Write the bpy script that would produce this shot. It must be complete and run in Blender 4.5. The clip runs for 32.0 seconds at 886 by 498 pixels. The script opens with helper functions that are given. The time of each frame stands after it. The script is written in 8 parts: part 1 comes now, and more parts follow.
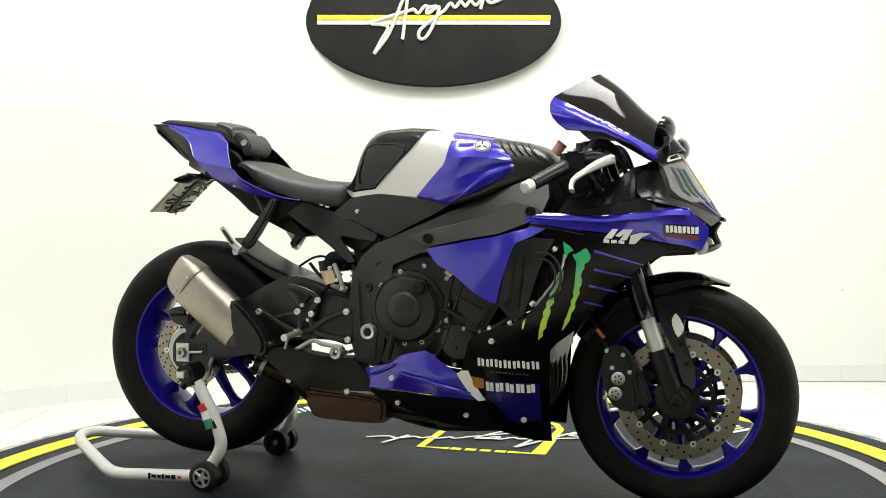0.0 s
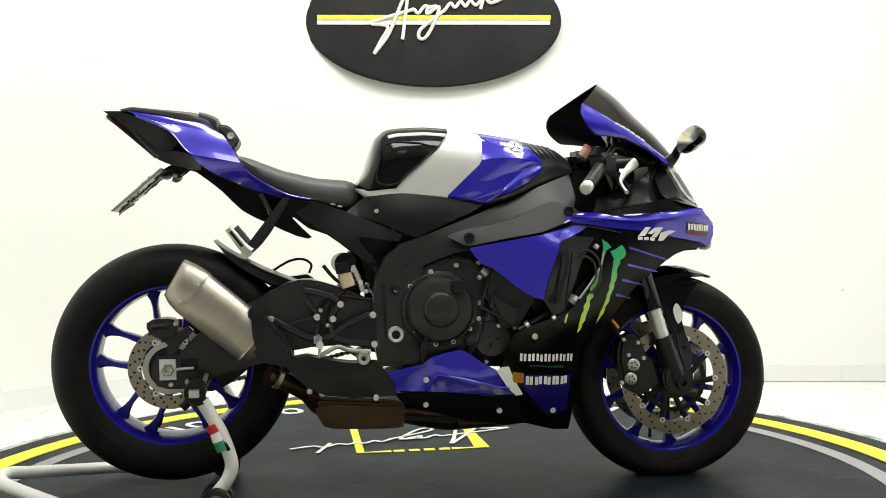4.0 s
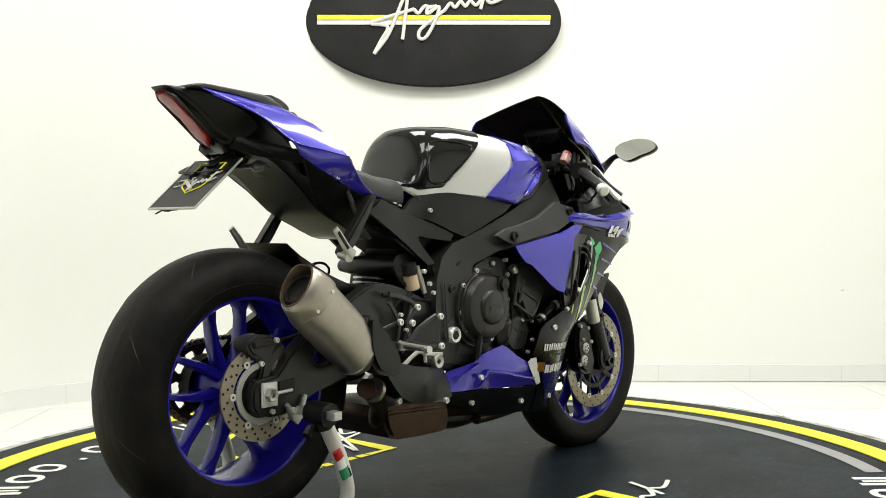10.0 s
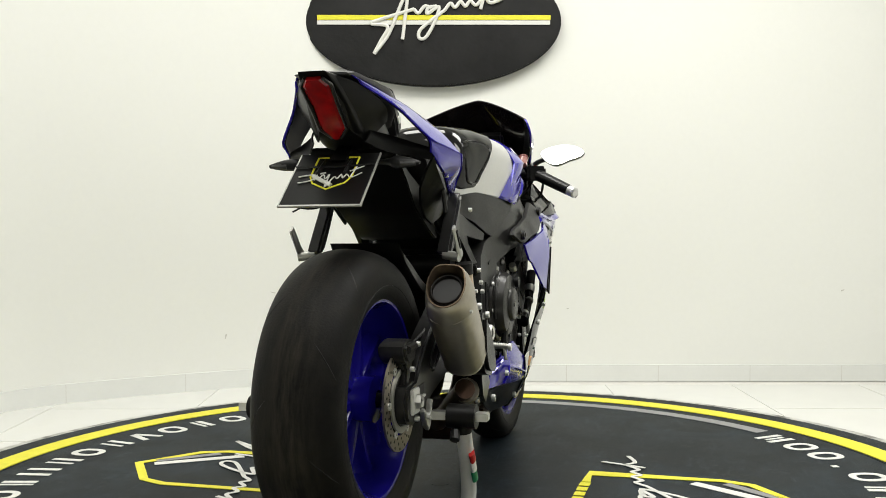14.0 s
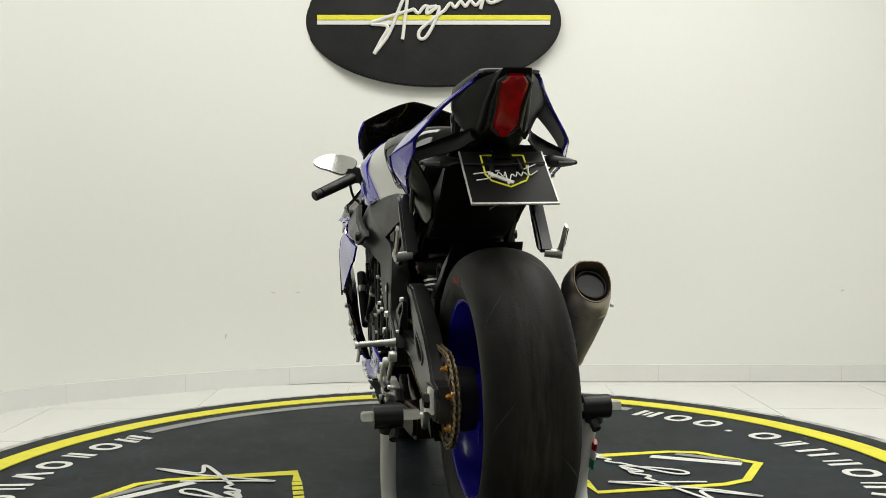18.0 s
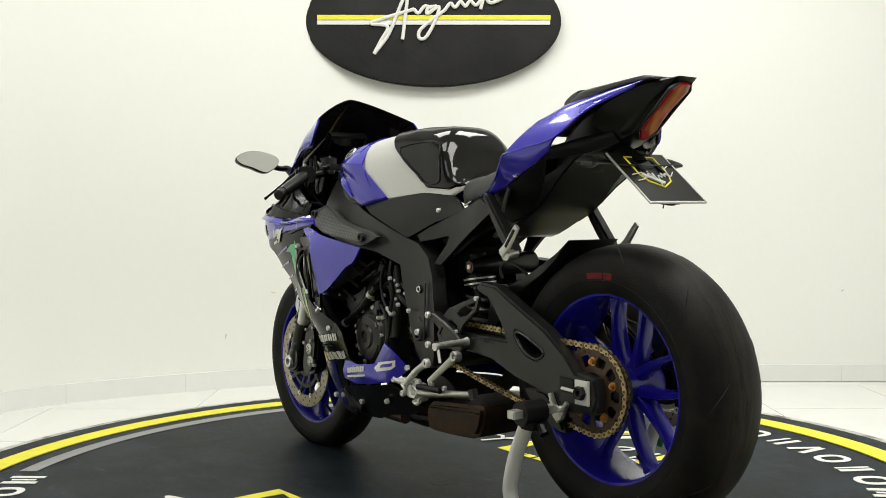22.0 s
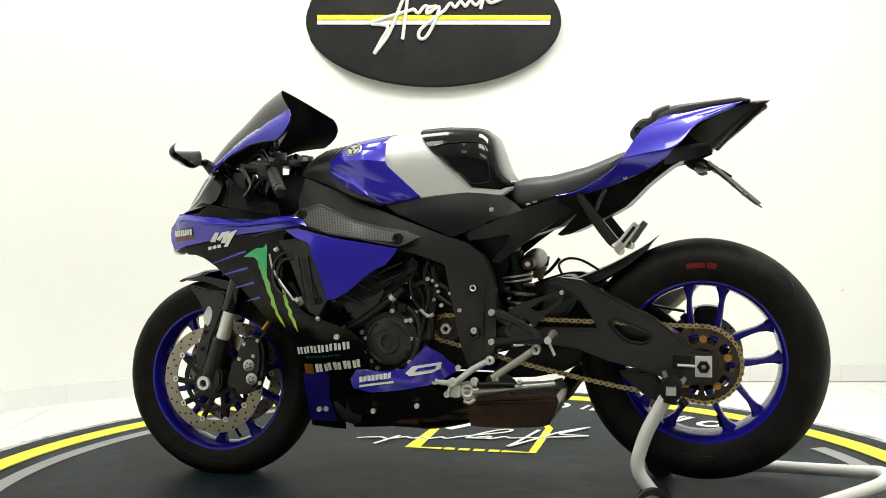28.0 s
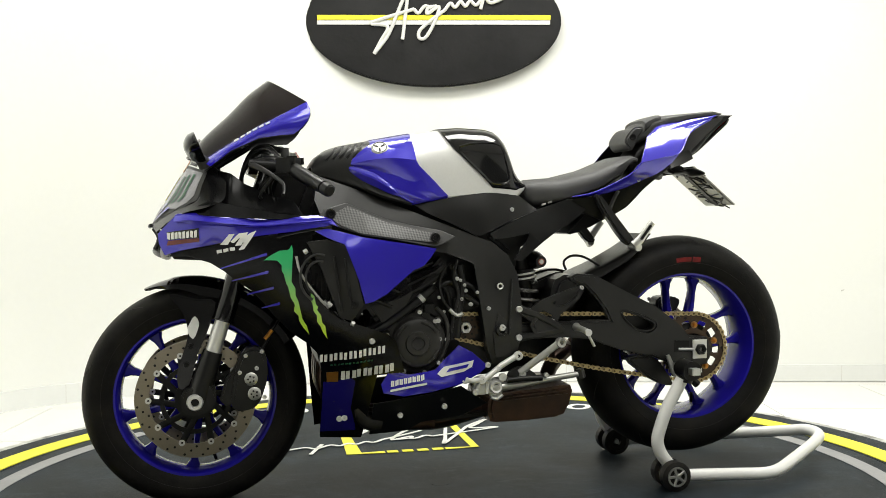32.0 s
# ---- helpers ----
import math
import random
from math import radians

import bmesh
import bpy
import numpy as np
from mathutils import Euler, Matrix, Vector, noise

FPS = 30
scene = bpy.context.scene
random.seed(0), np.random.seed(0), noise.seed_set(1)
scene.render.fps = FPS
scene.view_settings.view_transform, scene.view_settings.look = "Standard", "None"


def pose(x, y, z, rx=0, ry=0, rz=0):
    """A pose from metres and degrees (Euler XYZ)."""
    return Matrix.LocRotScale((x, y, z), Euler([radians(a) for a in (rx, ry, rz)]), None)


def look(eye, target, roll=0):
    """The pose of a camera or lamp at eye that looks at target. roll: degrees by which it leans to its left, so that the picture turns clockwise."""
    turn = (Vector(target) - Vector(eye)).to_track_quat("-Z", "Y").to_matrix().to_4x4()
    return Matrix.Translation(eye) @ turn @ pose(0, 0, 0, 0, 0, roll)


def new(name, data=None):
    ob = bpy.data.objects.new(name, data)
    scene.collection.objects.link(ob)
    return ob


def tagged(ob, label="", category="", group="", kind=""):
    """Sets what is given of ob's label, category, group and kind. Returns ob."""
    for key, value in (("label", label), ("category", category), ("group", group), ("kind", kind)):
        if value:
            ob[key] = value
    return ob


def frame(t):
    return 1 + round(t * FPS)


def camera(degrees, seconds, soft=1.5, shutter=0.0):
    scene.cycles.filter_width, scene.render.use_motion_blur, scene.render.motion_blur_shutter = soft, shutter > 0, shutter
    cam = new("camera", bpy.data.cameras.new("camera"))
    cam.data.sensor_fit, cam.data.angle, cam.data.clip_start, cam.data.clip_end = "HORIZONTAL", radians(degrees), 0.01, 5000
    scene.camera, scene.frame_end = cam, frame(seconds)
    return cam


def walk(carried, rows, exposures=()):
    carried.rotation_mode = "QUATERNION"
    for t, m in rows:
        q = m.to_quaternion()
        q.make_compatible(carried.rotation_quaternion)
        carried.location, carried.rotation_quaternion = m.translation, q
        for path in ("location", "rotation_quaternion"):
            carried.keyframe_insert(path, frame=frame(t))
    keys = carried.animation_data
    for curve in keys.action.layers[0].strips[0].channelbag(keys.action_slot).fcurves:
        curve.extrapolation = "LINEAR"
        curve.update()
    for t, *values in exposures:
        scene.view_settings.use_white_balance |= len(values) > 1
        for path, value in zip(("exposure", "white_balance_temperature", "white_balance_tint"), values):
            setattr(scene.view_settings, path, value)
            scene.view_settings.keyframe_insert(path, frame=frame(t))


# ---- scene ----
# camera: it stands still
cam = camera(47.33, 32.0, soft=0.5)
EYE = Vector((0.0, -2.880, 0.772))
AIM = EYE + Vector((0.0028, 0.9994, -0.03486))
walk(cam, [(0.0, look(EYE, AIM)), (32.0, look(EYE, AIM))],
     exposures=[(0.0, -0.23), (6.0, -0.23), (9.0, -0.28), (11.0, -0.36), (13.0, -0.49), (16.5, -0.80), (19.0, -0.83), (22.0, -0.55), (25.0, -0.31), (28.0, -0.26), (32.0, -0.25)])

# light: a closed white room under ceiling panels, with added grey walls behind the camera
world = bpy.data.worlds.new("world")
world.use_nodes = True
world.node_tree.nodes["Background"].inputs[0].default_value = (0.9, 0.95, 1.0, 1)
world.node_tree.nodes["Background"].inputs[1].default_value = 0.05
scene.world = world
CEILING_Z = 3.1
PANELS = [(-0.45, 0.4), (1.25, 0.4), (-0.45, -1.5), (1.25, -1.5), (-0.45, -3.4), (1.25, -3.4)]
for px, py in PANELS:
    lamp = bpy.data.lights.new("panel_lamp", "AREA")
    lamp.shape, lamp.size, lamp.size_y, lamp.energy = "RECTANGLE", 1.15, 0.85, (45 if px < 0 else 60) * {0.4: 1.2, -1.5: 0.75, -3.4: 0.2}[py]
    lamp.color = (1.0, 0.99, 0.935)
    new("panel_lamp", lamp).matrix_world = pose(px, py, CEILING_Z - 0.07)


# ---- materials ----
def mat(name, color, rough=0.5, metal=0.0, grain=0.08, scale=60.0, bump=0.0, bump_scale=300.0, coat=0.0, wear=0.0, wear_color=None, wear_scale=4.0, spec=0.5):
    """A surface with fine grain, broad mottling and a light relief."""
    m = bpy.data.materials.new(name)
    m.use_nodes = True
    nt = m.node_tree
    p = nt.nodes["Principled BSDF"]
    p.inputs["Metallic"].default_value = metal
    p.inputs["Coat Weight"].default_value = coat
    p.inputs["Coat Roughness"].default_value = 0.04
    p.inputs["Specular IOR Level"].default_value = spec
    co = nt.nodes.new("ShaderNodeTexCoord").outputs["Object"]

    def tex(sc, detail=4.0):
        n = nt.nodes.new("ShaderNodeTexNoise")
        n.inputs["Scale"].default_value, n.inputs["Detail"].default_value = sc, detail
        nt.links.new(co, n.inputs["Vector"])
        return n.outputs["Fac"]

    fine, broad = tex(scale), tex(wear_scale, 6.0)
    mix = nt.nodes.new("ShaderNodeMix")
    mix.data_type = "RGBA"
    lo = [max(c * (1 - grain), 0) for c in color]
    hi = [min(c * (1 + grain), 1) for c in color]
    mix.inputs[6].default_value, mix.inputs[7].default_value = (*lo, 1), (*hi, 1)
    nt.links.new(fine, mix.inputs[0])
    out = mix.outputs[2]
    if wear > 0:
        ramp = nt.nodes.new("ShaderNodeMapRange")
        ramp.inputs[1].default_value, ramp.inputs[2].default_value = 0.45, 0.75
        ramp.inputs[4].default_value = wear
        nt.links.new(broad, ramp.inputs[0])
        mix2 = nt.nodes.new("ShaderNodeMix")
        mix2.data_type = "RGBA"
        mix2.inputs[7].default_value = (*(wear_color or [c * 0.6 for c in color]), 1)
        nt.links.new(ramp.outputs[0], mix2.inputs[0])
        nt.links.new(out, mix2.inputs[6])
        out = mix2.outputs[2]
    nt.links.new(out, p.inputs["Base Color"])
    rr = nt.nodes.new("ShaderNodeMapRange")
    rr.inputs[3].default_value, rr.inputs[4].default_value = max(rough - 0.06, 0.02), min(rough + 0.06, 1)
    nt.links.new(broad, rr.inputs[0])
    nt.links.new(rr.outputs[0], p.inputs["Roughness"])
    if bump > 0:
        b = nt.nodes.new("ShaderNodeBump")
        b.inputs["Strength"].default_value, b.inputs["Distance"].default_value = bump, 0.002
        nt.links.new(tex(bump_scale, 3.0), b.inputs["Height"])
        nt.links.new(b.outputs[0], p.inputs["Normal"])
    return m


WALL = mat("wall_paint", (0.83, 0.835, 0.80), 0.75, grain=0.015, scale=40, bump=0.05, bump_scale=90, wear=0.06, wear_color=(0.76, 0.75, 0.69), wear_scale=1.2)
CEIL = mat("ceiling_paint", (0.76, 0.76, 0.74), 0.85, grain=0.04)
# grey of the unseen walls, kept dark to cut the fill from the front
UNSEENWALL = mat("unseen_wall_grey", (0.20, 0.20, 0.195), 0.8, grain=0.04)
TILE = mat("floor_tile", (0.80, 0.80, 0.77), 0.22, grain=0.03, scale=9, wear=0.12, wear_color=(0.72, 0.71, 0.68), wear_scale=2.0)
GROUT = mat("grout", (0.69, 0.68, 0.645), 0.9)
SKIRT = mat("baseboard_tile", (0.80, 0.81, 0.785), 0.35, grain=0.02, wear=0.1)


def deck_material():
    """Black rubber sheet with pale scuffs, swirls and dust."""
    m = mat("deck_rubber", (0.0046, 0.0076, 0.0104), 0.5, grain=0.5, scale=150, bump=0.3, bump_scale=260, spec=0.10)
    nt = m.node_tree
    p = nt.nodes["Principled BSDF"]
    col = p.inputs["Base Color"].links[0].from_socket
    co = nt.nodes.new("ShaderNodeTexCoord").outputs["Object"]
    for sc, stretch, lo, hi, amount, tint in ((2.6, (1, 1, 1), 0.44, 0.66, 0.8, (0.0165, 0.026, 0.035)), (7.0, (1, 3.5, 1), 0.55, 0.75, 0.8, (0.034, 0.050, 0.062)), (26.0, (2.5, 1, 1), 0.58, 0.74, 0.7, (0.065, 0.075, 0.079))):
        mp = nt.nodes.new("ShaderNodeMapping")
        mp.inputs["Scale"].default_value = stretch
        mp.inputs["Rotation"].default_value = (0, 0, 0.5 * sc)
        n = nt.nodes.new("ShaderNodeTexNoise")
        n.inputs["Scale"].default_value, n.inputs["Detail"].default_value, n.inputs["Distortion"].default_value = sc, 9.0, 1.2
        n.inputs["Roughness"].default_value = 0.66
        r = nt.nodes.new("ShaderNodeMapRange")
        r.inputs[1].default_value, r.inputs[2].default_value, r.inputs[4].default_value = lo, hi, amount
        mix = nt.nodes.new("ShaderNodeMix")
        mix.data_type = "RGBA"
        mix.inputs[7].default_value = (*tint, 1)
        nt.links.new(co, mp.inputs["Vector"])
        nt.links.new(mp.outputs[0], n.inputs["Vector"])
        nt.links.new(n.outputs["Fac"], r.inputs[0])
        nt.links.new(r.outputs[0], mix.inputs[0])
        nt.links.new(col, mix.inputs[6])
        col = mix.outputs[2]
    nt.links.new(col, p.inputs["Base Color"])
    return m


DECK = deck_material()
YELLOW = mat("yellow_paint", (0.78, 0.73, 0.03), 0.55, grain=0.1, wear=0.25, wear_scale=12)
GREYP = mat("grey_paint", (0.27, 0.27, 0.27), 0.6, grain=0.12, wear=0.3, wear_scale=9)
WHITEP = mat("white_paint", (0.74, 0.74, 0.70), 0.55, grain=0.06, wear=0.2, wear_scale=15)
RIMEDGE = mat("platform_edge", (0.46, 0.46, 0.43), 0.65, grain=0.35, scale=30, wear=1.0, wear_color=(0.06, 0.057, 0.05), wear_scale=16)
SIGNBLK = mat("sign_black", (0.008, 0.008, 0.008), 0.38, grain=0.5, scale=25, bump=0.35, bump_scale=60, wear=0.5, wear_color=(0.019, 0.019, 0.019), wear_scale=6, spec=0.3)


# ---- geometry helpers ----
def part(name, bm, material, parent=None, label="", sharp=38):
    """Links a bmesh as one smooth-shaded mesh object under its thing."""
    for f in bm.faces:
        f.smooth = True
    for e in bm.edges:
        if len(e.link_faces) == 2 and e.calc_face_angle(0.0) > radians(sharp):
            e.smooth = False
    me = bpy.data.meshes.new(name)
    bm.to_mesh(me)
    bm.free()
    me.materials.append(material)
    ob = new(name, me)
    ob.parent = parent
    if label:
        tagged(ob, label)
    return ob


def quads(rings, close=True, cap=True):
    """A skin over rings of points, each with the same count."""
    bm = bmesh.new()
    vs = [[bm.verts.new(p) for p in r] for r in rings]
    n = len(vs[0])
    for a, b in zip(vs, vs[1:]):
        for j in range(n if close else n - 1):
            bm.faces.new((a[j], a[(j + 1) % n], b[(j + 1) % n], b[j]))
    if cap and close:
        bm.faces.new(vs[0][::-1])
        bm.faces.new(vs[-1])
    bmesh.ops.remove_doubles(bm, verts=bm.verts, dist=1e-5)
    bmesh.ops.recalc_face_normals(bm, faces=bm.faces)
    return bm


def smooth_path(pts, n):
    """A Catmull-Rom curve through the points, n steps a piece."""
    P = [Vector(p) for p in pts]
    if len(P) < 3 or n < 2:
        return P
    out = []
    for i in range(len(P) - 1):
        a, b, c, d = P[max(i - 1, 0)], P[i], P[i + 1], P[min(i + 2, len(P) - 1)]
        for k in range(n):
            t = k / n
            out.append(0.5 * (2 * b + (c - a) * t + (2 * a - 5 * b + 4 * c - d) * t * t + (3 * b - a - 3 * c + d) * t ** 3))
    return out + [P[-1]]


def tube(pts, r, n=10, steps=5, flat=1.0, radii=None):
    """A round bar along a smooth path; flat squeezes it sideways."""
    P = smooth_path(pts, steps)
    m = len(P)
    rings, up = [], None
    for i, p in enumerate(P):
        d = (P[min(i + 1, m - 1)] - P[max(i - 1, 0)]).normalized()
        if up is None:
            up = d.orthogonal().normalized() if abs(d.y) > 0.9 else d.cross(Vector((0, 1, 0))).normalized()
        up = (up - d * up.dot(d)).normalized()
        side = d.cross(up)
        rr = r if radii is None else float(np.interp(i / (m - 1), np.linspace(0, 1, len(radii)), radii))
        rings.append([p + rr * (math.cos(a) * up + math.sin(a) * flat * side) for a in np.linspace(0, 2 * math.pi, n, endpoint=False)])
    return quads(rings)


def lathe(profile, c, n=40, closed=False, arc=(0, 360)):
    """Turns (radius, y) pairs about the axle through c = (x, z)."""
    full = arc == (0, 360)
    ang = np.radians(np.linspace(arc[0], arc[1], n, endpoint=not full))
    rings = [[(c[0] + r * math.cos(a), y, c[1] + r * math.sin(a)) for r, y in profile] for a in ang]
    if full:
        rings.append(rings[0])
    bm = quads(rings, close=closed, cap=not full)
    return bm


def prism(outline, ya, yb, bevel=0.004, seg=2, holes=()):
    """A plate with that side outline between two depths, edges rounded."""
    bm = bmesh.new()
    vs = [bm.verts.new((x, ya, z)) for x, z in outline]
    f = bm.faces.new(vs)
    r = bmesh.ops.extrude_face_region(bm, geom=[f], use_keep_orig=True)
    for v in r["geom"]:
        if isinstance(v, bmesh.types.BMVert):
            v.co.y = yb
    bmesh.ops.recalc_face_normals(bm, faces=bm.faces)
    if bevel > 0:
        edges = [e for e in bm.edges if abs(e.verts[0].co.y - e.verts[1].co.y) < 1e-6]
        bmesh.ops.bevel(bm, geom=edges, offset=bevel, segments=seg, affect="EDGES", clamp_overlap=True)
    return bm


def pierced(outline, hole, ya, yb, bevel=0.004):
    """A plate like prism() with one opening through it."""
    bm = bmesh.new()
    for loop in (outline, hole):
        vs = [bm.verts.new((x, ya, z)) for x, z in loop]
        for a, b in zip(vs, vs[1:] + vs[:1]):
            bm.edges.new((a, b))
    bmesh.ops.triangle_fill(bm, edges=bm.edges[:], use_beauty=True, normal=(0, 1, 0))
    r = bmesh.ops.extrude_face_region(bm, geom=bm.faces[:], use_keep_orig=True)
    for v in r["geom"]:
        if isinstance(v, bmesh.types.BMVert):
            v.co.y = yb
    bmesh.ops.recalc_face_normals(bm, faces=bm.faces)
    edges = [e for e in bm.edges if abs(e.verts[0].co.y - e.verts[1].co.y) < 1e-6 and e.calc_face_angle(0.0) > 1.0]
    bmesh.ops.bevel(bm, geom=edges, offset=bevel, segments=2, affect="EDGES", clamp_overlap=True)
    return bm


def box(x0, x1, y0, y1, z0, z1, bevel=0.003):
    return prism([(x0, z0), (x1, z0), (x1, z1), (x0, z1)], y0, y1, bevel)


def merge(*bms):
    """Several pieces of one part in one mesh."""
    out = bms[0]
    for b in bms[1:]:
        me = bpy.data.meshes.new("tmp")
        b.to_mesh(me)
        b.free()
        out.from_mesh(me)
        bpy.data.meshes.remove(me)
    return out


def moved(bm, m):
    bmesh.ops.transform(bm, matrix=m, verts=bm.verts)
    return bm


def surf(ctrl):
    """A thin-plate surface y(x, z) through (x, z, y) points."""
    P = np.array(ctrl, float)
    n = len(P)

    def ker(d):
        return d * d * np.log(d + 1e-9)

    d = np.hypot(P[:, None, 0] - P[None, :, 0], P[:, None, 1] - P[None, :, 1])
    Q = np.c_[np.ones(n), P[:, :2]]
    A = np.block([[ker(d) + 2e-4 * np.eye(n), Q], [Q.T, np.zeros((3, 3))]])
    w = np.linalg.solve(A, np.r_[P[:, 2], 0, 0, 0])

    def f(x, z):
        return float(w[:n] @ ker(np.hypot(x - P[:, 0], z - P[:, 1])) + w[n] + w[n + 1] * x + w[n + 2] * z)
    return f


def rounded(outline, n):
    """The same closed outline with n points a side along a smooth curve."""
    m = len(outline)
    out = []
    for i in range(m):
        a, b, c, d = (np.array(outline[(i + k - 1) % m], float) for k in range(4))
        for k in range(n):
            t = k / n
            out.append(tuple(0.5 * (2 * b + (c - a) * t + (2 * a - 5 * b + 4 * c - d) * t * t + (3 * b - a - 3 * c + d) * t ** 3)))
    return out


def panel(outline, f, side, thick=0.004, step=0.03, proud=0.0):
    """A curved shell: the side outline laid on the surface y = f(x, z), on the right (-1) or the left (1)."""
    bm = bmesh.new()
    bm.faces.new([bm.verts.new((p[0], 0, p[1])) for p in outline])
    bmesh.ops.triangulate(bm, faces=bm.faces[:], ngon_method="EAR_CLIP")
    xs, zs = [p[0] for p in outline], [p[1] for p in outline]
    for k in range(1, int((max(xs) - min(xs)) / step) + 1):
        bmesh.ops.bisect_plane(bm, geom=bm.verts[:] + bm.edges[:] + bm.faces[:], plane_co=(min(xs) + k * step, 0, 0), plane_no=(1, 0, 0))
    for k in range(1, int((max(zs) - min(zs)) / step) + 1):
        bmesh.ops.bisect_plane(bm, geom=bm.verts[:] + bm.edges[:] + bm.faces[:], plane_co=(0, 0, min(zs) + k * step), plane_no=(0, 0, 1))
    for v in bm.verts:
        v.co.y = side * (f(v.co.x, v.co.z) + proud)
    bm.normal_update()
    r = bmesh.ops.extrude_face_region(bm, geom=bm.faces[:], use_keep_orig=True)
    for v in r["geom"]:
        if isinstance(v, bmesh.types.BMVert):
            v.co.y -= side * thick
    bmesh.ops.recalc_face_normals(bm, faces=bm.faces)
    return bm


def hull(top, bot, wid, e=2.4, n=24, rows=26, zw=0.5, e2=None):
    """A closed body along x: top and bottom lines, half widths, rounded sections that are widest at the share zw of their height."""
    x0, x1 = top[0][0], top[-1][0]
    tx, tz = zip(*top)
    bx, bz = zip(*bot)
    wx, ww = zip(*wid)
    rings = []
    for x in np.linspace(x0, x1, rows):
        zt, zb, w = np.interp(x, tx, tz), np.interp(x, bx, bz), np.interp(x, wx, ww)
        zc = zb + (zt - zb) * zw
        ring = []
        for a in np.linspace(0, 2 * math.pi, n, endpoint=False):
            c, s = math.cos(a), math.sin(a)
            ee = e if s > 0 else (e2 or e)
            y = w * math.copysign(abs(c) ** (2 / ee), c)
            z = zc + ((zt - zc) if s > 0 else (zc - zb)) * math.copysign(abs(s) ** (2 / ee), s)
            ring.append((x, y, z))
        rings.append(ring)
    return quads(rings)


def skin(lo, hi, H, n=14, rows=8, lift=0.0, thick=0.006):
    """The piece of a vaulted body between two lines in side view, each from its foot to the ridge. H gives ridge z, foot z, half width, roundness by x."""
    def line(pts):
        P = np.array([tuple(p) for p in smooth_path([(p[0], 0, p[1]) for p in pts], 8)])
        hh = np.array([(z - H(x)[1]) / max(H(x)[0] - H(x)[1], 1e-4) for x, _, z in P])
        hh = np.maximum.accumulate(np.clip(hh, 0, 1)) + np.arange(len(hh)) * 1e-6
        hh[0], hh[-1] = 0, max(1, hh[-1])
        return [np.interp(math.sin(a) ** 0.8, hh, P[:, 0]) for a in np.linspace(0, math.pi / 2, n)]

    A, B = line(lo), line(hi)
    rings = []
    for i in range(rows + 1):
        ring = []
        for j, a in enumerate(np.linspace(0, math.pi / 2, n)):
            h = math.sin(a) ** 0.8
            x = A[j] + (B[j] - A[j]) * i / rows
            zt, zb, w, e = H(x)
            y = w * max(1 - h ** e, 0) ** (1 / e)
            ring.append(Vector((x, y * (1 + lift / max(w, 0.01)), zb + (zt - zb) * h + lift)))
        rings.append([Vector((p.x, -p.y, p.z)) for p in ring] + ring[-2::-1])
    bm = quads(rings, close=False)
    r = bmesh.ops.extrude_face_region(bm, geom=bm.faces[:], use_keep_orig=True)
    for v in r["geom"]:
        if isinstance(v, bmesh.types.BMVert):
            v.co = Vector((v.co.x, v.co.y * (1 - thick / max(abs(v.co.y), 0.03)), v.co.z - thick))
    bmesh.ops.recalc_face_normals(bm, faces=bm.faces)
    return bm


def blade(A, B, s, bulge=0.004, thick=0.004, n=4, k=6, inward=0.0):
    """A smooth sheet between two lines of (x, z, y) points, on the right (-1) or the left (1)."""
    a = smooth_path([(x, s * (y - inward), z) for x, z, y in A], n)
    b = smooth_path([(x, s * (y - inward), z) for x, z, y in B], n)
    rings = []
    for p, q in zip(a, b):
        p, q = Vector(p), Vector(q)
        rings.append([p.lerp(q, t) + Vector((0, s, 0.5)) * bulge * math.sin(math.pi * t) for t in np.linspace(0, 1, k + 1)])
    bm = quads(rings, close=False)
    r = bmesh.ops.extrude_face_region(bm, geom=bm.faces[:], use_keep_orig=True)
    for v in r["geom"]:
        if isinstance(v, bmesh.types.BMVert):
            v.co.y -= s * thick
    bmesh.ops.recalc_face_normals(bm, faces=bm.faces)
    return bm


def strip(pts, width, z, closed=False, h=0.0015):
    """A flat painted line on the floor along (x, y) points."""
    P = [Vector((p[0], p[1], 0)) for p in pts]
    m = len(P)
    rings = []
    for i, p in enumerate(P):
        a = P[(i - 1) % m] if closed or i else p
        b = P[(i + 1) % m] if closed or i < m - 1 else p
        d = (b - a).normalized()
        s = Vector((-d.y, d.x, 0)) * width / 2
        if a is not p and b is not p:
            c = max((p - a).normalized().dot(d), 0.5)
            s /= c
        rings.append([p + s + Vector((0, 0, z)), p + s + Vector((0, 0, z + h)), p - s + Vector((0, 0, z + h)), p - s + Vector((0, 0, z))])
    if closed:
        rings.append(rings[0])
    return quads(rings, cap=not closed)


def thing(name, label, category, group="", kind=""):
    return tagged(new(name), label, category, group, kind)


# ---- the room ----
FLOOR_Z = -0.045


def wall_line(x):
    """The plan of the back wall: straight behind the sign, bending forward to a rounded corner."""
    return 2.03 - 0.62 * max(0.0, (-0.35 - x) / 1.35) ** 1.6


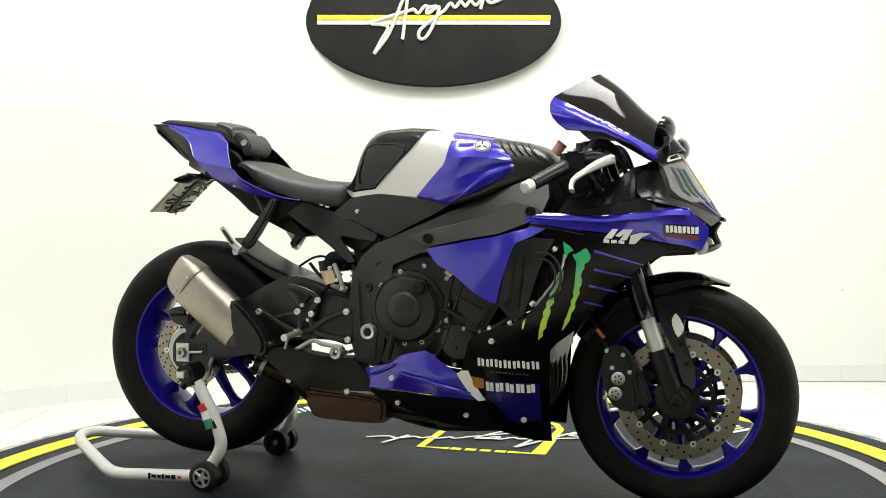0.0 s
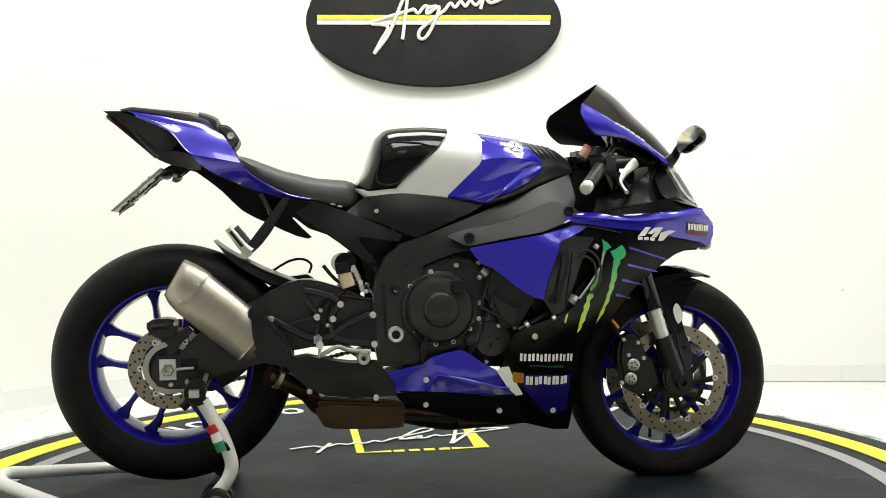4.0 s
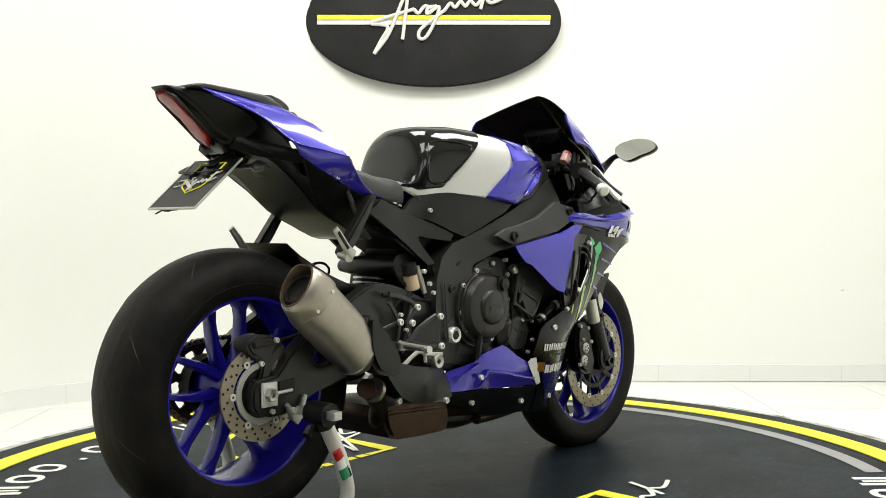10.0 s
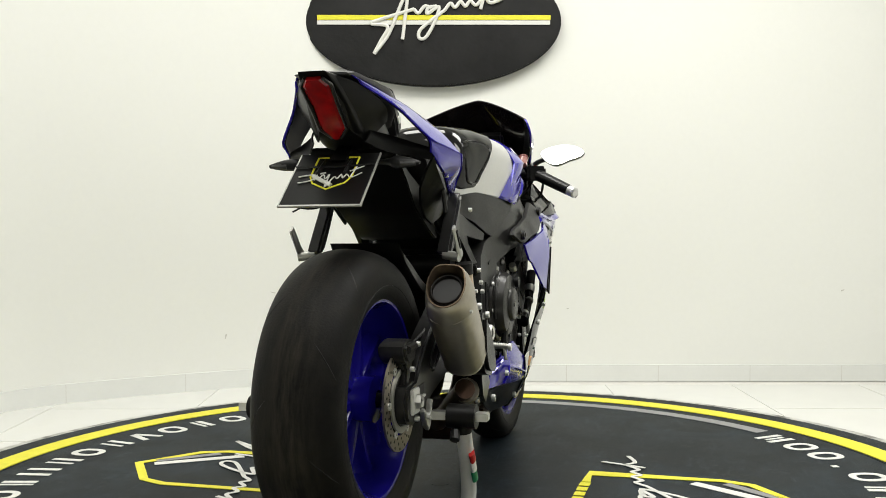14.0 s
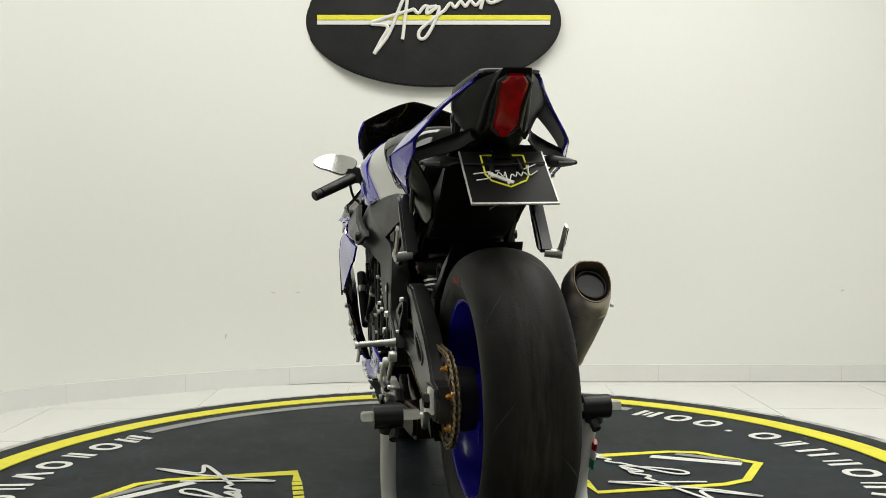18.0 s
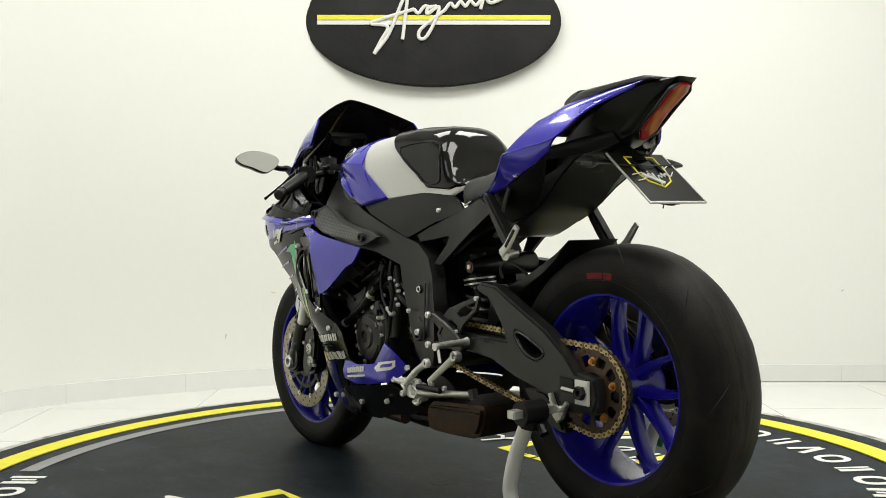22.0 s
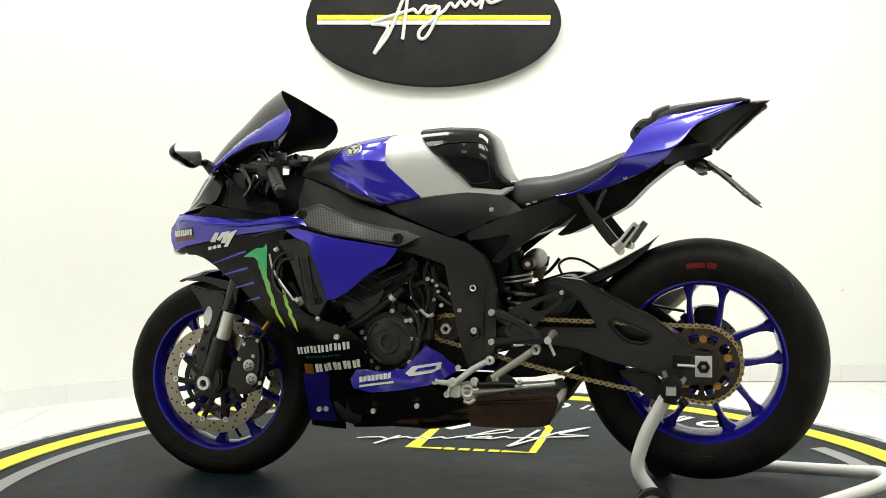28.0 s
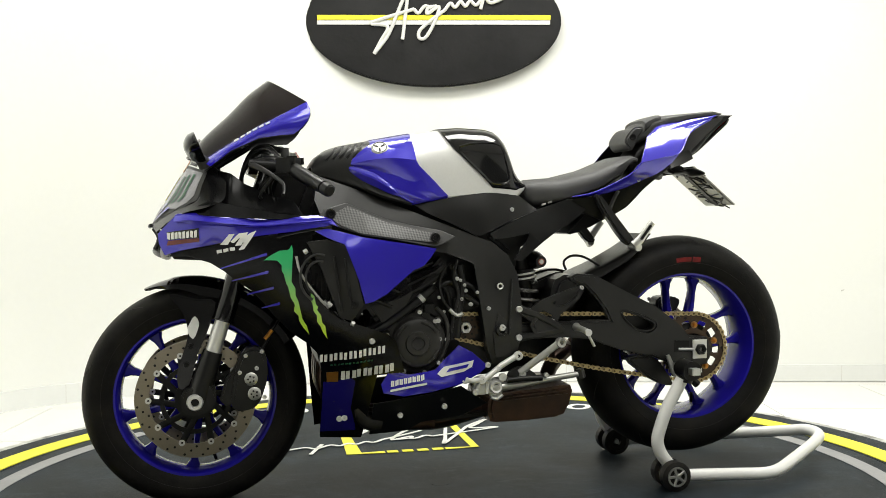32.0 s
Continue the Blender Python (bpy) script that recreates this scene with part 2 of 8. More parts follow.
def build_room():
    plan = [(3.6, -2.4), (3.6, 2.0), (3.55, 2.03)] + [(x, wall_line(x)) for x in np.linspace(3.3, -1.62, 34)]
    plan += [(-1.70, 1.40), (-1.77, 1.33), (-1.83, 1.22), (-1.88, 1.05), (-1.93, 0.8), (-2.0, 0.4), (-2.05, -2.4)]
    pts = [Vector((x, y, 0)) for x, y in plan]

    def sheet(z0, z1, off0, off1):
        m = len(pts)
        rings = []
        for i, p in enumerate(pts):
            d = (pts[min(i + 1, m - 1)] - pts[max(i - 1, 0)]).normalized()
            nrm = Vector((d.y, -d.x, 0))
            a, b = p + nrm * off0, p + nrm * off1
            rings.append([(a.x, a.y, z0), (a.x, a.y, z1), (b.x, b.y, z1), (b.x, b.y, z0)])
        return quads(rings)

    wall = part("wall_back", sheet(FLOOR_Z - 0.1, CEILING_Z, 0.0, 0.15), WALL)
    tagged(wall, "plain white painted wall with a rounded corner", "wall", kind="structure")
    SCUFF = mat("wall_scuff", (0.60, 0.59, 0.55), 0.85, grain=0.2, scale=200)
    for x, z, w, h, turn in ((1.958, 0.399, 0.009, 0.004, 20), (-0.794, 0.397, 0.012, 0.003, -15), (-0.682, 0.394, 0.011, 0.003, 10), (-1.002, 0.199, 0.003, 0.016, -12), (0.62, 0.31, 0.006, 0.003, 0)):
        d = (wall_line(x + 0.01) - wall_line(x - 0.01)) / 0.02
        loop = [(w * math.cos(b) * (1 + 0.35 * math.sin(3 * b + x)), h * math.sin(b) * (1 + 0.3 * math.cos(2 * b))) for b in np.linspace(0, 2 * math.pi, 15)[:-1]]
        ca, sa = math.cos(radians(turn)), math.sin(radians(turn))
        bm = bmesh.new()
        bm.faces.new([bm.verts.new((x + u * ca - v * sa, wall_line(x) + d * (u * ca - v * sa) - 0.003, z + u * sa + v * ca)) for u, v in loop])
        part("scuff", bm, SCUFF, wall, "faint scuff on the paint")
    # added walls out of view: their dark grey holds back light on the motorcycle
    rear = part("wall_front", box(-2.2, 3.8, -5.35, -5.2, FLOOR_Z - 0.1, CEILING_Z, 0), UNSEENWALL)
    tagged(rear, "unseen grey wall behind the camera, added to limit fill light", "wall", kind="structure")
    for name, x0, x1 in (("wall_left", -2.2, -2.05), ("wall_right", 3.6, 3.75)):
        tagged(part(name, box(x0, x1, -5.2, -2.401, FLOOR_Z - 0.1, CEILING_Z, 0), UNSEENWALL), "unseen grey side wall behind the camera, added to limit fill light", "wall", kind="structure")
    base = part("baseboard", sheet(FLOOR_Z, FLOOR_Z + 0.083, -0.013, 0.0), SKIRT)
    tagged(base, "pale glazed tile baseboard along the wall", "baseboard", kind="structure")
    for i in range(3, len(pts) - 2, 3):
        p, q = pts[i], pts[i + 1]
        d = (q - p).normalized()
        nrm = Vector((d.y, -d.x, 0))
        bm = bmesh.new()
        c = [p - nrm * 0.0135, p - nrm * 0.0135 + d * 0.003]
        bm.faces.new([bm.verts.new((v.x, v.y, z)) for v, z in ((c[0], FLOOR_Z), (c[1], FLOOR_Z), (c[1], FLOOR_Z + 0.08), (c[0], FLOOR_Z + 0.08))])
        part("joint", bm, GROUT, base)
    ceil = part("ceiling", box(-2.2, 3.8, -5.4, 2.3, CEILING_Z, CEILING_Z + 0.1, 0), CEIL)
    tagged(ceil, "plain white ceiling", "ceiling", kind="structure")
    ground = part("floor", box(-2.3, 3.8, -5.4, 2.3, FLOOR_Z - 0.12, FLOOR_Z - 0.003, 0), GROUT)
    tagged(ground, "floor bed under glossy white tiles", "floor", kind="structure")
    size, gap = 0.605, 0.002
    bm = box(gap, size - gap, gap, size - gap, -0.02, 0.0, 0.001)
    tile = part("tile", bm, TILE, ground)
    me = tile.data
    bpy.data.objects.remove(tile)
    for i in range(-4, 7):
        for j in range(-9, 4):
            x, y = i * size + 0.18, j * size + 0.12
            if math.hypot(x + size / 2, y + size / 2) < 1.0 or x + size > 3.7 or y + size > 2.3 or x < -2.3:
                continue
            t = new("tile", me)
            t.parent = ground
            t.location = (x, y, FLOOR_Z)
    for px, py in PANELS:
        lampbox = thing("ceiling_light", "flat white recessed ceiling light panel", "ceiling light", "ceiling lights")
        lampbox.location = (px, py, CEILING_Z)
        part("frame", merge(box(-0.62, 0.62, -0.47, -0.44, -0.06, 0.0), box(-0.62, 0.62, 0.44, 0.47, -0.06, 0.0), box(-0.62, -0.59, -0.44, 0.44, -0.06, 0.0), box(0.59, 0.62, -0.44, 0.44, -0.06, 0.0)), CEIL, lampbox)


# the pen strokes of the flourish that the sign, the floor and the show plate share
SCRIPT = [
    [(663, 98), (677, 72), (687, 55), (682, 48), (659, 46), (668, 40), (707, 28), (734, 20)],
    [(663, 98), (687, 67), (702, 32), (712, 8), (726, -24), (722, 0), (719, 24), (713, 73)],
    [(733, 20), (741, 27), (752, 15), (764, 19)],
    [(773, 15), (758, 18), (757, 28), (777, 16), (769, 43), (754, 69), (743, 71), (742, 60), (754, 47), (787, 22)],
    [(787, 22), (797, 10), (805, 17), (815, 7), (823, 15), (832, 6), (842, 13), (856, 0), (868, 9), (890, 1)],
    [(862, -28), (850, 20)],
]


def script_on_deck(u, v):
    """The flourish laid across the crest, its head towards the hub."""
    return -2.506 + 0.003295 * u - 0.000184 * v, -0.737 + 0.000278 * u - 0.002734 * v


def build_sign():
    """The oval dealer sign on the back wall, its lettering as a plain flourish."""
    sign = thing("wall_sign", "black oval wall sign with white flourish and yellow stripe", "sign")
    y = 1.975
    sc = (y + 2.88) / 1788.9

    def P(u, v):
        return ((u - 779.0) * sc, 0.772 + (378.6 - v) * sc)

    c, a, b = P(766.5, 40.5), 225.5 * sc, 114.5 * sc
    prof = [(c[0] + a * math.cos(t), c[1] + b * math.sin(t)) for t in np.linspace(0, 2 * math.pi, 96, endpoint=False)]
    part("board", prism(prof, y, y + 0.035, 0.006, 2), SIGNBLK, sign)
    part("batten", box(c[0] - 0.3, c[0] + 0.3, y + 0.036, wall_line(c[0]) - 0.001, c[1] - 0.03, c[1] + 0.03, 0.002), SIGNBLK, sign, "hidden wooden mounting batten")
    x0, z1 = P(563, 30)
    x1, z0 = P(973, 38.5)
    part("stripe", box(x0, x1, y - 0.006, y - 0.001, z0, z1, 0.001), YELLOW, sign, "yellow stripe")
    x0, z1 = P(563, 39.5)
    x1, z0 = P(972, 47)
    part("stripe", box(x0, x1, y - 0.006, y - 0.001, z0, z1, 0.001), WHITEP, sign, "white stripe")
    for st in SCRIPT:
        path = [(P(u, v)[0], y - 0.010, P(u, v)[1]) for u, v in st]
        part("flourish", tube(path, 0.0085, 8, 6), WHITEP, sign, "white painted flourish")


# ---- the turntable ----
TILT = pose(0, 0, 0, 0, -0.672, 0)


def disc_bm(r0, r1, z0, z1, n=160):
    return quads([[(r * math.cos(a), r * math.sin(a), z) for r, z in ((r0, z1), (r1, z1), (r1, z0), (r0, z0))] for a in np.linspace(0, 2 * math.pi, n + 1)], close=True, cap=False)


def build_platform():
    """The still rim of the platform and the disc that turns in it."""
    rim = tagged(part("platform_rim", disc_bm(1.362, 1.535, -0.04, -0.002), DECK), "black outer rim of the display platform with a yellow ring", "platform", kind="structure")
    part("ring", disc_bm(1.371, 1.453, -0.002, 0.0005), YELLOW, rim, "yellow painted ring")
    part("edge", disc_bm(1.5355, 1.578, -0.045, -0.006), RIMEDGE, rim, "stained grey metal edge")
    rim.matrix_world = TILT
    disc = thing("turntable", "black rubber-topped turntable disc with painted white, grey and yellow marks", "turntable")
    part("deck", quads([[(1.356 * k * math.cos(a), 1.356 * k * math.sin(a), z) for k, z in ((0.02, 0.0), (0.5, 0.0), (0.85, 0.0), (0.998, 0.0), (1.0, -0.003), (1.0, -0.035))] for a in np.linspace(0, 2 * math.pi, 161)], close=False), DECK, disc)
    part("hub_cap", disc_bm(0.001, 0.03, -0.003, 0.0004, 32), DECK, disc)

    def arc(r, a0, a1, n=60):
        return [(r * math.cos(radians(a)), r * math.sin(radians(a))) for a in np.linspace(a0, a1, n)]

    for a0, a1 in ((-45.5, 45.5), (149, 211)):
        part("band", strip(arc(1.272, a0, a1), 0.055, 0.0006), GREYP, disc, "grey painted arc")
    # lettering round the edge: plain rings and bars
    for s in (1, -1):
        for k in range(15):
            a = radians(s * (50.0 + 6.0 * k)) if s > 0 else radians(-50.0 - 6.0 * (14 - k))
            c, t = Vector((math.cos(a), math.sin(a))), Vector((-math.sin(a), math.cos(a)))

            def bar(u0, v0, u1, v1, wide=0.022):
                p0, p1 = c * (1.232 + v0 * 0.052) + t * (u0 * 0.036), c * (1.232 + v1 * 0.052) + t * (u1 * 0.036)
                part("block", strip([p0, p1], wide, 0.0006), WHITEP, disc, "white painted lettering bar")

            if k in (1, 3, 6, 10, 12, 13):
                pts = []
                for q in range(24):
                    b = 2 * math.pi * q / 24
                    cu, su = math.cos(b), math.sin(b)
                    p = c * (1.232 + 0.044 * math.copysign(abs(su) ** 0.8, su)) + t * (0.036 * math.copysign(abs(cu) ** 0.8, cu))
                    pts.append((p.x, p.y))
                part("block", strip(pts, 0.021, 0.0006, closed=True), WHITEP, disc, "white painted letter ring")
            elif k == 11:
                part("block", strip([c * 1.19 - t * 0.010, c * 1.19 + t * 0.010], 0.02, 0.0006), WHITEP, disc, "white painted dot")
            elif k in (2, 9):
                bar(-0.35, -1, -0.35, 1)
                bar(0.45, -1, 0.45, 1, 0.014)
            elif k == 4:
                bar(-0.95, -1, -0.1, 1)
                bar(0.95, -1, 0.1, 1)
            elif k in (5, 7):
                bar(-0.7, -1, -0.7, 1)
                bar(0.5, -0.9, 0.5, 0.9, 0.014)
            else:
                bar(-0.85, -1, -0.85, 1)
                bar(0.85, -1, 0.85, 1)
                if k != 8:
                    bar(0, -0.7, 0, 0.7, 0.014)
    for s in (1, -1):
        crest = [(0.2, 0.405), (0.2, 0.78), (0.17, 0.86), (0.0, 0.985), (-0.17, 0.86), (-0.2, 0.78), (-0.2, 0.405)]
        part("crest_line", strip([(0.10, 0.405 * s)] + [(x, y * s) for x, y in crest[:7]] + [(-0.10, 0.405 * s)], 0.026, 0.0006), YELLOW, disc, "yellow painted crest outline")
        for k in range(4):
            part("block", strip([(-0.075 + 0.05 * k - 0.018, 0.405 * s), (-0.075 + 0.05 * k + 0.018, 0.405 * s)], 0.03, 0.0006), YELLOW, disc, "small yellow painted letter block")
        part("bar", strip([(0.155, 0.70 * s), (0.0, 0.93 * s)], 0.035, 0.0006), WHITEP, disc, "white painted bar")
        part("bar", strip([(0.168, 0.79 * s), (0.035, 0.945 * s)], 0.03, 0.0006), GREYP, disc, "grey painted bar")
        turn = -s
        for st in SCRIPT:
            flow = smooth_path([(*script_on_deck(u, v), 0) for u, v in st], 6)
            part("flourish", strip([(turn * p.x, turn * p.y) for p in flow], 0.013, 0.0026), WHITEP, disc, "white painted flourish")
    return disc


# ---- the motorcycle: x forward, y to its left, z up ----
RUBBER = mat("tyre_rubber", (0.0062, 0.0060, 0.0058), 0.52, grain=0.6, scale=70, bump=0.35, bump_scale=220, wear=0.9, wear_color=(0.026, 0.0225, 0.018), wear_scale=13, spec=0.28)


def worn_tread():
    """Tyre rubber, its crown scuffed pale brown in streaks round the wheel."""
    m = mat("tyre_rubber", (0.0050, 0.0049, 0.0047), 0.55, grain=0.6, scale=70, bump=0.35, bump_scale=220, wear=0.9, wear_color=(0.013, 0.0117, 0.0095), wear_scale=13, spec=0.13)
    nt = m.node_tree
    p = nt.nodes["Principled BSDF"]
    col = p.inputs["Base Color"].links[0].from_socket
    co = nt.nodes.new("ShaderNodeTexCoord").outputs["Object"]
    sep = nt.nodes.new("ShaderNodeSeparateXYZ")
    nt.links.new(co, sep.inputs[0])
    mag = nt.nodes.new("ShaderNodeMath")
    mag.operation = "ABSOLUTE"
    nt.links.new(sep.outputs[1], mag.inputs[0])
    crown = nt.nodes.new("ShaderNodeMapRange")
    for i, v in enumerate((0.012, 0.072, 1.0, 0.0)):
        crown.inputs[i + 1].default_value = v
    nt.links.new(mag.outputs[0], crown.inputs[0])
    mp = nt.nodes.new("ShaderNodeMapping")
    mp.inputs["Scale"].default_value = (1.0, 7.0, 1.0)
    streak = nt.nodes.new("ShaderNodeTexNoise")
    streak.inputs["Scale"].default_value, streak.inputs["Detail"].default_value, streak.inputs["Roughness"].default_value = 9.0, 8.0, 0.7
    nt.links.new(co, mp.inputs["Vector"])
    nt.links.new(mp.outputs[0], streak.inputs["Vector"])
    r = nt.nodes.new("ShaderNodeMapRange")
    r.inputs[1].default_value, r.inputs[2].default_value = 0.40, 0.68
    nt.links.new(streak.outputs["Fac"], r.inputs[0])
    mul = nt.nodes.new("ShaderNodeMath")
    mul.operation = "MULTIPLY"
    nt.links.new(r.outputs[0], mul.inputs[0])
    nt.links.new(crown.outputs[0], mul.inputs[1])
    mix = nt.nodes.new("ShaderNodeMix")
    mix.data_type = "RGBA"
    mix.inputs[7].default_value = (0.029, 0.0255, 0.020, 1)
    nt.links.new(mul.outputs[0], mix.inputs[0])
    nt.links.new(col, mix.inputs[6])
    nt.links.new(mix.outputs[2], p.inputs["Base Color"])
    return m


TREAD = worn_tread()
SPROCK = mat("oily_sprocket", (0.050, 0.029, 0.015), 0.40, 0.3, grain=0.3, scale=90, wear=0.5)
LINKDARK = mat("chain_inner", (0.12, 0.085, 0.04), 0.4, 0.9, grain=0.3, scale=300)
PALEALLOY = mat("pale_alloy", (0.72, 0.72, 0.70), 0.45, 0.5, grain=0.08, scale=120, wear=0.2)
FADED = mat("faded_red", (0.15, 0.010, 0.010), 0.6, grain=0.3, scale=120, wear=0.8, wear_color=(0.03, 0.006, 0.006), wear_scale=60, spec=0.2)
BLUE = mat("blue_paint", (0.020, 0.011, 0.42), 0.22, 0.25, grain=0.06, scale=400, coat=1.0)
# a darker blue, with the shade low on the fairing put into its colour
SHADEDBLUE = mat("shaded_blue_paint", (0.008, 0.005, 0.135), 0.25, grain=0.06, scale=400, coat=0.3, spec=0.3)
RIMBLUE = mat("blue_wheel", (0.012, 0.008, 0.26), 0.22, 0.0, grain=0.06, coat=0.15, spec=0.25)
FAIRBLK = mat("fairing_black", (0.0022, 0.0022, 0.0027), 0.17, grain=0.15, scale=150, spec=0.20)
BLACK = mat("gloss_black", (0.002, 0.002, 0.0025), 0.09, grain=0.1, spec=0.45)
PLASTIC = mat("black_plastic", (0.0040, 0.0040, 0.0040), 0.30, grain=0.2, scale=200, bump=0.12, bump_scale=900, spec=0.36, wear=0.4, wear_color=(0.010, 0.010, 0.0095), wear_scale=14)
DARK = mat("dark_machinery", (0.0028, 0.0028, 0.0028), 0.42, grain=0.3, scale=80, spec=0.3)
FRAMEBLK = mat("frame_black", (0.015, 0.015, 0.0145), 0.31, grain=0.15, scale=200, bump=0.08, bump_scale=700, spec=0.40, wear=0.4, wear_color=(0.018, 0.018, 0.017), wear_scale=12)
GREYPL = mat("grey_plastic", (0.030, 0.030, 0.029), 0.42, grain=0.15, scale=300, bump=0.1, bump_scale=900, spec=0.3)
SEATM = mat("seat_vinyl", (0.038, 0.038, 0.038), 0.44, grain=0.15, scale=300, bump=0.25, bump_scale=700, spec=0.45)
SILVER = mat("brushed_silver", (0.62, 0.62, 0.605), 0.38, 0.35, grain=0.05, scale=160, coat=0.3)
SPRING = mat("spring_steel", (0.13, 0.13, 0.125), 0.28, 0.8, grain=0.1)
COPPER = mat("copper_ring", (0.32, 0.10, 0.06), 0.4, 0.8, grain=0.2)
BRASS = mat("brass_washer", (0.42, 0.25, 0.09), 0.35, 0.9, grain=0.2)
CHROME = mat("bright_steel", (0.68, 0.68, 0.66), 0.34, 0.62, grain=0.06)
ALLOY = mat("cast_alloy", (0.50, 0.50, 0.47), 0.42, 0.9, grain=0.12, wear=0.3)
TITAN = mat("titanium", (0.40, 0.37, 0.315), 0.43, 0.95, grain=0.15, scale=60, bump=0.06, bump_scale=90, wear=0.5, wear_color=(0.27, 0.23, 0.17), wear_scale=5)
BROWNT = mat("browned_titanium", (0.15, 0.11, 0.075), 0.45, 0.8, grain=0.25, scale=50, wear=0.5)
SOOT = mat("soot", (0.012, 0.010, 0.009), 0.7, grain=0.4, scale=90, spec=0.2)
RUST = mat("burnt_steel", (0.060, 0.031, 0.018), 0.30, 0.6, grain=0.5, scale=30, bump=0.2, bump_scale=120, wear=0.9, wear_color=(0.018, 0.013, 0.011), wear_scale=11)
GOLD = mat("chain_gold", (0.50, 0.40, 0.22), 0.38, 1.0, grain=0.2, scale=300, wear=0.5, wear_color=(0.16, 0.11, 0.06), wear_scale=60)
DISCM = mat("disc_steel", (0.30, 0.265, 0.215), 0.36, 1.0, grain=0.1, scale=200)
ENGINE = mat("engine_black", (0.024, 0.0235, 0.022), 0.30, 0.1, grain=0.2, scale=200, bump=0.15, bump_scale=600, spec=0.35)
ORANGE = mat("orange_anodised", (0.58, 0.25, 0.05), 0.3, 0.9, grain=0.1)
RED = mat("red_plastic", (0.45, 0.012, 0.012), 0.35, grain=0.1)
COWLBLK = mat("cowl_black", (0.0030, 0.0030, 0.0032), 0.22, grain=0.2, scale=150, spec=0.12)
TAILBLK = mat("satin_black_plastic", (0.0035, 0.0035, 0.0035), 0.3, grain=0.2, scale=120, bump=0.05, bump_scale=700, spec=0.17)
LENSRED = mat("tail_lens", (0.24, 0.004, 0.005), 0.22, grain=0.75, scale=45, coat=0.5, wear=0.6, wear_color=(0.14, 0.002, 0.003), wear_scale=22, spec=0.3)
STICKER = mat("white_sticker", (0.78, 0.78, 0.76), 0.35, grain=0.03, coat=0.4)
DKGREEN = mat("dark_green_sticker", (0.01, 0.07, 0.035), 0.35, grain=0.05)
RESERV = mat("clear_reservoir", (0.60, 0.47, 0.31), 0.3, grain=0.1)
MIRROR = mat("mirror_glass", (0.92, 0.925, 0.92), 0.03, 1.0, grain=0.0)
BROWNRED = mat("badge_red", (0.16, 0.03, 0.02), 0.35, grain=0.1)
PLATEBLK = mat("plate_black", (0.005, 0.005, 0.005), 0.30, grain=0.05, spec=0.16)
PADM = mat("pad_gloss", (0.002, 0.002, 0.0025), 0.07, grain=0.1, spec=0.45)


def claw_green():
    """Green at the top of the marks, yellow-green towards their tips."""
    m = mat("claw_fade", (0.04, 0.45, 0.12), 0.3, grain=0.05, coat=0.5)
    nt = m.node_tree
    p = nt.nodes["Principled BSDF"]
    sep = nt.nodes.new("ShaderNodeSeparateXYZ")
    nt.links.new(nt.nodes.new("ShaderNodeTexCoord").outputs["Object"], sep.inputs[0])
    fade = nt.nodes.new("ShaderNodeMapRange")
    fade.inputs[1].default_value, fade.inputs[2].default_value = 0.47, 0.64
    nt.links.new(sep.outputs[2], fade.inputs[0])
    mix = nt.nodes.new("ShaderNodeMix")
    mix.data_type = "RGBA"
    mix.inputs[6].default_value, mix.inputs[7].default_value = (0.50, 0.68, 0.04, 1), (0.02, 0.42, 0.14, 1)
    nt.links.new(fade.outputs[0], mix.inputs[0])
    nt.links.new(mix.outputs[2], p.inputs["Base Color"])
    return m


GREEN = claw_green()


def woven():
    """A pale carbon weave: small light and dark checks set on the slant."""
    m = mat("carbon_weave", (0.05, 0.05, 0.05), 0.4, grain=0.1, coat=0.1)
    nt = m.node_tree
    mp = nt.nodes.new("ShaderNodeMapping")
    mp.inputs["Rotation"].default_value = (0, 0.65, 0)
    mp.inputs["Scale"].default_value = (190, 1, 330)
    ch = nt.nodes.new("ShaderNodeTexChecker")
    ch.inputs["Scale"].default_value = 1.0
    ch.inputs["Color1"].default_value, ch.inputs["Color2"].default_value = (0.022, 0.022, 0.022, 1), (0.085, 0.085, 0.082, 1)
    nt.links.new(nt.nodes.new("ShaderNodeTexCoord").outputs["Object"], mp.inputs["Vector"])
    sep = nt.nodes.new("ShaderNodeSeparateXYZ")
    comb = nt.nodes.new("ShaderNodeCombineXYZ")
    comb.inputs[1].default_value = 0.5
    nt.links.new(mp.outputs[0], sep.inputs[0])
    nt.links.new(sep.outputs[0], comb.inputs[0])
    nt.links.new(sep.outputs[2], comb.inputs[2])
    nt.links.new(comb.outputs[0], ch.inputs["Vector"])
    nt.links.new(ch.outputs["Color"], nt.nodes["Principled BSDF"].inputs["Base Color"])
    return m


CARBON = woven()


def tinted():
    m = bpy.data.materials.new("tinted_screen")
    m.use_nodes = True
    p = m.node_tree.nodes["Principled BSDF"]
    p.inputs["Base Color"].default_value = (0.012, 0.009, 0.009, 1)
    p.inputs["Roughness"].default_value = 0.07
    p.inputs["Transmission Weight"].default_value = 0.10
    p.inputs["IOR"].default_value = 1.25
    return m


TINT = tinted()
FA, RA = (0.675, 0.287), (-0.731, 0.376)


def xz(tri):
    return [(p[0], p[1]) for p in tri]


def soft_edge(ob, width=0.0016):
    """A fine rounded edge."""
    m = ob.modifiers.new("edge", "BEVEL")
    m.width, m.segments, m.limit_method, m.angle_limit = width, 2, "ANGLE", radians(50)
    return ob


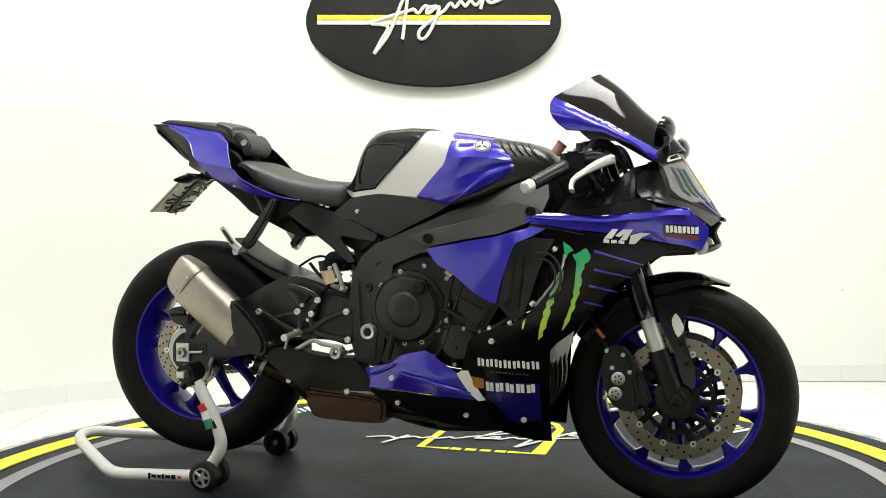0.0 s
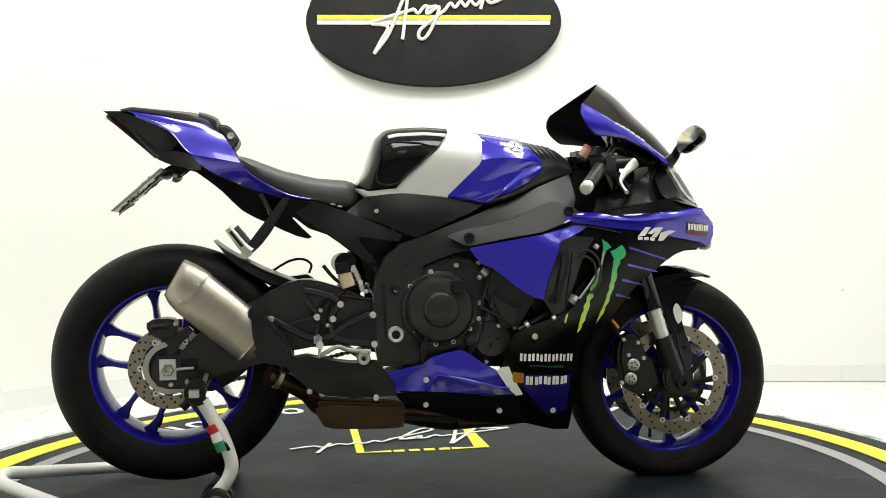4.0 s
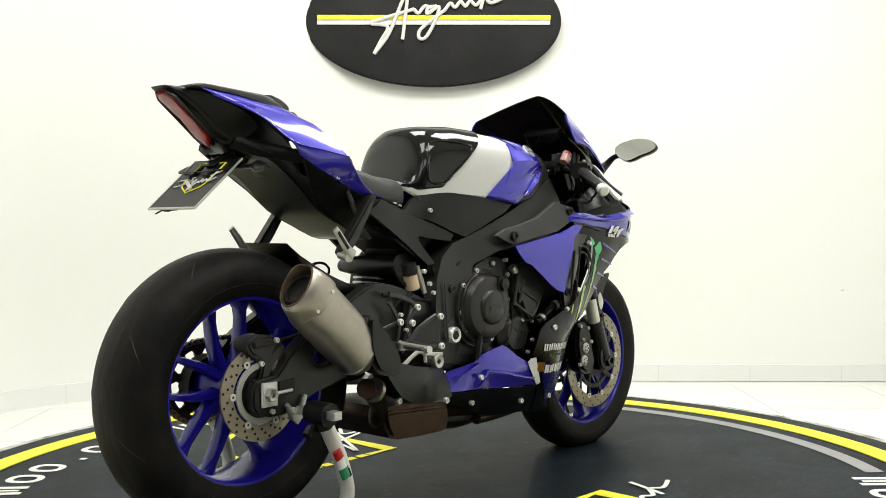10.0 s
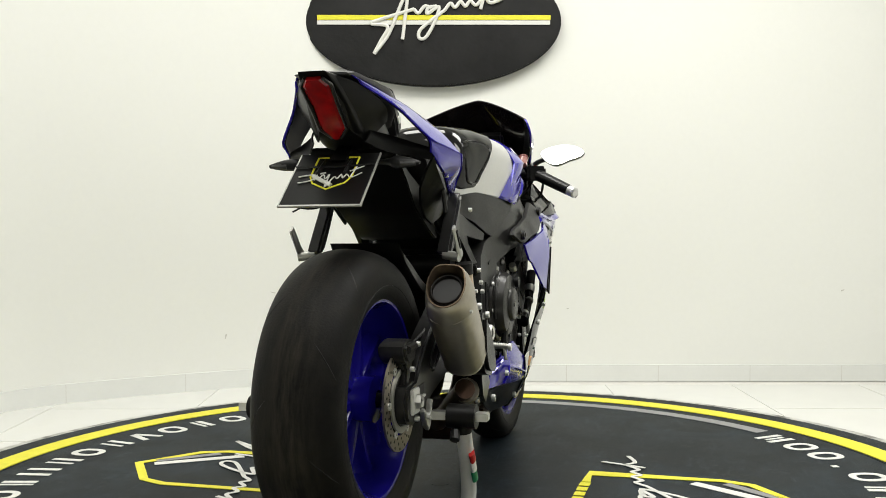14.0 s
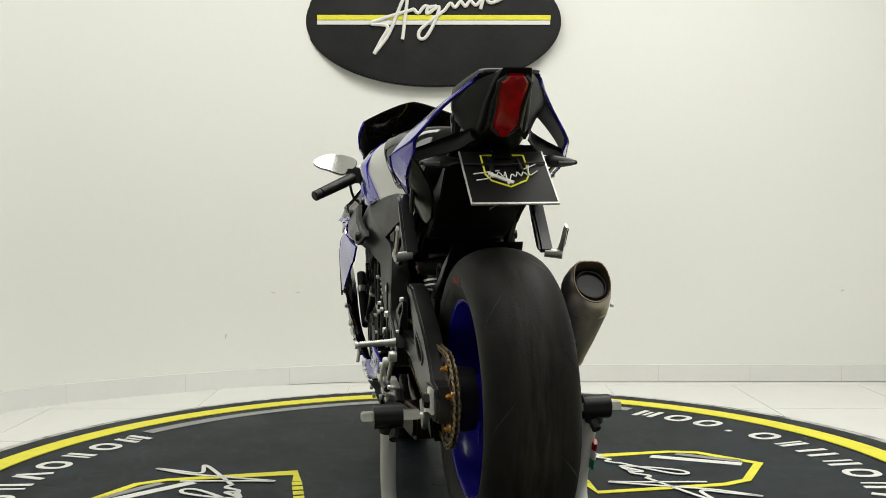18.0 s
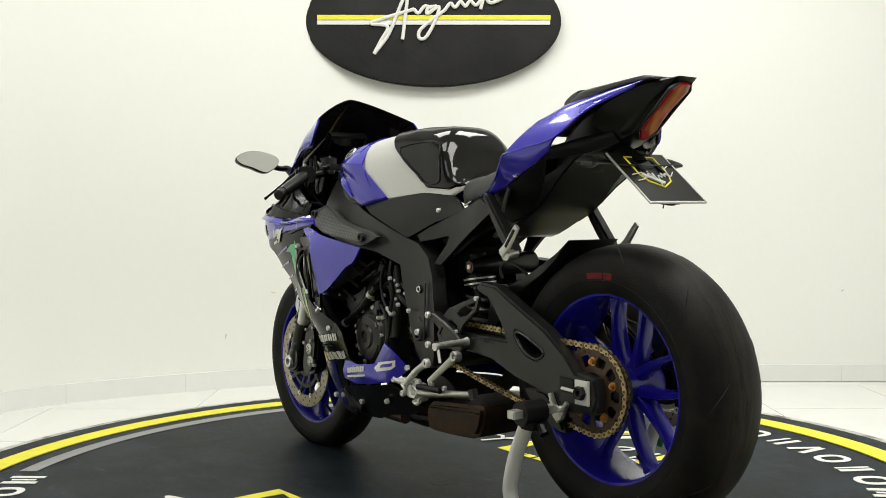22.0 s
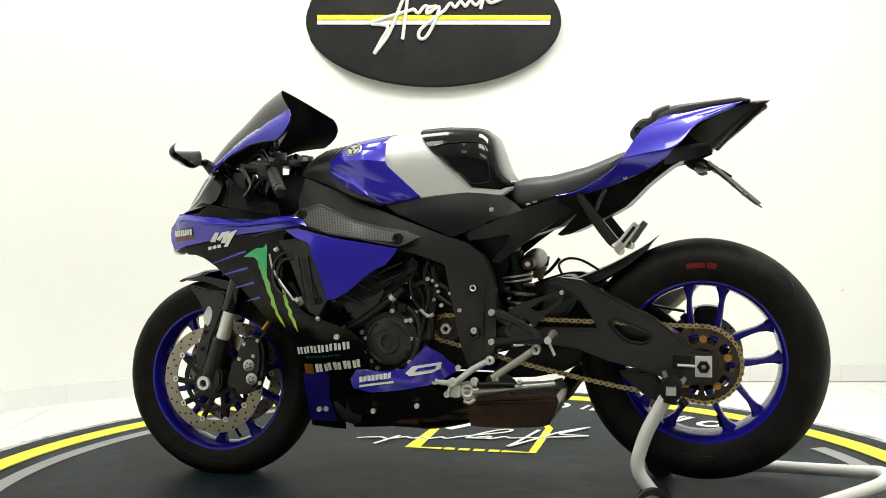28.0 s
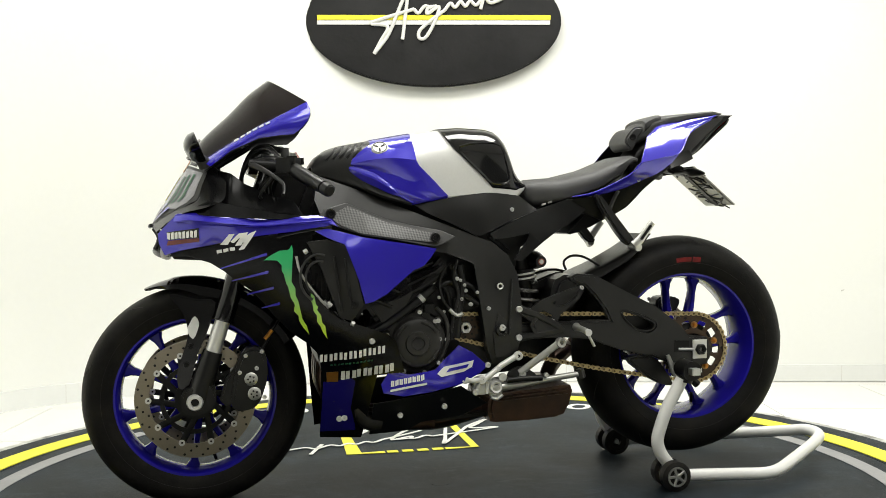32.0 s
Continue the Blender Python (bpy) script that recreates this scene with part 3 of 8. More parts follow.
def both(name, outline, mtl, bike, thick=0.006, extra=(), step=0.03, label="", sides=(-1, 1), proud=0.0):
    """One curved cover on each side; gives back the pieces and the surface."""
    f = surf(list(outline) + list(extra))
    return [soft_edge(part(name, panel(xz(outline), f, s, thick, step, proud), mtl, bike, label)) for s in sides], f


def bolt(bike, x, y, z, r=0.008, mtl=None, name="bolt", depth=0.006):
    """A socket-headed screw whose head faces sideways."""
    r *= 1.02
    s = 1 if y > 0 else -1
    prof = [(0.0005, y - s * depth), (r, y - s * depth), (r, y + s * 0.001), (r * 0.85, y + s * 0.003), (r * 0.5, y + s * 0.003), (r * 0.45, y), (0.0005, y)]
    return part(name, lathe(prof, (x, z), 14), mtl or CHROME, bike)


def build_bike():
    bike = thing("motorcycle", "blue and black sports motorcycle with green claw-mark stickers", "motorcycle")
    wheels(bike)
    front_end(bike)
    chassis(bike)
    engine(bike)
    tank_and_seat(bike)
    tail(bike)
    fairing(bike)
    screen_and_bars(bike)
    exhaust(bike)
    rear_drive(bike)
    small_works(bike)
    foot_controls(bike)
    return bike


def wheels(bike):
    for name, c, R, tw, hub in (("front_wheel", FA, 0.299, 0.061, 0.036), ("rear_wheel", RA, 0.323, 0.095, 0.05)):
        w = tw * 0.86
        rim = part(name, lathe([(0.2085, -w * .955), (0.2255, -w), (0.228, -w * 0.94), (0.224, -w * .86), (0.217, -w * .8), (0.206, -w * .5), (0.202, 0), (0.206, w * .5), (0.217, w * .8), (0.224, w * .86), (0.228, w * 0.94), (0.2255, w), (0.2085, w * .955), (0.205, w * .88), (0.199, w * .5), (0.195, 0), (0.199, -w * .5), (0.205, -w * .88)], c, 72, closed=True), RIMBLUE, bike, "blue cast wheel rim")
        prof = [(0.214, -w * 0.98), (0.224, -w * 1.04), (0.240, -tw * .97), (0.258, -tw)]
        prof += [(0.258 + (R - 0.258) * math.cos(a) ** 0.85, -tw * math.sin(a) ** 1 if a >= 0 else tw * math.sin(-a)) for a in np.linspace(1.42, -1.42, 19)]
        prof += [(0.258, tw), (0.240, tw * .97), (0.224, w * 1.04), (0.214, w * 0.98)]
        part("tyre", lathe(prof, c, 150), TREAD, rim, "worn black road tyre")
        for q in range(9):
            for sd in (-1, 1):
                pts = []
                for k in range(5):
                    b = 0.42 + 0.17 * k
                    ang = 2 * math.pi * (q + 0.25 * sd) / 9 + 0.055 * k
                    rr = 0.258 + (R - 0.258) * math.cos(b) ** 0.85 - 0.0012
                    pts.append((c[0] + rr * math.cos(ang), sd * tw * math.sin(b), c[1] + rr * math.sin(ang)))
                part("groove", tube(pts, 0.0018, 5, 2, radii=[0.0012, 0.0021, 0.0019, 0.001]), DARK, rim)
        for sd in (-1, 1):
            part("wall_ridge", lathe([(0.2435, sd * (tw * 0.965)), (0.2445, sd * (tw * 0.985)), (0.2455, sd * (tw * 0.97))], c, 72), RUBBER, rim)
        part("hub", lathe([(0.02, -0.07), (hub, -0.065), (hub, -0.03), (hub * 0.85, 0), (hub, 0.03), (hub, 0.065), (0.02, 0.07)], c, 32), RIMBLUE, rim)
        for k in range(5):
            for s in (-1, 1):
                base, spread = (40, 18) if hub < 0.04 else (57, 24)
                a0 = radians(base + 72 * k + s * 9)
                a1 = radians(base + 72 * k + s * spread)
                rings = []
                for t in np.linspace(0, 1, 9):
                    r = hub * 0.8 + (0.202 - hub * 0.8) * t
                    a = a0 + (a1 - a0) * t ** 0.8
                    ux, uz = math.cos(a), math.sin(a)
                    hw = 0.0066 + 0.009 * (1 - t) ** 2 + 0.016 * (max(0, t - 0.74) / 0.26) ** 2
                    hy = (0.020 - 0.005 * t) * (1.0 if hub < 0.04 else 1.25)
                    cx, cz = c[0] + r * ux, c[1] + r * uz
                    rings.append([(cx - uz * hw * p, hy * q, cz + ux * hw * p) for p, q in ((-1, -.7), (-.6, -1), (.6, -1), (1, -.7), (1, .7), (.6, 1), (-.6, 1), (-1, .7))])
                part("spoke", quads(rings), RIMBLUE, rim)
        a = radians(255)
        p = (c[0] + 0.188 * math.cos(a), 0.0, c[1] + 0.188 * math.sin(a))
        part("valve", tube([p, (c[0] + 0.155 * math.cos(a), 0.02, c[1] + 0.155 * math.sin(a))], 0.005, 8), DARK, rim)
    for s in (-1, 1):
        disc(bike, FA, s * 0.072, 0.158, 0.120, 10)
    disc(bike, RA, -0.118, 0.109, 0.075, 6)
    part("carrier_face", lathe([(0.056, -0.1245), (0.070, -0.1245), (0.070, -0.120), (0.056, -0.120)], RA, 40, closed=True), ALLOY, bike, "bare metal ring on the rear disc carrier")
    # faded red maker's bar on the rear tyre
    for s in (1,):
        part("tyre_mark", lathe([(0.247, s * 0.0925), (0.247, s * 0.0945), (0.262, s * 0.0958), (0.262, s * 0.0935)], RA, 10, closed=True, arc=(92.5, 98)), FADED, bike, "faded red bar on the tyre wall")
        part("tyre_mark", lathe([(0.248, s * 0.0925), (0.248, s * 0.0945), (0.261, s * 0.0958), (0.261, s * 0.0935)], RA, 14, closed=True, arc=(81, 91.5)), FADED, bike, "faded red bar on the tyre wall")


def disc(bike, c, y, r1, r0, arms):
    d = part("brake_disc", lathe([(r0, y - 0.0025), (r1, y - 0.0025), (r1, y + 0.0025), (r0, y + 0.0025)], c, 64, closed=True), DISCM, bike, "drilled steel brake disc")
    rings = []
    k = 0
    for rr, m in ((r0 + (r1 - r0) * 0.2, 20), (r0 + (r1 - r0) * 0.5, 20), (r0 + (r1 - r0) * 0.82, 20)):
        for i in range(m):
            a = 2 * math.pi * (i + k / 3) / m
            rings.append(lathe([(0.0002, y - 0.0031), (0.0033, y - 0.0031), (0.0033, y + 0.0031), (0.0002, y + 0.0031)], (c[0] + rr * math.cos(a), c[1] + rr * math.sin(a)), 8))
        k += 1
    tagged(part("drilling", merge(*rings), DARK, d), kind="stuff")
    sp = []
    for i in range(arms):
        a = 2 * math.pi * i / arms
        p, q = (c[0] + 0.045 * math.cos(a - 0.35), y, c[1] + 0.045 * math.sin(a - 0.35)), (c[0] + (r0 + 0.004) * math.cos(a), y, c[1] + (r0 + 0.004) * math.sin(a))
        part("carrier_arm", tube([p, q], 0.0085, 8, 1, 0.5), DARK, d)
    sp.append(lathe([(0.03, y - 0.005), (0.055, y - 0.005), (0.055, y + 0.005), (0.03, y + 0.005)], c, 32, closed=True))
    part("carrier_ring", lathe([(0.082 * r0 / 0.12, y - 0.003), (0.094 * r0 / 0.12, y - 0.003), (0.094 * r0 / 0.12, y + 0.003), (0.082 * r0 / 0.12, y + 0.003)], c, 40, closed=True), DARK, d)
    part("carrier", merge(*sp), DARK, d, "black disc carrier")
    for i in range(arms):
        a = 2 * math.pi * i / arms
        part("bobbin", lathe([(0.003, y - 0.005), (0.0085, y - 0.005), (0.0085, y + 0.005), (0.003, y + 0.005)], (c[0] + (r0 + 0.002) * math.cos(a), c[1] + (r0 + 0.002) * math.sin(a)), 12, closed=True), CHROME, d)


def front_end(bike):
    ax, az = FA
    top = Vector((0.452, 0, 0.945))
    low = Vector((ax - 0.012, 0, az + 0.02))
    u = (top - low).normalized()
    for s in (-1, 1):
        y = Vector((0, s * 0.104, 0))
        leg = part("fork_leg", tube([low + y - u * 0.02, low + y + u * 0.115], 0.029, 16, 1, radii=[0.032, 0.030, 0.026]), PLASTIC, bike, "black fork foot")
        part("stanchion", tube([low + y + u * 0.085, low + y + u * 0.245], 0.0200, 16, 1), CHROME, bike, "bright chromed fork tube")
        part("fork_tube", tube([low + y + u * 0.200, low + y + u * 0.26, low + y + u * 0.68], 0.027, 16, 2, radii=[0.030, 0.0265, 0.0265, 0.029]), BLACK, bike, "gloss black upper fork tube")
        part("fork_collar", tube([low + y + u * 0.635, low + y + u * 0.665], 0.030, 16, 1), ALLOY, bike, "silver fork collar")
        part("axle_clamp", prism(rounded([(ax - 0.045, az + 0.045), (ax + 0.028, az + 0.03), (ax + 0.032, az - 0.025), (ax - 0.01, az - 0.036), (ax - 0.05, az - 0.01)], 3), s * 0.083, s * 0.128, 0.006), PLASTIC, bike)
        part("axle_end", lathe([(0.0005, s * 0.126), (0.010, s * 0.126), (0.011, s * 0.139), (0.019, s * 0.139), (0.022, s * 0.134), (0.022, s * 0.12)], (ax, az), 6 if s < 0 else 20), PLASTIC if s < 0 else CHROME, bike, "axle end nut")
        cal = part("brake_caliper", merge(
            prism(rounded([(0.496, 0.418), (0.540, 0.424), (0.565, 0.386), (0.575, 0.334), (0.583, 0.279), (0.561, 0.257), (0.517, 0.269), (0.497, 0.308), (0.486, 0.359)], 2), s * 0.082, s * 0.136, 0.01),
            prism([(0.565, 0.381), (0.596, 0.341), (0.612, 0.287), (0.596, 0.269), (0.577, 0.279)], s * 0.078, s * 0.118, 0.006)), PLASTIC, bike, "black radial brake caliper")
        for p in [(0.530, 0.343), (0.522, 0.304)]:
            part("piston_cap", lathe([(0.0005, s * 0.141), (0.013, s * 0.141), (0.0175, s * 0.138), (0.0175, s * 0.13)], p, 24), ALLOY, cal, "silver caliper piston cap")
            for k in range(5):
                a = k * 2 * math.pi / 5
                part("pin_hole", lathe([(0.0005, s * 0.1418), (0.0026, s * 0.1418), (0.0026, s * 0.1375)], (p[0] + 0.008 * math.cos(a), p[1] + 0.008 * math.sin(a)), 8), DARK, cal)
        for p in [(0.501, 0.415), (0.515, 0.371), (0.496, 0.294), (0.559, 0.361), (0.543, 0.405)]:
            bolt(cal, p[0], s * 0.139, p[1], 0.0055)
        hose = [(0.506, 0.410), (0.487, 0.438), (0.466, 0.476), (0.441, 0.504), (0.407, 0.548)]
        part("brake_hose", tube([(x, s * 0.12 * (1 - 0.1 * i), z) for i, (x, z) in enumerate(hose)], 0.0042, 8), DARK, bike)
        br = [(0.473, 0.468), (0.492, 0.445)]
        part("hose_clip", tube([(x, s * 0.118, z) for x, z in br], 0.0055, 8, 1), ORANGE, bike, "amber hose clip")
        part("fender_stay", prism(rounded([(0.618, 0.544), (0.671, 0.556), (0.737, 0.569), (0.704, 0.519), (0.691, 0.456), (0.719, 0.369), (0.716, 0.319), (0.690, 0.330), (0.667, 0.408), (0.643, 0.462)], 3), s * 0.076, s * 0.096, 0.005), BLACK, bike, "gloss black mudguard side stay")
        for p in [(0.684, 0.431), (0.697, 0.382)]:
            bolt(bike, p[0], s * 0.098, p[1], 0.007, DARK)
        part("sticker", prism(rounded([(0.672, 0.510), (0.685, 0.493), (0.692, 0.470), (0.678, 0.449), (0.666, 0.471), (0.662, 0.493)], 2), s * 0.0965, s * 0.0975, 0.0003), STICKER, bike, "small plain white sticker")
    R = 0.311
    prof = [(R - 0.045, -0.073), (R - 0.02, -0.071), (R - 0.004, -0.052), (R + 0.004, -0.02), (R + 0.006, 0), (R + 0.004, 0.02), (R - 0.004, 0.052), (R - 0.02, 0.071), (R - 0.045, 0.073), (R - 0.047, 0.069), (R - 0.024, 0.067), (R - 0.009, 0.05), (R, 0), (R - 0.009, -0.05), (R - 0.024, -0.067), (R - 0.047, -0.069)]
    rings = []
    for a in np.linspace(66, 150, 30):
        k = max(0.0, min(1.0, (a - 60) / 18)) ** 0.6
        g = 1.0 + (0.040 if a < 80 else 0.050 - 0.050 * min(1, (a - 80) / 40)) * 0.8
        m = max(0.12, min(1.0, (a - 64) / 30))
        rings.append([(ax + ((R - (R - r) * m) * g if i not in (0, 8) else r * g + 0.02 * (1 - k)) * math.cos(radians(a)), y * k * 0.8, az + (R - (R - r) * m) * g * math.sin(radians(a))) for i, (r, y) in enumerate(prof)])
    part("front_fender", quads(rings), BLACK, bike, "gloss black front mudguard")
    part("lower_clamp", box(0.455, 0.56, -0.135, 0.135, 0.735, 0.775, 0.012), PLASTIC, bike)
    part("steering_stem", tube([(0.44, 0, 0.74), (0.40, 0, 0.93)], 0.024, 12, 1), PLASTIC, bike)


def chassis(bike):
    both("frame_spar", [(0.349, 0.877, 0.130), (0.265, 0.846, 0.155), (0.187, 0.813, 0.170), (0.125, 0.788, 0.180), (0.034, 0.752, 0.180), (-0.084, 0.706, 0.165), (-0.122, 0.693, 0.160), (-0.166, 0.657, 0.160), (-0.191, 0.606, 0.165), (-0.201, 0.531, 0.168), (-0.201, 0.440, 0.168), (-0.185, 0.370, 0.160), (-0.122, 0.357, 0.150), (-0.104, 0.407, 0.160), (-0.117, 0.499, 0.168), (-0.107, 0.583, 0.172), (-0.065, 0.636, 0.180), (0.017, 0.668, 0.200), (0.077, 0.678, 0.210), (0.181, 0.694, 0.215), (0.271, 0.715, 0.210), (0.333, 0.736, 0.200), (0.359, 0.812, 0.160)], FRAMEBLK, bike, 0.045, step=0.035, label="matt black aluminium frame spar")
    pcov, fcov = both("frame_cover", [(-0.008, 0.711, 0.215), (0.031, 0.691, 0.228), (0.049, 0.685, 0.232), (0.149, 0.704, 0.238), (0.245, 0.719, 0.240), (0.290, 0.736, 0.236), (0.329, 0.750, 0.230), (0.356, 0.767, 0.225), (0.336, 0.787, 0.215), (0.280, 0.803, 0.205), (0.227, 0.781, 0.210), (0.174, 0.758, 0.215), (0.107, 0.742, 0.215), (0.032, 0.728, 0.212)], GREYPL, bike, 0.012, extra=[(0.050, 0.709, 0.230), (0.179, 0.727, 0.235)], label="dark grey textured frame cover")
    part("woven_panel", panel([(0.043, 0.696), (0.150, 0.709), (0.247, 0.724), (0.299, 0.746), (0.329, 0.769), (0.277, 0.794), (0.225, 0.772), (0.172, 0.749), (0.106, 0.733), (0.040, 0.719)], fcov, 1, 0.0030, 0.03, 0.0030), CARBON, pcov[1], "pale woven carbon panel")
    for s in (-1, 1):
        for u, y in (([(0.050, 0.709)], 0.231), ([(0.322, 0.775)], 0.2235)):
            part("plug", lathe([(0.0005, s * (y + 0.002)), (0.006, s * (y + 0.002)), (0.0075, s * (y + 0.006)), (0.0125, s * (y + 0.006)), (0.0135, s * (y - 0.004))], u[0], 20), DARK, bike, "round black fastener")
    # airbox and inner mass behind the covers
    part("airbox", prism(rounded([(-0.118, 0.739), (0.043, 0.786), (0.253, 0.847), (0.366, 0.870), (0.397, 0.701), (0.299, 0.621), (0.073, 0.625), (-0.087, 0.659)], 2), -0.135, 0.135, 0.03), DARK, bike)
    both("pivot_plate", [(-0.181, 0.454, 0.165), (-0.135, 0.500, 0.170), (-0.121, 0.439, 0.168), (-0.129, 0.377, 0.160), (-0.175, 0.377, 0.160)], FRAMEBLK, bike, 0.02)
    for s in (-1, 1):
        c = (-0.1415, 0.4525)
        if s < 0:
            part("pivot_nut", lathe([(0.011, -0.172), (0.012, -0.184), (0.019, -0.186), (0.022, -0.182), (0.022, -0.16)], c, 18), CHROME, bike, "bright swingarm pivot nut")
            part("pivot_hole", lathe([(0.0005, -0.1835), (0.012, -0.1835), (0.012, -0.17)], c, 6), DARK, bike)
        else:
            part("pivot_nut", lathe([(0.0005, 0.168), (0.008, 0.168), (0.009, 0.182), (0.014, 0.182), (0.017, 0.176), (0.017, 0.16)], c, 18), FRAMEBLK, bike)
        c2 = (-0.140, 0.573)
        part("frame_plug", lathe([(0.0005, s * 0.1735), (0.011, s * 0.1735), (0.0125, s * 0.165)], c2, 20), DARK, bike)
        part("plug_ring", lathe([(0.005, s * 0.1736), (0.008, s * 0.1755), (0.0095, s * 0.1736)], c2, 20), FRAMEBLK if s < 0 else CHROME, bike)
    # side covers under the tank and seat
    both("tank_side_cover", [(-0.214, 0.819, 0.112), (-0.177, 0.824, 0.125), (-0.100, 0.831, 0.140), (0.005, 0.818, 0.168), (0.102, 0.800, 0.188), (0.064, 0.775, 0.190), (-0.004, 0.745, 0.183), (-0.081, 0.709, 0.168), (-0.120, 0.723, 0.160), (-0.177, 0.749, 0.145), (-0.265, 0.779, 0.118), (-0.242, 0.791, 0.112)], PLASTIC, bike, 0.01, extra=[(-0.086, 0.771, 0.165), (-0.185, 0.781, 0.137)], label="textured black tank side cover")
    for s in (-1, 1):
        p = (-0.185, 0.781)
        bolt(bike, p[0], s * 0.139, p[1], 0.006)
    both("seat_side_cover", [(-0.402, 0.778, 0.132), (-0.352, 0.809, 0.130), (-0.269, 0.782, 0.122), (-0.178, 0.746, 0.140), (-0.117, 0.717, 0.158), (-0.129, 0.699, 0.158), (-0.178, 0.705, 0.150), (-0.236, 0.715, 0.140), (-0.227, 0.694, 0.142), (-0.186, 0.642, 0.155), (-0.209, 0.639, 0.150), (-0.270, 0.688, 0.142), (-0.322, 0.725, 0.138)], PLASTIC, bike, 0.012, label="matt black side cover under the seat")
    part("inner_mass", prism([(-0.234, 0.696), (-0.125, 0.701), (-0.133, 0.579), (-0.191, 0.548), (-0.216, 0.625)], -0.07, 0.07, 0.006), DARK, bike)
    part("subframe", prism([(-0.424, 0.783), (-0.332, 0.789), (-0.210, 0.742), (-0.133, 0.702), (-0.188, 0.656), (-0.272, 0.704), (-0.364, 0.736)], -0.10, 0.10, 0.01), DARK, bike)


def engine(bike):
    part("crankcase", prism(rounded([(-0.119, 0.587), (-0.057, 0.645), (0.036, 0.659), (0.113, 0.630), (0.189, 0.536), (0.196, 0.443), (0.156, 0.350), (0.032, 0.368), (-0.061, 0.346), (-0.138, 0.355), (-0.180, 0.403), (-0.170, 0.495)], 2), -0.15, 0.098, 0.02), ENGINE, bike, "black engine crankcase")
    part("generator_base", prism(rounded([(0.212, 0.496), (0.135, 0.534), (0.043, 0.524), (0.005, 0.462), (0.006, 0.369), (0.060, 0.327), (0.153, 0.333), (0.213, 0.388)], 2), 0.09, 0.15, 0.012), ENGINE, bike)
    part("cylinder_block", prism([(0.100, 0.622), (0.160, 0.645), (0.243, 0.549), (0.189, 0.466), (0.148, 0.460), (0.092, 0.559)], -0.2, 0.185, 0.012), ENGINE, bike, "black cylinder block")
    for a, b in zip([(0.115, 0.600), (0.138, 0.565), (0.160, 0.526)], [(0.169, 0.620), (0.199, 0.590), (0.221, 0.553)]):
        for s in (-1, 1):
            part("rib", tube([(a[0], s * 0.187, a[1]), (b[0], s * 0.187, b[1])], 0.0045, 6, 1), ENGINE, bike)
    part("cylinder_head", prism([(0.164, 0.643), (0.280, 0.706), (0.348, 0.628), (0.316, 0.521), (0.247, 0.492), (0.217, 0.546)], -0.17, 0.17, 0.015), DARK, bike)
    # right: clutch cover and pickup cover
    c = (-0.024, 0.519)
    cov = part("clutch_cover", lathe([(0.102, -0.148), (0.104, -0.168), (0.101, -0.178), (0.092, -0.181), (0.088, -0.196), (0.082, -0.206), (0.070, -0.210), (0.048, -0.2115), (0.045, -0.219), (0.040, -0.222), (0.0005, -0.223)], c, 56), ENGINE, bike, "round black clutch cover")
    part("cover_flange", prism(rounded([(-0.123, 0.499), (-0.113, 0.590), (-0.050, 0.634), (0.022, 0.656), (0.082, 0.636), (0.106, 0.594), (0.096, 0.526), (0.074, 0.470), (0.016, 0.411), (-0.053, 0.412), (-0.108, 0.450)], 3), -0.172, -0.13, 0.005), ENGINE, cov, "flange round the clutch cover")
    for x, z in [(-0.101, 0.580), (-0.046, 0.618), (0.023, 0.634), (0.086, 0.600), (-0.114, 0.510), (-0.035, 0.424), (0.013, 0.429), (0.083, 0.489), (0.063, 0.484), (0.085, 0.531), (-0.090, 0.461)]:
        part("boss", lathe([(0.0125, -0.15), (0.0115, -0.1755), (0.0005, -0.1755)], (x, z), 14), ENGINE, cov)
        bolt(cov, x, -0.178, z, 0.0068)
    for a0, a1, rr in ((-60, 20, 0.094), (110, 200, 0.094), (30, 75, 0.075)):
        part("rib", tube([(c[0] + rr * math.cos(radians(t)), -0.186, c[1] + rr * math.sin(radians(t))) for t in np.linspace(a0, a1, 8)], 0.003, 6, 2), ENGINE, cov)
    for a, b in (([(0.108, 0.606)], [(0.085, 0.516)]), ([(0.210, 0.534)], [(0.167, 0.471)]), ([(0.134, 0.585)], [(0.110, 0.519)]), ([(0.115, 0.558)], [(0.190, 0.519)]), ([(0.089, 0.520)], [(0.174, 0.474)])):
        part("rib", tube([(a[0][0], -0.2, a[0][1]), (b[0][0], -0.2, b[0][1])], 0.0045, 6, 1), ENGINE, bike)
    part("coil", tube([(x, -0.19, z) for x, z in [(0.089, 0.622), (0.104, 0.608)]], 0.011, 10, 1), ALLOY, bike, "silver plug connector")
    part("rearset_plate", prism([(-0.309, 0.450), (-0.271, 0.483), (-0.203, 0.514), (-0.189, 0.500), (-0.191, 0.418), (-0.212, 0.414), (-0.264, 0.430)], -0.170, -0.160, 0.002), PLASTIC, bike, "black foot-rest plate")
    part("rearset_plate", prism([(-0.183, 0.519), (-0.205, 0.518), (-0.263, 0.492), (-0.317, 0.457), (-0.327, 0.435), (-0.316, 0.423), (-0.247, 0.430), (-0.193, 0.416), (-0.181, 0.427), (-0.186, 0.440), (-0.240, 0.443), (-0.232, 0.469), (-0.189, 0.499)], 0.150, 0.172, 0.003), FRAMEBLK, bike, "black foot-rest plate")
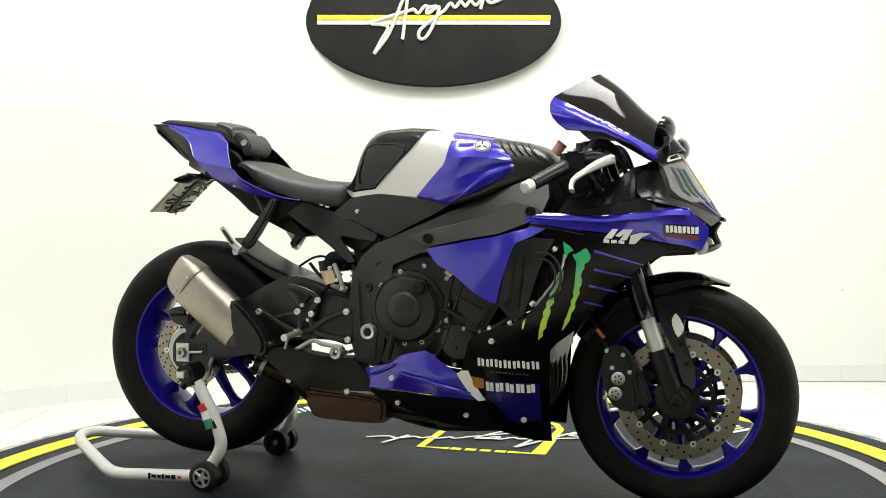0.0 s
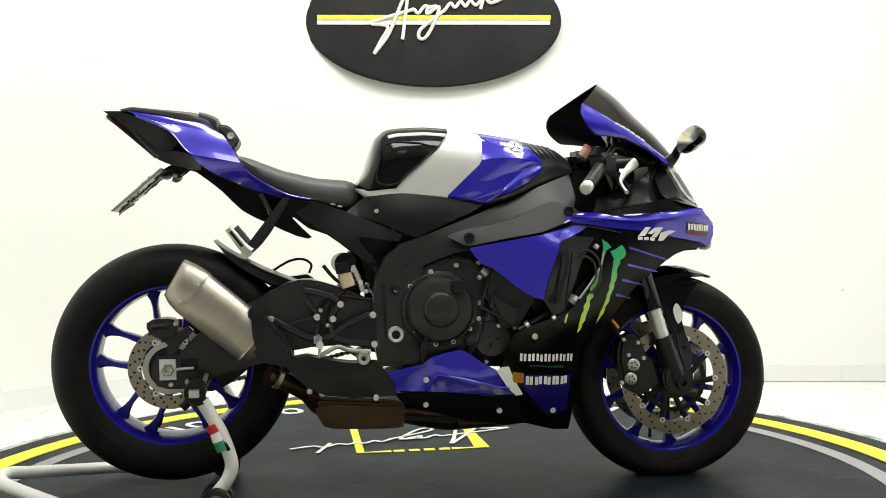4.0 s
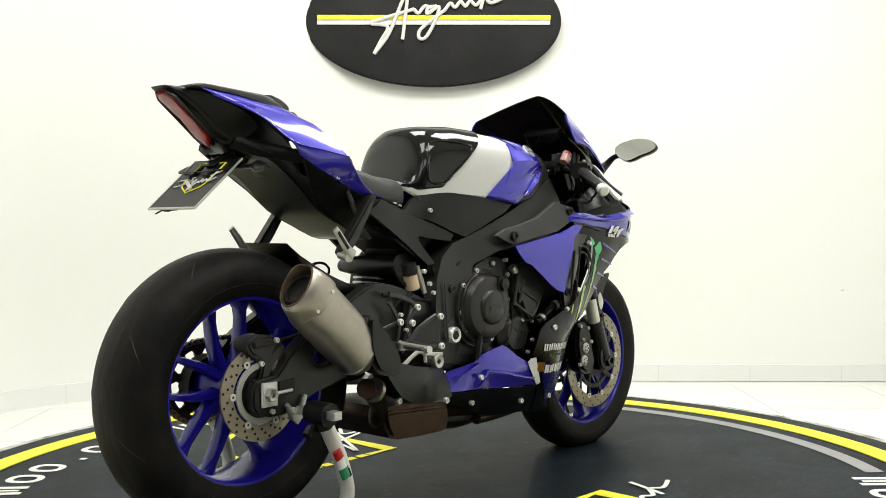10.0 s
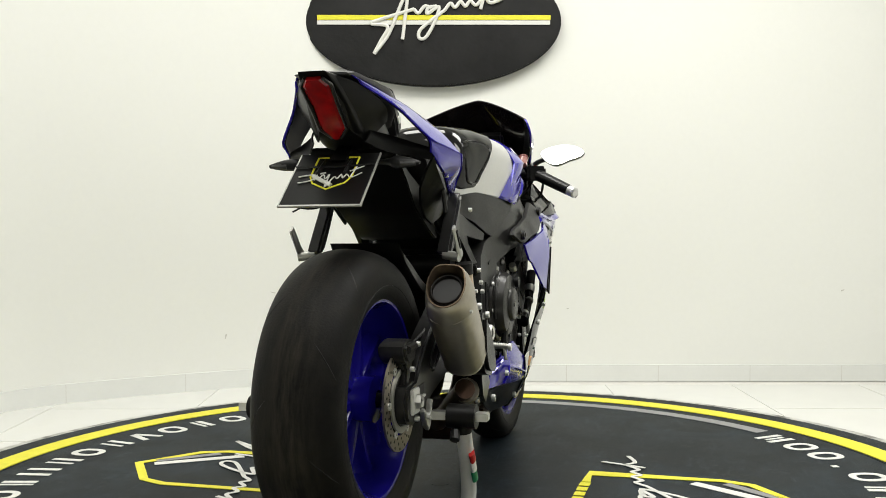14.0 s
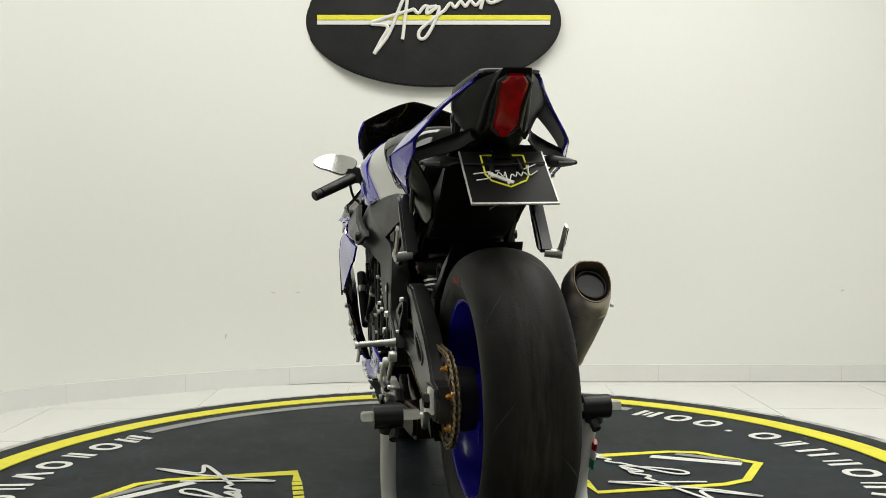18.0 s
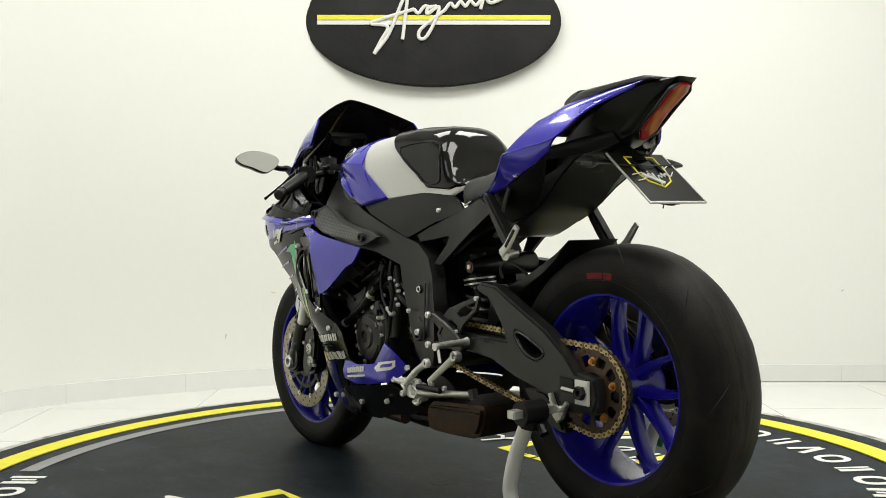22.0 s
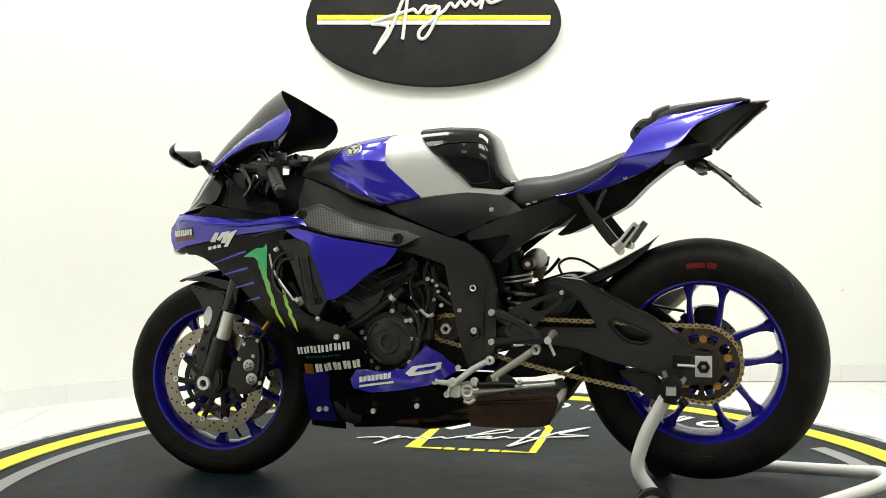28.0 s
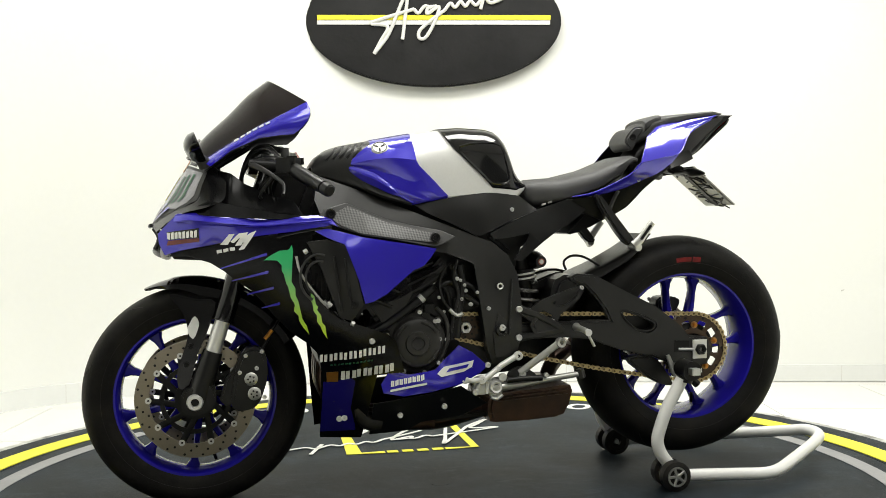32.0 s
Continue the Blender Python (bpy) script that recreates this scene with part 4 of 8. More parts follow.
    for pts, y, r in (([(-0.329, 0.638), (-0.285, 0.592), (-0.210, 0.579)], -0.14, 0.005), ([(-0.377, 0.574), (-0.301, 0.561), (-0.203, 0.545)], -0.15, 0.004), ([(-0.194, 0.635), (-0.180, 0.589), (-0.188, 0.528)], -0.15, 0.006), ([(0.189, 0.451), (0.234, 0.466), (0.272, 0.488)], -0.19, 0.006), ([(-0.118, 0.636), (-0.072, 0.658), (-0.027, 0.665)], -0.165, 0.006)):
        part("cable", tube([(x, y, z) for x, z in pts], r, 8, 4), DARK, bike)
    part("name_plate", box(c[0] - 0.022, c[0] + 0.022, -0.2245, -0.2215, c[1] - 0.006, c[1] + 0.006, 0.001), FRAMEBLK, cov, "plain raised bar")
    p = (0.020, 0.579)
    part("oil_filler", lathe([(0.022, -0.19), (0.022, -0.212), (0.017, -0.214), (0.016, -0.224), (0.0005, -0.225)], p, 12), DARK, bike, "black oil filler cap")
    q = (0.117, 0.434)
    pc = part("pickup_cover", lathe([(0.068, -0.14), (0.069, -0.168), (0.062, -0.176), (0.052, -0.180), (0.046, -0.188), (0.030, -0.190), (0.0005, -0.191)], q, 36), ENGINE, bike, "round black ignition cover")
    for k in range(3):
        a = 2 * math.pi * (k + 0.1) / 3
        part("rib", tube([(q[0] + 0.01 * math.cos(a), -0.190, q[1] + 0.01 * math.sin(a)), (q[0] + 0.058 * math.cos(a), -0.178, q[1] + 0.058 * math.sin(a))], 0.005, 6, 1), ENGINE, pc)
    for k in range(7):
        a = 2 * math.pi * k / 7
        bolt(pc, q[0] + 0.064 * math.cos(a), -0.176, q[1] + 0.064 * math.sin(a), 0.006, CHROME if k % 2 else ENGINE)
    hose = [(-0.053, 0.471), (-0.064, 0.434), (-0.076, 0.382)]
    part("cable", tube([(x, -0.2, z) for x, z in hose], 0.008, 8, radii=[0.012, 0.008, 0.007]), DARK, bike)
    for p in [(0.086, 0.638), (0.054, 0.436), (0.016, 0.421), (0.064, 0.367), (-0.015, 0.381), (0.101, 0.640), (0.058, 0.439)]:
        bolt(bike, p[0], -0.162, p[1], 0.0065)
    # left: generator cover, sprocket area, linkage
    g = (0.093, 0.427)
    gen = part("generator_cover", lathe([(0.086, 0.14), (0.087, 0.162), (0.080, 0.172), (0.070, 0.174), (0.064, 0.186), (0.050, 0.192), (0.034, 0.192), (0.031, 0.198), (0.018, 0.199), (0.016, 0.192), (0.0005, 0.192)], g, 48), ENGINE, bike, "round black generator cover")
    for k in range(9):
        a = 2 * math.pi * (k + 0.4) / 9
        x, z = g[0] + 0.083 * math.cos(a), g[1] + 0.083 * math.sin(a)
        part("boss", lathe([(0.0105, 0.14), (0.0105, 0.173), (0.0005, 0.173)], (x, z), 14), ENGINE, gen)
        bolt(gen, x, 0.176, z, 0.0062)
    for a, b in ((20, 60), (100, 150), (200, 240), (290, 330)):
        pts = [(g[0] + 0.058 * math.cos(radians(t)), 0.19, g[1] + 0.058 * math.sin(radians(t))) for t in np.linspace(a, b, 6)]
        part("rib", tube(pts, 0.004, 6, 2), ENGINE, gen)
    part("duct", prism(rounded([(0.323, 0.547), (0.270, 0.561), (0.179, 0.544), (0.088, 0.589), (0.026, 0.656), (0.011, 0.618), (0.065, 0.588), (0.134, 0.544), (0.210, 0.522), (0.301, 0.523)], 2), 0.12, 0.185, 0.008), PLASTIC, bike, "black ribbed air duct")
    for a, b in (([(0.133, 0.606)], [(0.049, 0.643)]), ([(0.118, 0.583)], [(0.042, 0.617)])):
        part("rib", tube([(a[0][0], 0.187, a[0][1]), (b[0][0], 0.187, b[0][1])], 0.005, 6, 1), PLASTIC, bike)
    for pts, r in (([(0.227, 0.460), (0.134, 0.520), (0.057, 0.588), (0.011, 0.618)], 0.013), ([(-0.028, 0.632), (-0.035, 0.570), (-0.018, 0.494), (-0.002, 0.432)], 0.010), ([(-0.018, 0.542), (-0.021, 0.480), (-0.017, 0.435)], 0.012), ([(0.034, 0.571), (-0.004, 0.586), (-0.034, 0.555), (-0.080, 0.524)], 0.008)):
        part("hose", tube([(x, 0.165, z) for x, z in pts], r, 10), DARK, bike, "black rubber hose")
    for p in [(-0.032, 0.541), (-0.040, 0.579), (-0.044, 0.563), (-0.076, 0.558), (-0.029, 0.592), (0.017, 0.508), (0.087, 0.532), (0.187, 0.528), (0.045, 0.588), (0.030, 0.547)]:
        bolt(bike, p[0], 0.174, p[1], 0.0046)
    for pts, y, r in (([(-0.004, 0.633), (-0.019, 0.602), (-0.034, 0.556), (-0.027, 0.495)], 0.165, 0.007), ([(0.027, 0.587), (0.004, 0.556), (-0.006, 0.503)], 0.165, 0.006), ([(-0.034, 0.586), (-0.065, 0.571), (-0.087, 0.540)], 0.16, 0.008), ([(0.119, 0.559), (0.073, 0.576), (0.034, 0.603)], 0.172, 0.009), ([(0.210, 0.499), (0.172, 0.517), (0.119, 0.521)], 0.17, 0.005), ([(0.013, 0.433), (0.000, 0.479), (0.004, 0.525)], 0.15, 0.008)):
        part("cable", tube([(x, y, z) for x, z in pts], r, 8, 4), DARK, bike)
    for a in (0.0, 0.35, 0.7):
        p = (0.058, 0.520)
        part("connector", box(p[0] - 0.012 + 0.03 * a, p[0] + 0.012 + 0.03 * a, 0.158, 0.178, p[1] - 0.014 - 0.06 * a, p[1] + 0.010 - 0.06 * a, 0.003), PLASTIC, bike, "black wiring connector")
    # radiator and coolers ahead of the engine
    part("radiator", prism([(0.325, 0.626), (0.411, 0.687), (0.446, 0.656), (0.362, 0.422), (0.322, 0.266), (0.291, 0.282), (0.323, 0.439)], -0.17, 0.17, 0.008), DARK, bike, "dark finned radiator")
    for s in (-1, 1):
        part("coolant_hose", tube([(x, s * 0.19, z) for x, z in [(0.379, 0.585), (0.341, 0.532), (0.310, 0.495), (0.242, 0.435)]], 0.014, 10), DARK, bike)
        part("hose_band", tube([(x, s * 0.19, z) for x, z in [(0.349, 0.543), (0.336, 0.525)]], 0.0165, 10, 1), CHROME, bike)
        for y in (0.035, 0.10):
            part("header_pipe", tube([(x, s * y, z) for x, z in [(0.283, 0.481), (0.330, 0.385), (0.330, 0.289), (0.273, 0.218), (0.161, 0.199), (0.034, 0.195)]], 0.019, 10), RUST, bike, "heat-stained exhaust header pipe")


def tank_and_seat(bike):
    ridge = [(-0.235, 0.853), (-0.222, 0.865), (-0.211, 0.881), (-0.199, 0.913), (-0.190, 0.951), (-0.176, 0.984), (-0.153, 1.000), (-0.127, 1.006), (-0.051, 1.009), (0.018, 1.003), (0.093, 0.992), (0.173, 0.978), (0.230, 0.968), (0.286, 0.959), (0.321, 0.948), (0.350, 0.927), (0.369, 0.894)]
    foot = [(-0.237, 0.843), (-0.207, 0.821), (-0.116, 0.829), (0.006, 0.817), (0.105, 0.799), (0.182, 0.820), (0.251, 0.851), (0.347, 0.879)]
    wid = [(-0.245, 0.075), (-0.225, 0.102), (-0.19, 0.122), (-0.10, 0.142), (0.0, 0.172), (0.08, 0.196), (0.15, 0.202), (0.2, 0.192), (0.25, 0.168), (0.36, 0.12)]
    rx, rz = zip(*ridge)
    fx, fz = zip(*foot)
    wx, ww = zip(*wid)

    def H(x):
        return (float(np.interp(x, rx, rz)), float(np.interp(x, fx, fz)), float(np.interp(x, wx, ww)), float(np.interp(x, [-0.2, 0, 0.2, 0.35], [2.8, 3.8, 4.6, 3.2])))

    def Hpad(x):
        zt, zb, w, e = H(x)
        return zt, zb + min(0.014, (zt - zb) * 0.3), w, e

    rear = [(-0.239, 0.845), (-0.223, 0.861)]
    pad_edge = [(-0.131, 0.842), (-0.109, 0.866), (-0.078, 0.897), (-0.046, 0.924), (-0.019, 0.948), (0.013, 0.991)]
    silver_edge = [(0.003, 0.817), (0.038, 0.852), (0.078, 0.891), (0.118, 0.931), (0.121, 0.956), (0.096, 0.977)]
    blue_edge = [(0.105, 0.799), (0.180, 0.838), (0.228, 0.871), (0.257, 0.898), (0.245, 0.928), (0.207, 0.956)]
    nose = [(0.360, 0.881), (0.361, 0.891)]
    part("fuel_tank", skin(rear, silver_edge, H, 18, 22), SILVER, bike, "brushed silver fuel tank")
    part("tank_pad", skin(rear, pad_edge, Hpad, 18, 16, lift=0.004), PADM, bike, "gloss black tank grip cover")
    part("tank_shoulder", skin(silver_edge, blue_edge, H, 18, 10, lift=0.003), BLUE, bike, "glossy blue front tank cover")
    top = part("tank_front_cover", skin(blue_edge, nose, H, 14, 12, lift=0.001), FRAMEBLK, bike, "matt black vented cover ahead of the tank")
    for s in (-1, 1):
        for k in range(5):
            x = 0.225 + 0.017 * k
            zt, zb, w, e = H(x)
            h0, h1 = 0.93, 0.62
            pts = []
            for h in np.linspace(h0, h1, 5):
                xx = x + 0.03 * (h0 - h) / (h0 - h1)
                zt, zb, w, e = H(xx)
                pts.append((xx, s * (w * (1 - h ** e) ** (1 / e) - 0.001), zb + (zt - zb) * h - 0.001))
            part("vent_slot", tube(pts, 0.0056, 6, 2), DARK, top)
        def skin_at(x, h):
            zt, zb, w, e = H(x)
            return Vector((x, s * w * max(1 - h ** e, 0) ** (1 / e), zb + (zt - zb) * h))

        x, h = 0.186, 0.80
        mid = skin_at(x, h)
        du, dv = skin_at(x + 0.015, h) - skin_at(x - 0.015, h), skin_at(x, h + 0.08) - skin_at(x, h - 0.08)
        nrm = du.cross(dv).normalized()
        if nrm.y * s < 0:
            nrm = -nrm
        du.normalize()
        m = Matrix((du, nrm, du.cross(nrm))).transposed().to_4x4()
        m.translation = mid + nrm * 0.0045
        em = lathe([(0.0005, 0.002), (0.021, 0.002), (0.023, 0.0), (0.023, -0.008), (0.0005, -0.008)], (0, 0), 28)
        emb = part("emblem", moved(em, m), ALLOY, bike, "round plain metal emblem")
        ring = lathe([(0.0175, 0.0028), (0.0195, 0.0028), (0.0195, 0.001), (0.0175, 0.001)], (0, 0), 28, closed=True)
        part("emblem_ring", moved(ring, m), DARK, emb)
        for k in range(3):
            b = 2 * math.pi * k / 3 + 0.5
            part("emblem_spoke", moved(tube([(0.004 * math.cos(b), 0.002, 0.004 * math.sin(b)), (0.015 * math.cos(b), 0.002, 0.015 * math.sin(b))], 0.0022, 6, 1), m), DARK, emb)
    def tank_y(x, z):
        zt, zb, w, e = H(x)
        h = min(max((z - zb) / max(zt - zb, 1e-3), 0), 1)
        return w * max(1 - h ** e, 0) ** (1 / e)

    for s in (-1, 1):
        for line, wd, ht in (([(0.267, 0.891), (0.235, 0.875), (0.197, 0.857), (0.163, 0.835), (0.130, 0.814)], 0.018, 0.010),):
            rings = []
            P = smooth_path([(x, 0, z) for x, z in line], 5)
            for i, p in enumerate(P):
                k = math.sin(math.pi * min(1, (i + 0.4) / (len(P) * 0.9))) ** 0.6 if i < len(P) - 1 else 0.05
                rings.append([(p[0], s * (tank_y(p[0], p[2] + wd * k * c) + 0.002 + ht * k * h), p[2] + wd * k * c + 0.003) for c, h in ((1, 0), (0.3, 0.9), (0.0, 1), (-0.25, 0.7), (-1, 0), (0, -0.5))])
            part("tank_ridge", quads(rings), BLUE, bike, "raised blue crease of the tank cover", sharp=25)
        crest = [(0.092, 0.914), (0.150, 0.919), (0.207, 0.916), (0.263, 0.906)]
        upper = [(0.098, 0.966), (0.152, 0.962), (0.202, 0.952), (0.256, 0.921)]
        lower = [(0.060, 0.849), (0.116, 0.861), (0.184, 0.883), (0.260, 0.901)]
        rise = (0.006, 0.013, 0.013, 0.004)
        C = [(x, z, tank_y(x, z) + 0.003 + h) for (x, z), h in zip(crest, rise)]
        for other, label in ((upper, "upper blue facet of the tank cover"), (lower, "lower blue facet of the tank cover")):
            O = [(x, z, tank_y(x, z) + 0.0035) for x, z in other]
            pair = (O, C) if other is upper else (C, O)
            part("tank_facet", blade(pair[0], pair[1], s, 0.0015, 0.004), BLUE, bike, label)
    for s in (-1, 1):
        loop = [(-0.160, 0.956), (-0.108, 0.963), (-0.035, 0.951), (-0.056, 0.918), (-0.103, 0.876), (-0.131, 0.851), (-0.171, 0.852), (-0.181, 0.870), (-0.173, 0.913)]
        pts = [(x, s * (tank_y(x, z) + 0.0055), z + 0.002) for x, z in rounded(loop, 2)]
        part("pad_ridge", tube(pts + pts[:1], 0.0034, 8, 1), PADM, bike, "raised edge of the tank grip cover")
    part("seat", hull([(-0.564, 0.929), (-0.548, 0.935), (-0.521, 0.929), (-0.434, 0.895), (-0.340, 0.873), (-0.260, 0.867), (-0.232, 0.857), (-0.213, 0.837)], [(-0.547, 0.908), (-0.515, 0.868), (-0.454, 0.828), (-0.378, 0.801), (-0.317, 0.788), (-0.252, 0.781), (-0.221, 0.807), (-0.209, 0.825)], [(-0.58, 0.115), (-0.5, 0.128), (-0.4, 0.135), (-0.3, 0.125), (-0.25, 0.105), (-0.225, 0.07), (-0.21, 0.03)], e=3.2, zw=0.42, rows=30), SEATM, bike, "matt black rider's seat")
    for s in (-1, 1):
        for u in [(-0.300, 0.801), (-0.282, 0.795)]:
            part("seat_clip", tube([(u[0] - 0.006, s * 0.121, u[1] + 0.001), (u[0] + 0.006, s * 0.121, u[1] - 0.002)], 0.0028, 6, 1), ALLOY, bike, "small silver seat clip")


def tail(bike):
    # three facets a side: a narrow top, the broad flank and the dark underside that runs forward to a point
    top_a = [(-0.839, 1.055, 0.060), (-0.764, 1.043, 0.075), (-0.699, 1.030, 0.088), (-0.635, 1.018, 0.100), (-0.606, 0.998, 0.114)]
    top_b = [(-0.829, 1.050, 0.066), (-0.762, 1.027, 0.087), (-0.695, 1.011, 0.107), (-0.637, 0.998, 0.126), (-0.582, 0.982, 0.142)]
    flank = [(-0.812, 1.039, 0.072), (-0.722, 0.996, 0.122), (-0.668, 0.937, 0.172), (-0.600, 0.920, 0.192), (-0.536, 0.906, 0.208)]
    under_a = [(-0.668, 0.937, 0.172), (-0.600, 0.920, 0.192), (-0.536, 0.906, 0.208), (-0.510, 0.877, 0.200), (-0.469, 0.851, 0.178), (-0.413, 0.825, 0.155), (-0.360, 0.815, 0.136)]
    under_b = [(-0.645, 0.908, 0.170), (-0.601, 0.880, 0.177), (-0.559, 0.862, 0.176), (-0.523, 0.846, 0.171), (-0.487, 0.833, 0.164), (-0.429, 0.819, 0.151), (-0.360, 0.813, 0.134)]
    for s in (-1, 1):
        tp = soft_edge(part("tail_panel", blade(top_a, top_b, s, 0.0015, 0.004), BLUE, bike, "glossy blue tail side panel"))
        fl = soft_edge(part("tail_flank_panel", blade(top_b, flank, s, 0.0035, 0.004), BLUE, bike, "broad glossy blue tail flank"))
        lp = part("tail_side_strip", blade(under_a, under_b, s, 0.003, 0.004), BLUE, bike, "dark lower facet of the blue tail")
        for own, a, b, bulge in ((tp, top_a, top_b, 0.0015), (fl, top_b, flank, 0.0035), (lp, under_a, under_b, 0.003)):
            part("panel_liner", blade(a, b, s, bulge, 0.001, inward=0.006), DARK, own, "black inner face")
        part("panel_edge", tube([(x, s * (y + 0.001), z) for x, z, y in flank], 0.0016, 6, 4), BLUE, fl, "rounded edge of the tail flank")
        part("panel_edge", tube([(x, s * (y + 0.001), z) for x, z, y in under_a[2:]], 0.0018, 6, 4), BLUE, lp, "rounded edge beside the seat")
        bolt(bike, -0.541, s * 0.176, 0.859, 0.005)
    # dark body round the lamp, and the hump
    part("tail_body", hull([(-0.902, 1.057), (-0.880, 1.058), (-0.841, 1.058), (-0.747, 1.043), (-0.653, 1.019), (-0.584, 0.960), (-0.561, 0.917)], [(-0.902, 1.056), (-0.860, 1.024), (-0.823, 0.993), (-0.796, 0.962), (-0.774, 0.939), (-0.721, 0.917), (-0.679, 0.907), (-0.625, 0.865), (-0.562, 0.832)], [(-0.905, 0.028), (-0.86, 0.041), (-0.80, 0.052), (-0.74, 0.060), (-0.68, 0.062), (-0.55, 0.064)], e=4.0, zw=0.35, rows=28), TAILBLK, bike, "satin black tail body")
    for s in (-1, 1):
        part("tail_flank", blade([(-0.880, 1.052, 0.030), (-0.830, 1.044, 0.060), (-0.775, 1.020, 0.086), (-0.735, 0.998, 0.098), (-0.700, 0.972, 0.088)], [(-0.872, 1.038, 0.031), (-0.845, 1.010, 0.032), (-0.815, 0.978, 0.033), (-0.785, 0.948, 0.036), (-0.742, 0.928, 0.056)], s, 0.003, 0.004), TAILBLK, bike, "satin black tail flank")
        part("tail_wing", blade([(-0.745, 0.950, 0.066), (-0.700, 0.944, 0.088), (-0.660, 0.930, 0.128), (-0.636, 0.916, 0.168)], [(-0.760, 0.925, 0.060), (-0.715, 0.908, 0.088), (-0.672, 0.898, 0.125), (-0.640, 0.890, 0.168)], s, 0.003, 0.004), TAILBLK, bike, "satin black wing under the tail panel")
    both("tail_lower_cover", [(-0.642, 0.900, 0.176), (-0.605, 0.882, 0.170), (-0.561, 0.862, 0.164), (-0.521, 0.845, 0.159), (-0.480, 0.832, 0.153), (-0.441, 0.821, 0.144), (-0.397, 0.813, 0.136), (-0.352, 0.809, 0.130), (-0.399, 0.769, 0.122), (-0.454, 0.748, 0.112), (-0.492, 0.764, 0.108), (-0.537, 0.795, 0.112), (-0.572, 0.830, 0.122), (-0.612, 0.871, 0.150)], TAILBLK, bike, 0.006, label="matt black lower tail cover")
    part("pillion_pad", hull([(-0.853, 1.060), (-0.825, 1.067), (-0.747, 1.059), (-0.668, 1.052), (-0.629, 1.045), (-0.598, 1.028), (-0.575, 0.996), (-0.569, 0.980)], [(-0.853, 1.055), (-0.747, 1.038), (-0.657, 1.012), (-0.591, 0.964), (-0.569, 0.964)], [(-0.89, 0.05), (-0.8, 0.07), (-0.68, 0.090), (-0.62, 0.082), (-0.585, 0.058)], e=3.5, zw=0.45, rows=22), SEATM, bike, "black pillion seat cover")
    knob = part("pad_end", prism(rounded([(-0.605, 1.012), (-0.578, 1.016), (-0.557, 0.998), (-0.546, 0.974), (-0.563, 0.950), (-0.574, 0.958), (-0.584, 0.984)], 3), -0.070, 0.070, 0.010, 3), SEATM, bike, "rounded black end of the pillion pad")
    for s in (-1, 1):
        part("lock", lathe([(0.0005, s * 0.0715), (0.004, s * 0.0715), (0.0055, s * 0.0725), (0.009, s * 0.0725), (0.010, s * 0.068)], (-0.568, 0.987), 16), CHROME if s < 0 else DARK, knob, "small round key lock")
    part("pad_rib", hull([(-0.649, 1.053), (-0.634, 1.050), (-0.615, 1.044), (-0.603, 1.037)], [(-0.650, 1.023), (-0.634, 1.019), (-0.616, 1.006), (-0.603, 0.995)], [(-0.7, 0.091), (-0.6, 0.078)], e=3.5, rows=6), SEATM, bike)
    # lamp down the tail's end
    tl = []
    for t, w in ((0.0, 0.015), (0.005, 0.016), (0.12, 0.0285), (0.125, 0.0285), (0.52, 0.0255), (0.525, 0.0255), (0.84, 0.0265), (0.845, 0.0262), (0.995, 0.0075), (1.0, 0.006)):
        x, z = -0.892 + 0.124 * t, 1.044 - 0.109 * t + 0.007 * (1 - abs(t - 0.52) / 0.52)
        nx, nz = -0.66, -0.75
        tl.append([(x + nx * 0.012 * c - 0.002, w * q, z + nz * 0.012 * c) for q, c in ((-1, -0.4), (-1, 0.25), (-0.8, 0.5), (0, 0.6), (0.8, 0.5), (1, 0.25), (1, -0.4), (0, -0.8))])
    lamp = part("tail_lamp", quads(tl), LENSRED, bike, "long red tail lamp lens", sharp=20)
    for s in (-1, 1):
        part("lamp_trim", tube([(-0.893 + 0.124 * t, s * y, 1.044 - 0.109 * t) for t, y in ((0, 0.018), (0.11, 0.0325), (0.5, 0.0305), (0.85, 0.0305), (1.0, 0.010))], 0.0045, 6, 1), PLASTIC, lamp)
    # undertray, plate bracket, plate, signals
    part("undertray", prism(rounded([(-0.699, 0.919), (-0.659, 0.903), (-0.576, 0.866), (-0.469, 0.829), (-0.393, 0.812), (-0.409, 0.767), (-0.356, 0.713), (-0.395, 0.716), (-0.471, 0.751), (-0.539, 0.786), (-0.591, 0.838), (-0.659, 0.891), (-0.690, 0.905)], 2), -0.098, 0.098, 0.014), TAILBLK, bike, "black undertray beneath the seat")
    part("plate_arm", prism([(-0.721, 0.918), (-0.687, 0.905), (-0.703, 0.886), (-0.751, 0.877), (-0.774, 0.887), (-0.742, 0.906)], -0.022, 0.022, 0.004), DARK, bike)
    for s in (-1, 1):
        part("plate_stay", tube([(x, s * 0.03, z) for x, z in [(-0.687, 0.904), (-0.712, 0.885), (-0.759, 0.886), (-0.806, 0.858)]], 0.005, 6, 2), DARK, bike)
        sig = part("turn_signal", tube([(-0.715, s * 0.04, 0.884), (-0.722, s * 0.10, 0.884), (-0.730, s * 0.125, 0.882), (-0.738, s * 0.172, 0.879)], 0.012, 10, 3, 0.8, radii=[0.006, 0.006, 0.016, 0.014, 0.004]), DARK, bike, "slim black turn signal")
        part("signal_lens", tube([(-0.735, s * 0.132, 0.880), (-0.744, s * 0.165, 0.878)], 0.011, 8, 2, 0.7, radii=[0.012, 0.010, 0.004]), GREYPL, sig, "smoked signal lens")
    top, low = Vector((-0.747, 0, 0.900)), Vector((-0.874, 0, 0.790))
    d = (low - top).normalized()
    n = Vector((d.z, 0, -d.x))
    if n.x > 0:
        n = -n

